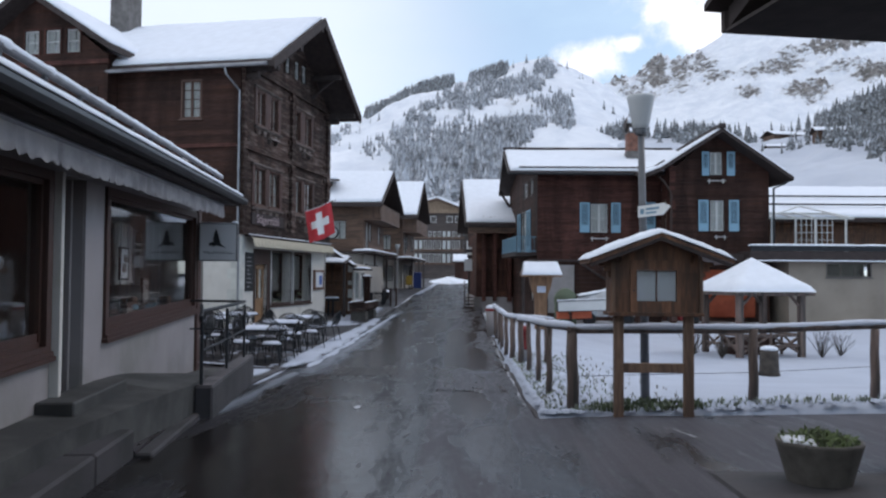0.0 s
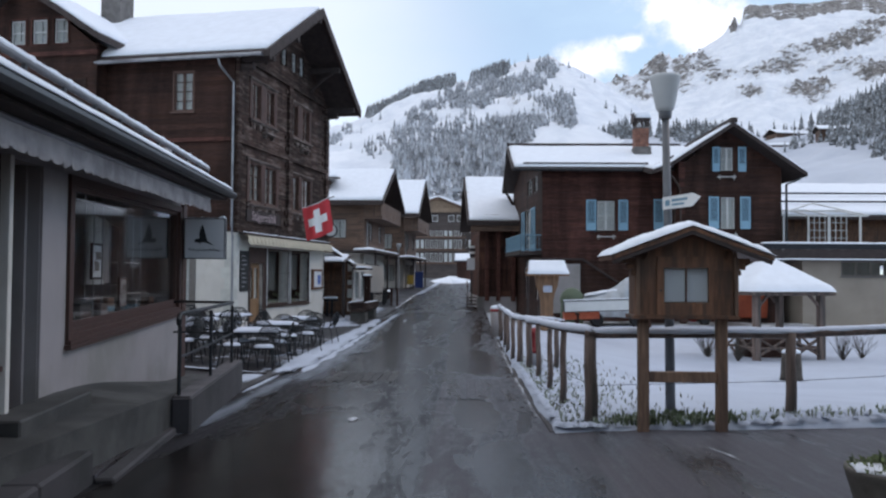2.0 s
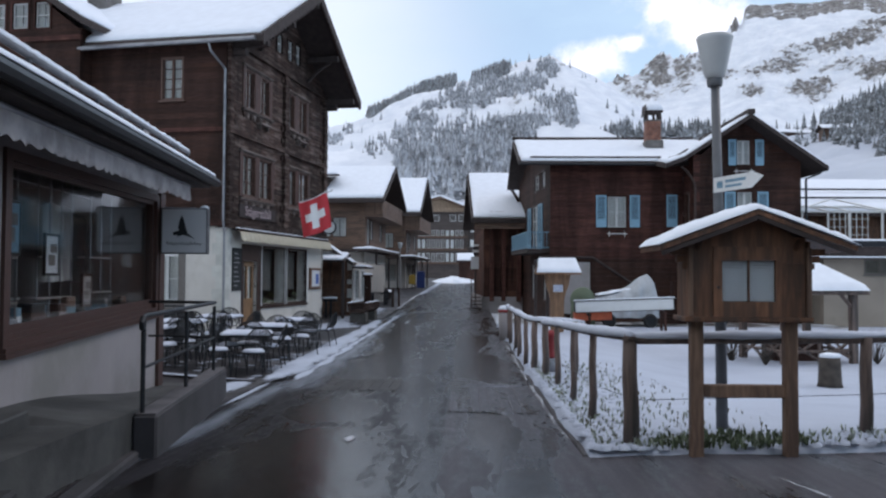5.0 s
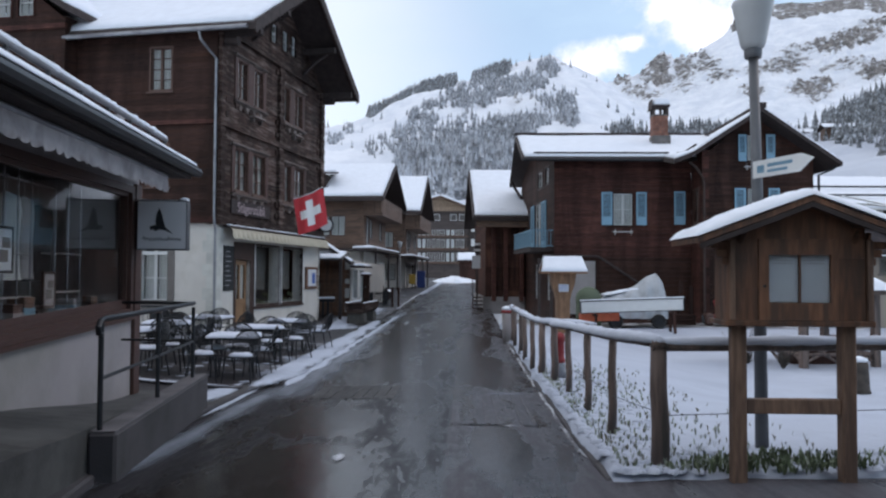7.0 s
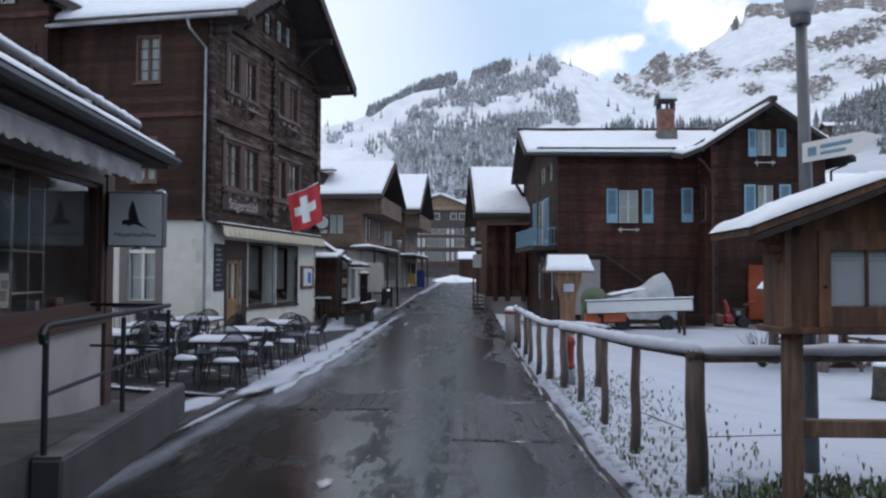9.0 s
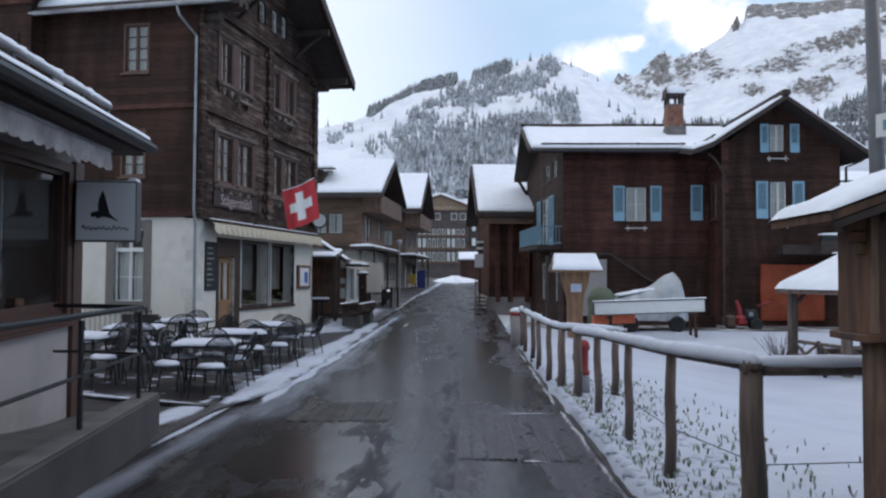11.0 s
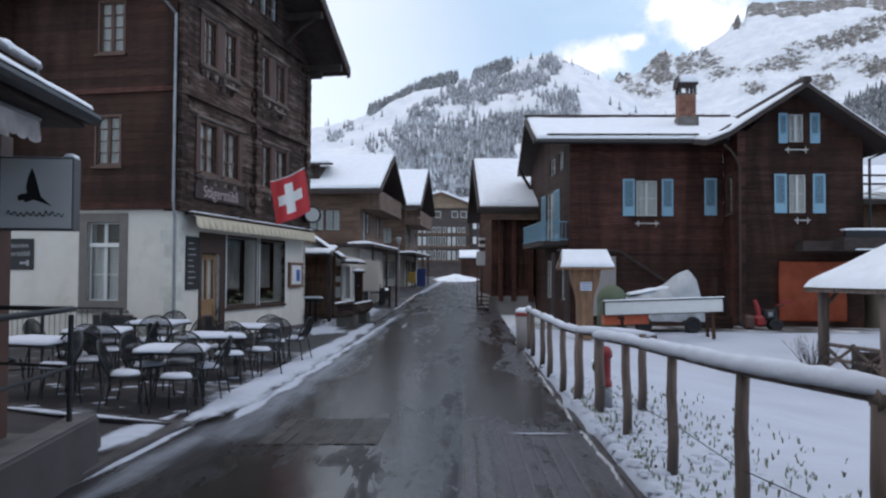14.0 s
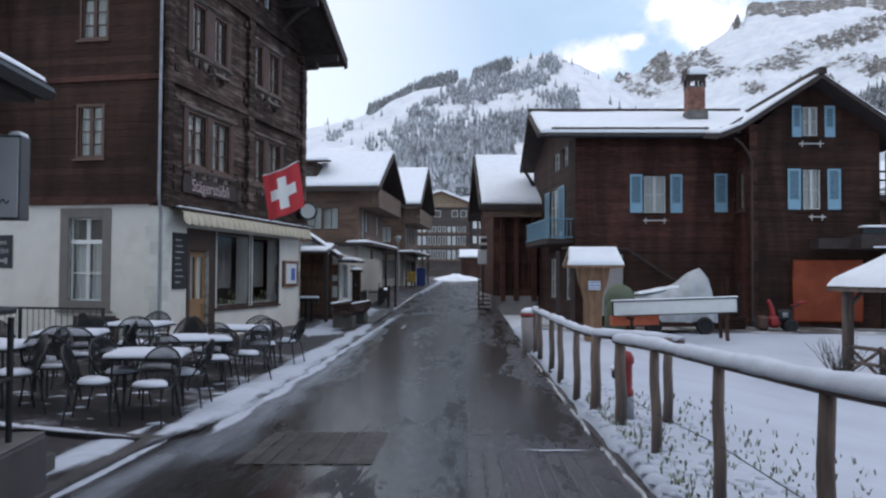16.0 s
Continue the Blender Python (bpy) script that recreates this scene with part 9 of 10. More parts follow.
def make_table():
    t = thing("garden_table", pose(0, 0, 0), "square terrace table under a thick layer of snow", "table", "tables on the terrace")
    part("tabletop", boxes((-0.48, 0.48, -0.48, 0.48, 0.70, 0.73), bevel=0.01), METAL, t)
    for x in (-1, 1):
        for y in (-1, 1):
            part("leg", tubes(([(x * 0.36, y * 0.36, 0.70), (x * 0.38, y * 0.38, 0)], 0.016), n=6), METAL, t)
    part("brace", tubes(([(-0.37, -0.37, 0.35), (0.37, 0.37, 0.35)], 0.009), ([(-0.37, 0.37, 0.35), (0.37, -0.37, 0.35)], 0.009), n=5), METAL, t)
    bm = bmesh.new()
    rows = []
    N = 40
    for i in range(9):
        f = i / 8
        row = []
        for k in range(N):
            a = 2 * math.pi * k / N
            q = 1.0 / (abs(math.cos(a)) ** 9 + abs(math.sin(a)) ** 9) ** (1 / 9)
            r = 0.485 * q * (math.cos(f * math.pi / 2) ** 0.2 if f < 1 else 0.12) * (1 + 0.015 * math.sin(5 * a))
            row.append(bm.verts.new((r * math.cos(a), r * math.sin(a), 0.732 + 0.070 * math.sin(f * math.pi / 2) + 0.006 * math.sin(a * 2 + 3 * f))))
        rows.append(row)
    for a, b in zip(rows, rows[1:]):
        for k in range(N):
            bm.faces.new((a[k], a[(k + 1) % N], b[(k + 1) % N], b[k]))
    bm.faces.new(rows[-1])
    bm.faces.new(rows[0][::-1])
    part("snow_layer", bm, SHADED_WET_SNOW, t, smooth=True)
    return t


chair0, table0 = make_chair(), make_table()
TABLES = [(-4.58, 18.83, 10), (-6.5, 18.7, -8), (-6.56, 20.8, 10), (-6.4, 23.05, -5), (-4.71, 21.25, 20), (-4.67, 23.7, 14)]
table0.matrix_basis = pose(TABLES[0][0], TABLES[0][1], terrace_z(*TABLES[0][:2]), 0, 0, TABLES[0][2])
for x, y, r in TABLES[1:]:
    copy_thing(table0, pose(x, y, terrace_z(x, y), 0, 0, r))
# x, y, and the way the sitter would face (0: up the street)
CHAIRS = [(-4.20, 17.96, 172), (-4.89, 17.93, -75), (-4.98, 18.92, -100), (-4.16, 19.05, 95), (-4.70, 19.45, 190), (-4.35, 20.86, 172), (-5.43, 20.95, -85), (-4.06, 21.62, 150),
          (-4.78, 21.95, 175), (-4.25, 23.47, 178), (-5.30, 23.64, -95), (-3.96, 24.12, 82), (-4.62, 24.51, 185), (-5.93, 18.12, 130), (-5.88, 18.88, 12), (-7.0, 18.6, -90),
          (-6.3, 19.4, 170), (-6.16, 20.26, 5), (-5.95, 20.9, 100), (-7.4, 20.8, -90), (-6.7, 21.5, 180), (-5.75, 22.95, 75), (-6.5, 23.75, 170), (-7.15, 23.05, -90),
          (-6.15, 22.15, -165)]
wide = Matrix.Diagonal((1.16, 1.08, 1.03, 1))
chair0.matrix_basis = pose(CHAIRS[0][0], CHAIRS[0][1], terrace_z(*CHAIRS[0][:2]), 0, 0, CHAIRS[0][2]) @ wide
for x, y, r in CHAIRS[1:]:
    copy_thing(chair0, pose(x, y, terrace_z(x, y), 0, 0, r) @ wide)
# small heaps of snow left between the legs
bm = bmesh.new()
cover = bm.verts.layers.float.new("cover")
rnd = random.Random(17)
for _ in range(60):
    x, y = rnd.uniform(-7.2, -3.9), rnd.uniform(17.3, 25.0)
    s = rnd.uniform(0.03, 0.10)
    rows = []
    z0 = terrace_z(x, y)
    for i in range(4):
        f = i / 3
        rows.append([bm.verts.new((x + s * 1.5 * (1 - f * f) * math.cos(a) * (1 + 0.3 * math.sin(3 * a + s * 40)), y + s * (1 - f * f) * math.sin(a) * (1 + 0.3 * math.sin(2 * a + s * 70)), z0 + 0.05 * s / 0.2 * math.sin(f * 1.57))) for a in [6.283 * k / 10 for k in range(10)]])
    for i, row in enumerate(rows):
        for v in row:
            v[cover] = 0.9 * i / 3
    for a, b in zip(rows, rows[1:]):
        for k in range(10):
            bm.faces.new((a[k], a[(k + 1) % 10], b[(k + 1) % 10], b[k]))
tagged(part("snow_remains", bm, DRIFT, None, smooth=True), "small remains of snow on the terrace", "snow", kind="stuff")

# rail with uprights along the restaurant's side, standing boards
im = pose(-7.3, 26.45, 0, 0, 0, -9.8)
sr = thing("railing", im @ pose(0, -1.0, 0), "dark steel railing with thin bars before the side wall", "railing")
part("top_rail", boxes((-7.0, -0.75, -0.03, 0.03, 0.74, 0.79)), METAL, sr)
part("low_rail", boxes((-7.0, -0.75, -0.02, 0.02, 0.0, 0.03)), METAL, sr)
for k in range(45):
    part("bar", tubes(([(-6.95 + k * 0.14, 0, 0.02), (-6.95 + k * 0.14, 0, 0.75)], 0.008), n=5), METAL, sr)
for x in (-7.0, -4.9, -2.8, -0.78):
    part("post", boxes((x - 0.025, x + 0.025, -0.025, 0.025, -0.12, 0.78)), METAL, sr)
ab = thing("menu_board", im @ pose(-0.75, -1.3, -0.12, 0, 0, 10), "dark folding menu board beside the entrance corner", "sign")
part("panel", boxes((-0.42, 0.42, -0.05, -0.02, 0.05, 0.72), bevel=0.008), SLATE, ab)
part("frame", boxes((-0.45, -0.42, -0.055, -0.015, 0.0, 0.76), (0.42, 0.45, -0.055, -0.015, 0.0, 0.76), (-0.42, 0.42, -0.055, -0.015, 0.72, 0.76)), BROWN_TRIM, ab)
part("back_leg", boxes((-0.42, 0.42, 0.2, 0.23, 0.0, 0.70)), BROWN_TRIM, ab)
pg = thing("plaque", im @ pose(-3.88, -0.036, 1.64), "dark wall plaque with a pale line of writing", "sign")
part("plate", boxes((-0.95, 0.05, 0, 0.03, 0, 0.77), bevel=0.006), SLATE, pg)
lettering("Restaurant", 0.17, Matrix(((1, 0, 0, -0.45), (0, 0, -1, -0.004), (0, 1, 0, 0.60), (0, 0, 0, 1))), CHALK, pg)
lettering("Stägerstübli", 0.18, Matrix(((1, 0, 0, -0.45), (0, 0, -1, -0.004), (0, 1, 0, 0.40), (0, 0, 0, 1))), CHALK, pg)
part("arrow", boxes((-0.32, -0.06, -0.006, -0.001, 0.14, 0.20), (-0.14, -0.06, -0.006, -0.001, 0.10, 0.24)), CHALK, pg, "pale arrow")

# flag on its pole, and the round sign at the far corner
fl = thing("flag", pose(-5.75, 28.35, 4.24), "red flag with a white cross hanging from a slanting pole", "flag")
part("pole", tubes(([(0.05, 0.03, -0.34), (1.3, -0.1, 0.12)], 0.015), n=8), EAVES, fl)
bm = bmesh.new()
bw = bmesh.new()
N = 26
def cloth(u, v, d):
    """A point of the hanging cloth: u across, v down."""
    w = 0.045 * math.sin(u * 7 + v * 2.5) * (0.3 + v) + 0.03 * math.sin(u * 13 + v)
    return Vector((0.22 + 0.90 * u + 0.16 * v, -0.05 - 0.03 * u + w + d, -0.28 + 0.36 * u - 1.10 * v - 0.05 * math.sin(u * 3.1)))
gridv = [[cloth(i / N, j / N, 0) for j in range(N + 1)] for i in range(N + 1)]
def in_cross(u, v):
    return (abs(u - 0.5) < 0.115 and abs(v - 0.5) < 0.35) or (abs(v - 0.5) < 0.115 and abs(u - 0.5) < 0.35)
for i in range(N):
    for j in range(N):
        c = in_cross((i + 0.5) / N, (j + 0.5) / N)
        tgt = bw if c else bm
        for d in (0.0, 0.004):
            q = [tgt.verts.new(gridv[a][b] + Vector((0, d, 0))) for a, b in ((i, j), (i + 1, j), (i + 1, j + 1), (i, j + 1))]
            tgt.faces.new(q if d else q[::-1])
bmesh.ops.remove_doubles(bm, verts=bm.verts, dist=0.0005)
bmesh.ops.remove_doubles(bw, verts=bw.verts, dist=0.0005)
part("cloth", bm, FLAG_RED, fl, smooth=True)
part("cross", bw, FLAG_WHITE, fl, "white cross", smooth=True)
part("hem", tubes(([cloth(k / 12, 0, 0) + Vector((0, 0, 0.008)) for k in range(13)], 0.014), n=6), FLAG_WHITE, fl, "pale hem along the pole")
rs = thing("round_sign", pose(-5.55, 34.3, 3.55, 0, 0, 0), "round white disc sign in a dark ring", "sign")
bm = bmesh.new()
for y0, y1, r in ((-0.08, 0.08, 0.28),):
    tube(bm, [(0, y0, 0), (0, y1, 0)], r, 28)
part("ring", bm, METAL, rs)
bm = bmesh.new()
tube(bm, [(0, -0.09, 0), (0, -0.082, 0)], 0.23, 28)
part("disc", bm, WHITE, rs)
part("arm", tubes(([(-0.6, 0, 0.0), (-0.3, 0, 0.0)], 0.025)), METAL, rs)

# hollowed-log fountain
ft = thing("fountain", pose(-4.38, 33.9, terrace_z(-4.38, 34.5), 0, 0, -3), "hollowed timber trough fountain on stone blocks, edged with snow", "fountain")
bm = bmesh.new()
prof = [(-0.38, 0.78), (-0.36, 0.52), (-0.25, 0.40), (0.25, 0.40), (0.36, 0.52), (0.38, 0.78), (0.28, 0.78), (0.25, 0.56), (-0.25, 0.56), (-0.28, 0.78)]
a4 = [bm.verts.new((x, 0.0, z)) for x, z in prof]
b4 = [bm.verts.new((x, 3.1, z)) for x, z in prof]
bm.faces.new(a4)
bm.faces.new(b4[::-1])
for i in range(len(prof)):
    bm.faces.new((a4[i], b4[i], b4[(i + 1) % len(prof)], a4[(i + 1) % len(prof)]))
box(bm, -0.27, 0.27, 0.002, 0.2, 0.54, 0.78)
box(bm, -0.27, 0.27, 2.9, 3.098, 0.54, 0.78)
bmesh.ops.recalc_face_normals(bm, faces=bm.faces)
part("trough", bm, LOG_GREY, ft)
part("water", boxes((-0.26, 0.26, 0.2, 2.9, 0.57, 0.71)), SLATE, ft)
for y in (0.12, 2.3):
    part("stone_foot", boxes((-0.32, 0.32, y, y + 0.6, -0.1, 0.398), bevel=0.03), POT, ft)
for x in (-0.37, 0.29):
    bm = bmesh.new()
    snow_slab(bm, [(x, 0.02, 0.782), (x + 0.08, 0.02, 0.782), (x + 0.08, 3.08, 0.782), (x, 3.08, 0.782)], 0.04, 0.12, 0.03, 0.01)
    part("snow_edge", bm, SNOW, ft, smooth=True)
wp = thing("fountain_post", pose(-4.40, 37.4, terrace_z(-4.4, 37.4)), "dark carved fountain post with a small cap of snow", "post")
part("post", boxes((-0.14, 0.14, -0.14, 0.14, 0, 1.75), bevel=0.02), LOG, wp)
part("cap", boxes((-0.2, 0.2, -0.2, 0.2, 1.75, 1.83), bevel=0.01), LOG, wp)
bm = bmesh.new()
snow_slab(bm, [(-0.18, -0.18, 1.83), (0.18, -0.18, 1.83), (0.18, 0.18, 1.83), (-0.18, 0.18, 1.83)], 0.08, 0.08, 0.12, 0.01)
part("snow_cap", bm, SNOW, wp, smooth=True)
part("spout", tubes(([(0, -0.14, 1.3), (0.0, -0.45, 1.28)], 0.025)), METAL, wp)

# ---- small annex with awnings between the houses ----
an = thing("annex", pose(0, 0, 0), "low timber annex with snowy awning roofs", "building")
AW = plane_at((-9.5, 38.2, 0), (1, 0, 0), (0, 1, 0))
beam_wall(an, AW, 4.3, -0.1, 2.3, [], KIOSK, 0.2)
plain_wall(an, plane_at((-5.2, 38.2, 0), (0, 1, 0), (-1, 0, 0)), 14, -0.2, 2.3, [(1.0, 2.4, 0.6, 1.9), (3.2, 4.6, 0.6, 1.9)], PLASTER, 0.2, 4)
for q in ((1.0, 2.4, 0.6, 1.9), (3.2, 4.6, 0.6, 1.9)):
    window(an, plane_at((-5.2, 38.2, 0), (0, 1, 0), (-1, 0, 0)), *q, WHITE, 2, 0, 0.06, WHITE, None, 0.06, 0.02, False)
bm = bmesh.new()
slab(bm, [(-9.6, 36.8, 5.3), (-4.95, 36.8, 2.20), (-4.95, 38.0, 2.20), (-9.6, 38.0, 5.3)], 0.14)
ar = part("roof", bm, EAVES, an)
bm = bmesh.new()
snow_slab(bm, [(-9.5, 36.85, 5.25), (-5.0, 36.85, 2.25), (-5.0, 37.95, 2.25), (-9.5, 37.95, 5.25)], 0.05, 0.4, 0.1, 0.02)
part("snow_cover", bm, SNOW, ar, smooth=True)
bm = bmesh.new()
slab(bm, [(-9.0, 35.9, 2.30), (-5.2, 35.9, 2.30), (-5.2, 38.1, 2.62), (-9.0, 38.1, 2.62)], 0.07)
c2 = part("canopy", bm, EAVES, an)
bm = bmesh.new()
snow_slab(bm, [(-8.9, 36.0, 2.32), (-5.3, 36.0, 2.32), (-5.3, 38.0, 2.61), (-8.9, 38.0, 2.61)], 0.1, 0.4, 0.2, 0.03)
part("snow_cover", bm, SNOW, c2, smooth=True)
bm = boxes((-5.1, -4.45, 37.5, 40.0, 1.98, 2.05))
c3 = part("canopy", bm, EAVES, an)
bm = bmesh.new()
snow_slab(bm, [(-5.1, 37.55, 2.053), (-4.5, 37.55, 2.053), (-4.5, 39.9, 2.053), (-5.1, 39.9, 2.053)], 0.09, 0.3, 0.15, 0.03)
part("snow_cover", bm, SNOW, c3, smooth=True)
part("post", boxes((-5.32, -5.20, 36.0, 36.12, -0.1, 2.28)), EAVES, an)
pf = thing("fence", pose(-5.1, 46.8, terrace_z(-4.7, 46.8)), "short dark picket fence beyond the fountain", "fence")
for k in range(9):
    part("picket", boxes((k * 0.105, k * 0.105 + 0.035, 0, 0.03, 0.02, 0.80)), METAL, pf)
part("rail", boxes((0, 0.9, 0.03, 0.06, 0.66, 0.72)), METAL, pf)
for x in (0.90, 1.22):
    part("post", boxes((x, x + 0.10, -0.03, 0.07, -0.05, 1.02), bevel=0.01), LOG, pf)
lf = thing("fence", pose(-5.4, 36.1, 0.0), "dark low fence with snow on its rail", "fence")
for k in range(12):
    part("slat", boxes((-2.6 + k * 0.2, -2.52 + k * 0.2, 0, 0.03, -0.08, 0.72)), METAL, lf)
part("rail", boxes((-2.7, -0.1, -0.03, 0.06, 0.6, 0.68)), METAL, lf)
bm = bmesh.new()
snow_slab(bm, [(-2.7, -0.04, 0.72), (-0.1, -0.04, 0.72), (-0.1, 0.08, 0.72), (-2.7, 0.08, 0.72)], 0.07, 0.15, 0.05, 0.02)
part("snow_edge", bm, SNOW, lf, smooth=True)

# ---- things by the right-hand chalet ----
hut = thing("ticket_post", pose(2.82, 29.8, field_z(2.82, 29.8)), "tall wooden information post with a small snowy roof", "information post")
HUT = mat("varnished_pine", (0.25, 0.135, 0.070), 0.55, 0.3, 3.0, (9, 9, 1.2), 0.3, 12, second=(0.16, 0.085, 0.045), second_scale=1.0)
bm = bmesh.new()
rings = []
for z, w, d in ((0, 0.20, 0.18), (1.05, 0.22, 0.19), (1.30, 0.27, 0.21), (1.55, 0.36, 0.24), (1.95, 0.42, 0.27)):
    rings.append([bm.verts.new((sx * w, 0.02 + sy * d, z)) for sx, sy in ((-1, -1), (1, -1), (1, 1), (-1, 1))])
for a, b in zip(rings, rings[1:]):
    for k in range(4):
        bm.faces.new((a[k], a[(k + 1) % 4], b[(k + 1) % 4], b[k]))
bm.faces.new(rings[0][::-1])
bm.faces.new(rings[-1])
part("shaft", bm, HUT, hut)
bm = bmesh.new()
for s in (-1, 1):
    slab(bm, [(-0.72, s * 0.55, 1.95), (0.72, s * 0.55, 1.95), (0.62, 0, 2.40), (-0.62, 0, 2.40)] if s < 0 else [(-0.62, 0, 2.40), (0.62, 0, 2.40), (0.72, 0.55, 1.95), (-0.72, 0.55, 1.95)], 0.05)
hr = part("roof", bm, HUT, hut)
bm = bmesh.new()
snow_slab(bm, [(-0.72, -0.56, 1.96), (0.72, -0.56, 1.96), (0.62, 0, 2.40), (-0.62, 0, 2.40)], 0.09, 0.15, 0.08, 0.02)
snow_slab(bm, [(-0.72, 0.56, 1.96), (0.72, 0.56, 1.96), (0.62, 0, 2.40), (-0.62, 0, 2.40)], 0.09, 0.15, 0.08, 0.02)
part("snow_cover", bm, SNOW, hr, smooth=True)
nt_ = part("notice", boxes((-0.15, 0.16, -0.262, -0.255, 1.33, 1.56)), PAPER, hut, "white notice with blue lines")
for k in range(3):
    part("text_bar", boxes((-0.13, 0.14, -0.266, -0.2625, 1.37 + k * 0.07, 1.39 + k * 0.07)), BLUEPRINT, nt_)

tr_ = thing("sign_board", pose(3.65, 31.3, 0.0, 0, -2.2, 0), "long white board lying on trestles, edged with snow", "board")
part("panel", boxes((0, 3.42, 0, 0.08, 0.42, 0.80), bevel=0.01), WHITE, tr_)
part("frame", boxes((-0.03, 0.0, -0.02, 0.1, 0.40, 0.83), (3.42, 3.45, -0.02, 0.1, 0.40, 0.83), (0, 3.42, -0.02, 0.1, 0.801, 0.83), (0, 3.42, -0.02, 0.1, 0.40, 0.419)), METAL, tr_)
bm = bmesh.new()
snow_slab(bm, [(-0.04, -0.03, 0.834), (3.47, -0.03, 0.834), (3.47, 0.11, 0.834), (-0.04, 0.11, 0.834)], 0.03, 0.2, 0.05, 0.01)
part("snow_edge", bm, SNOW, tr_, smooth=True)
for x in (0.4, 3.0):
    part("trestle", boxes((x, x + 0.1, -0.3, 0.4, 0.30, 0.38), (x, x + 0.08, -0.3, -0.2, -0.35, 0.3), (x, x + 0.08, 0.3, 0.4, -0.35, 0.3)), LOG, tr_)
part("crate", boxes((0.0, 1.3, 0.2, 0.7, 0.12, 0.40)), ORANGE, tr_, "orange crate under the board")

cov = thing("covered_machine", pose(5.75, 33.2, -0.16), "machine under a silver-grey tarpaulin, dusted with snow", "tarpaulin")
bm = bmesh.new()
rows = []
for i in range(25):
    f = i / 24
    x = -1.3 + 2.5 * f
    h = lerp_table([(0, 0.95), (0.12, 1.15), (0.35, 1.3), (0.55, 1.5), (0.72, 1.85), (0.84, 1.95), (0.92, 1.7), (1.0, 0.75)], f)
    row = []
    for k in range(15):
        a = math.pi * k / 14
        w = 0.62 + 0.08 * math.sin(i * 1.3)
        q = 0.05 * noise.noise(Vector((x * 2, k * 0.6, 4)))
        row.append(bm.verts.new((x + q, -w * math.cos(a) * (1 + q), 0.35 + (h - 0.35) * math.sin(a) ** 0.6 + q)))
    rows.append(row)
for a, b in zip(rows, rows[1:]):
    for k in range(14):
        bm.faces.new((a[k], b[k], b[k + 1], a[k + 1]))
bm.faces.new(rows[0])
bm.faces.new(rows[-1][::-1])
bmesh.ops.recalc_face_normals(bm, faces=bm.faces)
part("tarpaulin", bm, TARP, cov, smooth=True)
bm = bmesh.new()
snow_slab(bm, [(-1.1, -0.35, 1.14), (0.3, -0.35, 1.38), (0.3, 0.35, 1.38), (-1.1, 0.35, 1.14)], 0.09, 0.15, 0.2, 0.05)
part("snow_cover", bm, SNOW, cov, smooth=True)


def wheel(parent, x, y, z, r, w):
    bm = bmesh.new()
    ring = [(x + (r - w * 0.4) * math.cos(a), y, z + (r - w * 0.4) * math.sin(a)) for a in [2 * math.pi * k / 24 for k in range(25)]]
    tube(bm, ring, w * 0.45, 8, cap=False)
    t = part("wheel", bm, RUBBER, parent, smooth=True)
    bm = bmesh.new()
    tube(bm, [(x, y - 0.05, z), (x, y + 0.05, z)], r * 0.55, 16)
    part("rim", bm, METAL, t)


wheel(cov, 0.75, -0.72, 0.24, 0.26, 0.16)
wheel(cov, -0.75, -0.72, 0.24, 0.26, 0.16)
part("axle", tubes(([(0.75, -0.7, 0.24), (0.75, 0.6, 0.24)], 0.03), ([(-0.75, -0.7, 0.24), (-0.75, 0.6, 0.24)], 0.03), ([(-1.2, 0, 0.38), (1.2, 0, 0.38)], 0.05)), METAL, cov)
gr = thing("covered_drum", pose(4.12, 33.0, -0.16), "rounded stack under dull green canvas", "tarpaulin")
bm = bmesh.new()
bmesh.ops.create_uvsphere(bm, u_segments=20, v_segments=12, radius=0.46, matrix=Matrix.Translation((0, 0, 1.0)) @ Matrix.Diagonal((1, 0.9, 0.98, 1)))
box(bm, -0.4, 0.4, -0.35, 0.35, 0.0, 0.95)
part("canvas", bm, GREEN_TARP, gr, smooth=True)

blower = thing("snow_blower", pose(9.05, 33.9, -0.16, 0, 0, -8), "red snow blower with a black engine and raised handlebars", "snow blower")
part("body", boxes((-0.22, 0.16, -0.18, 0.18, 0.12, 0.50), bevel=0.09), RED_PAINT, blower)
part("engine", boxes((0.05, 0.48, -0.19, 0.20, 0.34, 0.68), bevel=0.06), METAL, blower)
part("exhaust_guard", boxes((0.18, 0.34, -0.235, -0.195, 0.45, 0.60), bevel=0.015), ZINC, blower)
bm = bmesh.new()
box(bm, -0.56, -0.24, -0.34, 0.34, 0.06, 0.50, bevel=0.07)
part("auger_housing", bm, MAHOG, blower, "dull dark red housing")
part("auger", tubes(*[([(-0.585, y - 0.1, 0.12), (-0.60, y, 0.32), (-0.585, y + 0.1, 0.42)], 0.022) for y in (-0.2, 0.0, 0.2)], n=6), METAL, blower)
bm = bmesh.new()
tube(bm, [(-0.05, -0.02, 0.46), (-0.10, -0.02, 0.72), (-0.16, -0.03, 0.90), (-0.20, -0.03, 0.98)], 0.095, 10, r1=0.055)
part("chute", bm, RED_PAINT, blower)
for y in (-0.22, 0.22):
    bar = part("handlebar", tubes(([(0.22, y, 0.38), (0.52, y, 0.78), (0.72, y, 0.90), (0.92, y, 0.95)], 0.018), n=7), METAL, blower)
    part("grip", tubes(([(0.66, y, 0.885), (0.90, y, 0.955)], 0.032), n=8), RED_PAINT, bar)
part("control_panel", boxes((0.50, 0.66, -0.21, 0.21, 0.80, 0.85), bevel=0.012), RED_PAINT, blower)
wheel(blower, 0.42, -0.27, 0.2, 0.2, 0.14)
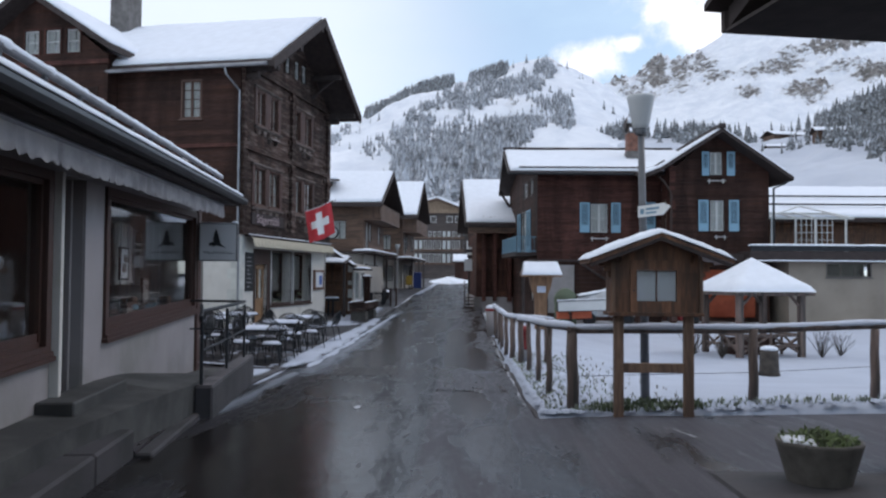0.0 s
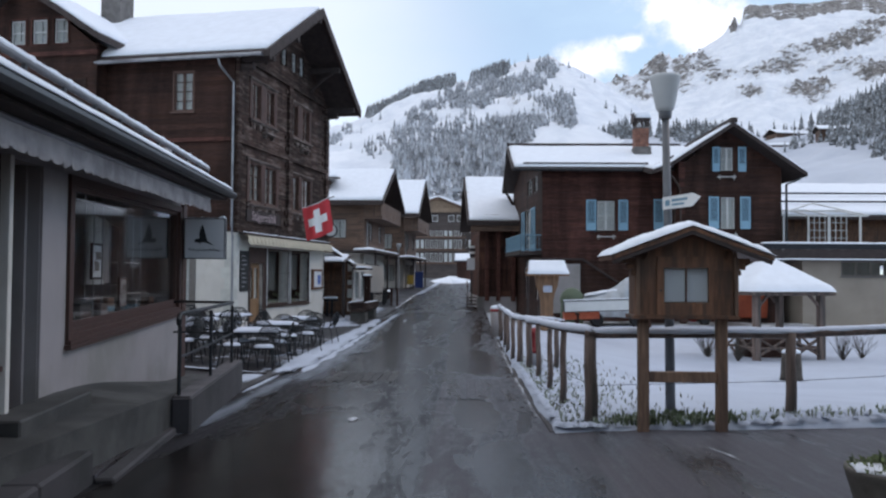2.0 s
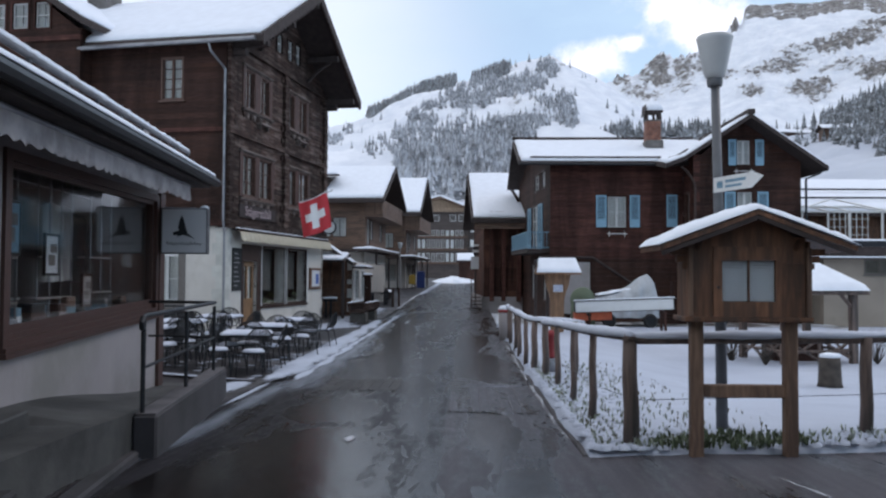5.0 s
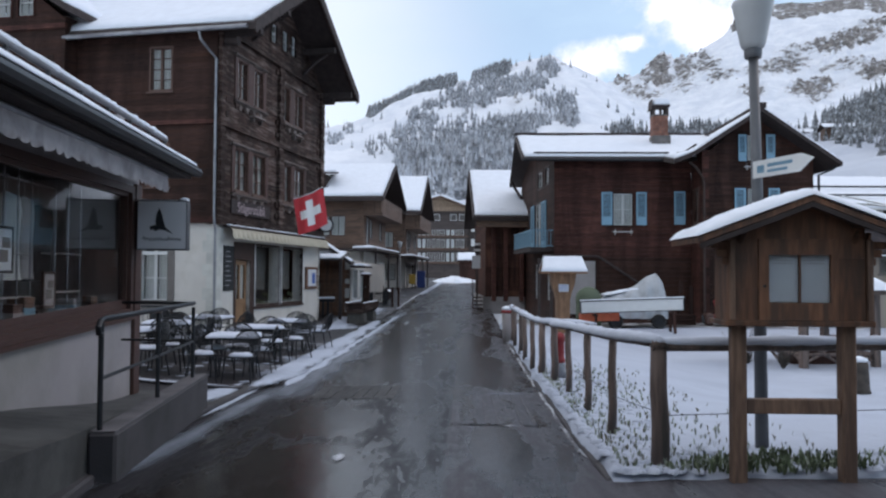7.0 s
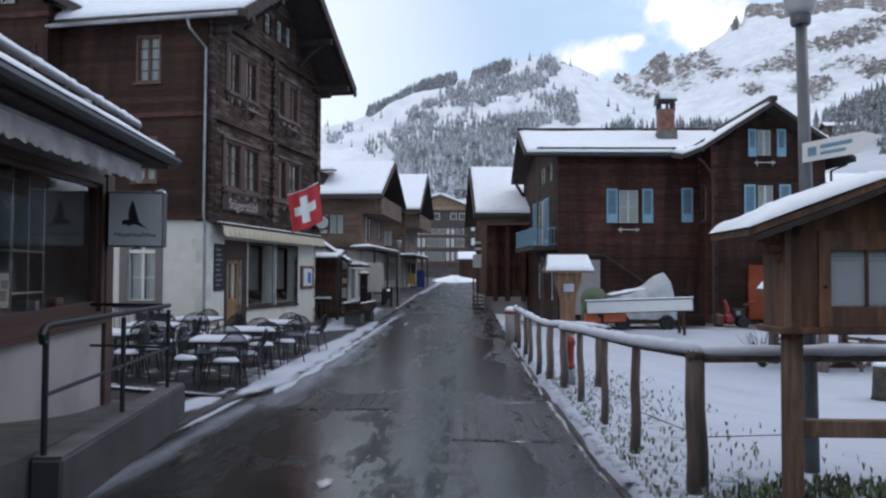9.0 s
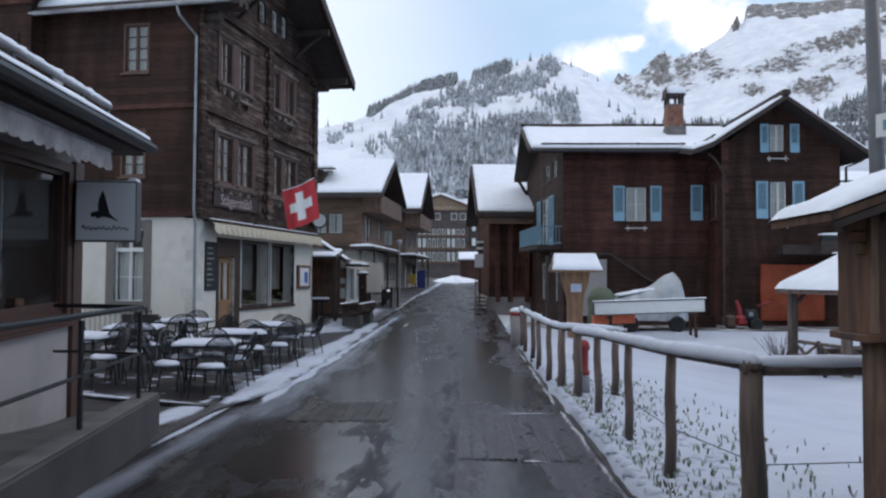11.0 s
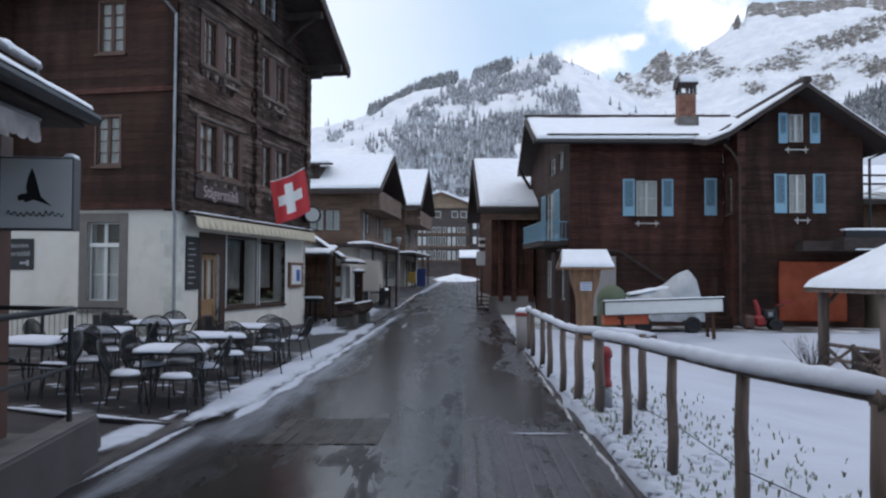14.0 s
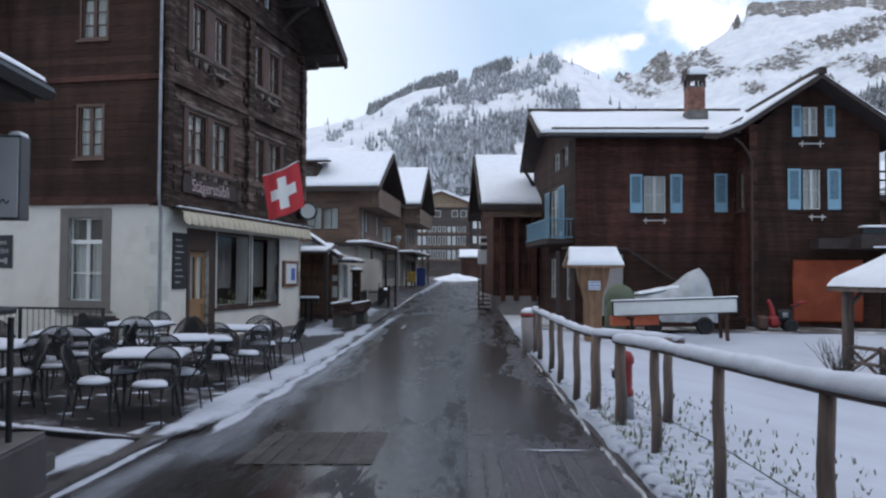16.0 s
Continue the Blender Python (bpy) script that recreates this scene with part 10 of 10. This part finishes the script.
wheel(blower, 0.42, 0.27, 0.2, 0.2, 0.14)
pile = thing("log_pile", pose(7.6, 34.6, -0.18), "heap of dark boards and posts by the wall", "timber")
rr = random.Random(2)
for k in range(9):
    z = 0.06 + (k // 3) * 0.13
    part("board", boxes((-0.6 + rr.uniform(-0.1, 0.1), 0.7, -0.3 + (k % 3) * 0.22, -0.12 + (k % 3) * 0.22, z, z + 0.11)), LOG, pile)
part("upright", boxes((0.2, 0.32, 0.1, 0.2, 0, 1.7), (0.6, 0.72, 0.15, 0.25, 0, 1.5)), LOG, pile)
# dark strip of cleared track before the chalet
tagged(part("track", grid(frange(1.4, 14, 0.8), [32.9, 33.2, 33.8, 34.4, 35.0, 35.8], lambda x, y: field_z(x, min(y, 34)) + 0.02 + 0.01 * noise.noise(Vector((x, y, 0)))),
            mat("slushy_track", (0.10, 0.095, 0.09), 0.6, 0.3, 3.0, bump=0.4, second=(0.7, 0.73, 0.77), second_scale=0.9, second_at=(0.48, 0.6)), None),
       "slushy track along the chalet wall", "track", kind="structure")

# hydrant and concrete bin by the fence
hy_ = thing("hydrant", pose(1.38, 17.95, field_z(1.38, 17.95) - 0.03), "red fire hydrant with a grey foot", "hydrant")
bm = bmesh.new()
lathe(bm, [(0.10, 0.0), (0.10, 0.28), (0.075, 0.30), (0.075, 0.34)], 16)
part("foot", bm, ZINC, hy_, smooth=True)
bm = bmesh.new()
lathe(bm, [(0.095, 0.30), (0.095, 0.36), (0.08, 0.38), (0.08, 0.66), (0.10, 0.68), (0.10, 0.74), (0.07, 0.80), (0.02, 0.82)], 18)
part("body", bm, RED_PAINT, hy_, smooth=True)
part("outlet", tubes(([(-0.05, -0.02, 0.55), (-0.15, -0.04, 0.55)], 0.05), n=12), RUBBER, hy_)
part("snow_cap", (lambda b: lathe(b, [(0.05, 0.60), (0.055, 0.62), (0.03, 0.65)], 10, -0.13, -0.03))(bmesh.new()), SNOW, hy_, smooth=True)
bk = thing("litter_bin", pose(0.98, 26.9, street_z(0.9, 26.9)), "small grey bin with a red lid under snow", "bin")
bm = bmesh.new()
lathe(bm, [(0.19, 0), (0.22, 0.8), (0.2, 0.82)], 16)
part("drum", bm, PANEL, bk, smooth=True)
part("lid", (lambda b: lathe(b, [(0.235, 0.825), (0.245, 0.86), (0.22, 0.9)], 16))(bmesh.new()), RED_PAINT, bk, smooth=True)
part("snow_cap", (lambda b: lathe(b, [(0.225, 0.901), (0.22, 0.96), (0.14, 1.01), (0.02, 1.02)], 16))(bmesh.new()), SNOW, bk, smooth=True)

# ---- open shelter with a tent-shaped snowy roof ----
pv = thing("shelter", pose(8.86, 25.3, -0.62, 0, 0, 12), "small open timber shelter with a pointed snowy roof", "shelter")
for sx in (-1, 1):
    for sy in (-1, 1):
        part("post", boxes((sx * 1.0 - 0.09, sx * 1.0 + 0.09, sy * 1.0 - 0.09, sy * 1.0 + 0.09, 0, 1.96), bevel=0.01), POST, pv)
        part("brace", tubes(([(sx * 0.98, sy, 1.50), (sx * 0.6, sy, 1.90)], 0.05)), POST, pv)
bm = bmesh.new()
e, h0, h1 = 1.28, 1.93, 2.87
cor = [(-e, -e, h0), (e, -e, h0), (e, e, h0), (-e, e, h0)]
for i in range(4):
    a, b = cor[i], cor[(i + 1) % 4]
    slab(bm, [a, b, (0.02 * b[0], 0.02 * b[1], h1), (0.02 * a[0], 0.02 * a[1], h1)], 0.08)
pr = part("roof", bm, POST, pv)
bm = bmesh.new()
rows = []
for i in range(15):
    f = i / 14
    row = []
    for k in range(48):
        a = 2 * math.pi * k / 48
        q = 1 / max(abs(math.cos(a)), abs(math.sin(a)))
        q = q * 0.75 + 0.25 * min(q, 1.25)
        r = (e + 0.06) * (1 - f)
        t = 0.13 * math.sqrt(min(1, (f + 0.004) / 0.09))
        row.append(bm.verts.new((r * q * math.cos(a), r * q * math.sin(a), h0 + (h1 - h0) * f + t * (1 + 0.25 * noise.noise(Vector((r * q * math.cos(a), r * q * math.sin(a), 3)))))))
    rows.append(row)
for a, b in zip(rows, rows[1:]):
    for k in range(48):
        bm.faces.new((a[k], a[(k + 1) % 48], b[(k + 1) % 48], b[k]))
part("snow_cover", bm, SNOW, pr, smooth=True)
for (xa, ya, xb, yb) in ((-1, -1, 1, -1), (1, -1, 1, 1), (-1, 1, -1, -1)):
    for z in (0.68, 0.36):
        part("rail", tubes(([(xa, ya, z), (xb, yb, z)], 0.045), n=6), POST, pv)
    mx_, my_ = (xa + xb) / 2, (ya + yb) / 2
    for pa, pb in (((xa, ya), (mx_, my_)), ((mx_, my_), (xb, yb))):
        part("cross_brace", tubes(([(*pa, 0.68), (*pb, 0.12)], 0.035), n=6), POST, pv)
        part("cross_brace", tubes(([(*pa, 0.12), (*pb, 0.68)], 0.035), n=6), POST, pv)
    part("rail", tubes(([(mx_, my_, 0.0), (mx_, my_, 0.75)], 0.045), n=6), POST, pv)
tk = thing("trough", pose(8.78, 25.3, -0.62, 0, 0, 12), "dark timber trough inside the shelter", "trough")
part("body", boxes((-0.7, 0.7, -0.3, 0.3, 0, 0.55), bevel=0.02), LOG, tk)

stump = thing("tree_stump", pose(7.3, 19.7, field_z(7.3, 19.7) - 0.03), "short grey tree stump with a cap of snow", "stump")
bm = bmesh.new()
lathe(bm, [(0.26, 0), (0.23, 0.1), (0.21, 0.5), (0.20, 0.62)], 16)
part("trunk", bm, BARK, stump, smooth=True)
part("snow_cap", (lambda b: lathe(b, [(0.205, 0.621), (0.19, 0.68), (0.1, 0.71), (0.02, 0.715)], 16))(bmesh.new()), SNOW, stump, smooth=True)


def bush(x, y, h, n, seed):
    b = thing("shrub", pose(x, y, field_z(x, y) - 0.03), "bare twiggy shrub in the snow", "shrub", "bare shrubs")
    rnd = random.Random(seed)
    bm = bmesh.new()
    for _ in range(n):
        a, t = rnd.uniform(0, 6.283), rnd.uniform(0.1, 0.8)
        p = Vector((0, 0, 0))
        pts = [p.copy()]
        d = Vector((math.cos(a) * t, math.sin(a) * t, 1)).normalized()
        for _k in range(4):
            d = (d + Vector((rnd.uniform(-0.3, 0.3), rnd.uniform(-0.3, 0.3), rnd.uniform(-0.05, 0.2)))).normalized()
            p = p + d * h / 4 * rnd.uniform(0.6, 1.2)
            pts.append(p.copy())
        tube(bm, pts, 0.008, 4, 0.003)
    part("brush", bm, BARK, b)


bush(7.0, 25.0, 1.0, 60, 1)
bush(7.5, 23.9, 0.8, 40, 2)
bush(10.6, 24.4, 1.0, 40, 3)
bush(11.4, 25.0, 0.8, 30, 4)

# ---- further up the street ----
fl_ = thing("street_lamp", pose(-5.5, 68, 0.2), "slim grey street lamp far up the street", "street lamp")
part("pole", (lambda b: tube(b, [(0, 0, 0), (0, 0, 3.7)], 0.075, 8, 0.06))(bmesh.new()), PANEL, fl_)
part("shade", (lambda b: lathe(b, [(0.1, 3.68), (0.2, 4.05), (0.22, 4.15), (0.05, 4.2)], 14))(bmesh.new()), LAMP_GLASS, fl_, smooth=True)
bb_ = thing("bin", pose(-4.2, 75, 0.55), "tall blue waste bin on the pavement", "bin")
part("body", boxes((-0.36, 0.36, -0.3, 0.3, 0.1, 1.45), bevel=0.04), BIN_BLUE, bb_)
part("lid", boxes((-0.38, 0.38, -0.33, 0.33, 1.45, 1.56), bevel=0.03), BIN_BLUE, bb_)
yb_ = thing("letter_box", pose(-4.95, 75, 0.5), "yellow letter box on the pavement", "letter box")
part("body", boxes((-0.28, 0.28, -0.2, 0.2, 0.45, 1.3), bevel=0.03), BIN_YELLOW, yb_)
part("stand", boxes((-0.05, 0.05, -0.05, 0.05, 0, 0.45)), METAL, yb_)
for x, y, n in ((-4.9, 42.0, 9), (-4.7, 47.5, 9)):
    rl = thing("railing", pose(x, y, terrace_z(x, y)), "dark low railing beside the pavement", "railing", "railings up the street")
    part("top_rail", boxes((-0.02, 0.02, 0, 2.4, 0.85, 0.9)), METAL, rl)
    for k in range(n):
        part("bar", boxes((-0.015, 0.015, k * 0.29, k * 0.29 + 0.03, 0, 0.86)), METAL, rl)
bn = thing("bench", pose(-5.2, 54.0, terrace_z(-5.2, 54), 0, 0, 3), "timber bench covered with snow", "bench")
part("seat", boxes((-0.25, 0.25, 0, 2.2, 0.42, 0.47)), LOG_GREY, bn)
part("backrest", boxes((-0.3, -0.25, 0, 2.2, 0.5, 0.85)), LOG_GREY, bn)
part("leg", boxes((-0.25, 0.25, 0.15, 0.25, 0, 0.42)), LOG_GREY, bn)
part("leg", boxes((-0.25, 0.25, 1.95, 2.05, 0, 0.42)), LOG_GREY, bn)
bm = bmesh.new()
snow_slab(bm, [(-0.24, 0.02, 0.472), (0.25, 0.02, 0.472), (0.25, 2.18, 0.472), (-0.24, 2.18, 0.472)], 0.1, 0.15, 0.1, 0.02)
part("snow_cover", bm, SNOW, bn, smooth=True)
sp = thing("signpost", pose(0.35, 49.6, lerp_table(STREET, 49.6)), "signpost with stacked arrow plates and a white board", "signpost")
part("pole", tubes(([(0, 0, 0), (0, 0, 3.5)], 0.04)), METAL, sp)
part("board", boxes((-0.28, 0.30, -0.06, -0.042, 2.02, 2.74)), PAPER, sp)
for k in range(4):
    part("arrow_plate", boxes((-0.12 - 0.05 * (k % 2), 0.40, -0.06, -0.045, 2.82 + k * 0.17, 2.94 + k * 0.17)), WHITE if k % 2 else METAL, sp)
bs = thing("barn_steps", pose(0.35, 45.2, lerp_table(STREET, 45.2)), "dark timber steps and rail beside the barn", "steps")
for k in range(4):
    part("step", boxes((-0.25, 0.35, k * 0.28, k * 0.28 + 0.26, k * 0.18, k * 0.18 + 0.06)), LOG_GREY, bs)
for y in (0.0, 1.1):
    part("post", boxes((-0.3, -0.24, y, y + 0.06, 0, 1.4)), LOG_GREY, bs)
part("rail", tubes(([(-0.27, 0, 0.9), (-0.27, 1.15, 1.5)], 0.03)), LOG_GREY, bs)

# ---- covers and patches let into the street ----
def flush(name, x0, x1, y0, y1, material, label, lift=0.004):
    bm = grid(frange(x0, x1, 0.3), frange(y0, y1, 0.3), lambda x, y: street_z(x, y) + lift)
    tagged(part(name, bm, material, None), label, "road patch", kind="structure")


flush("road_patch", -0.45, 0.88, 13.68, 16.42, PATCH, "rectangular patch of ribbed panels in the street")
panel_bed = bpy.data.objects["road_patch"]
for k in range(9):
    x0 = -0.43 + k * 0.146
    part("panel", grid([x0, x0 + 0.012, x0 + 0.120, x0 + 0.132], [13.72, 13.74, 15.0, 16.38, 16.40], lambda x, y, x0=x0: street_z(x, y) + (0.011 if x0 + 0.005 < x < x0 + 0.128 else 0.005)), PATCH, panel_bed)
tagged(part("road_joint", grid([-0.466, -0.460, -0.454], frange(6.0, 60.0, 0.8), lambda x, y: street_z(x, y) + 0.004), PATCH, None), "dark sealed joint down the middle of the street", "road joint", kind="structure")
dc = thing("drain_channel", pose(0, 0, 0), "narrow steel drain channel across the tarmac", "drain")
part("channel", grid([-0.475, -0.455], frange(13.6, 16.5, 0.4), lambda x, y: street_z(x, y) + 0.008), METAL, dc)
tagged(part("snow_bank", ribbon(13.60, 13.74, lambda y: 0.35, lambda y: 0.4, 0.004, 23.0, 0.02), DUST, None, smooth=True), "line of packed snow at the patch's lower joint", "snow", kind="stuff")
tagged(part("snow_bank", ribbon(0.0, 1.05, lambda y: 0.0, lambda y: 0.05, 0.008, 24.0, 0.05, zf=lambda x, y: 0.004), DRIFT, None, smooth=True, m=pose(-0.12, 16.66, street_z(0.4, 16.7), 0, 0, -88)), "line of packed snow at the patch's upper joint", "snow", kind="stuff")
PLATE_M = mat("worn_iron_plate", (0.042, 0.040, 0.040), 0.6, 0.4, 9.0, bump=0.6, island=0.5, second=(0.018, 0.016, 0.015), second_scale=3.5, spec=0.3)
hc = thing("cover_plate", pose(0, 0, 0), "row of ribbed cover plates let into the street", "cover plate")
for k in range(8):
    x0 = -2.62 + k * 0.162
    part("plate", grid([x0, x0 + 0.045, x0 + 0.11, x0 + 0.15], [15.85, 16.4, 17.0, 17.5], lambda x, y, x0=x0: street_z(x, y) + (0.008 if x0 + 0.02 < x < x0 + 0.13 else 0.003)), PLATE_M, hc)
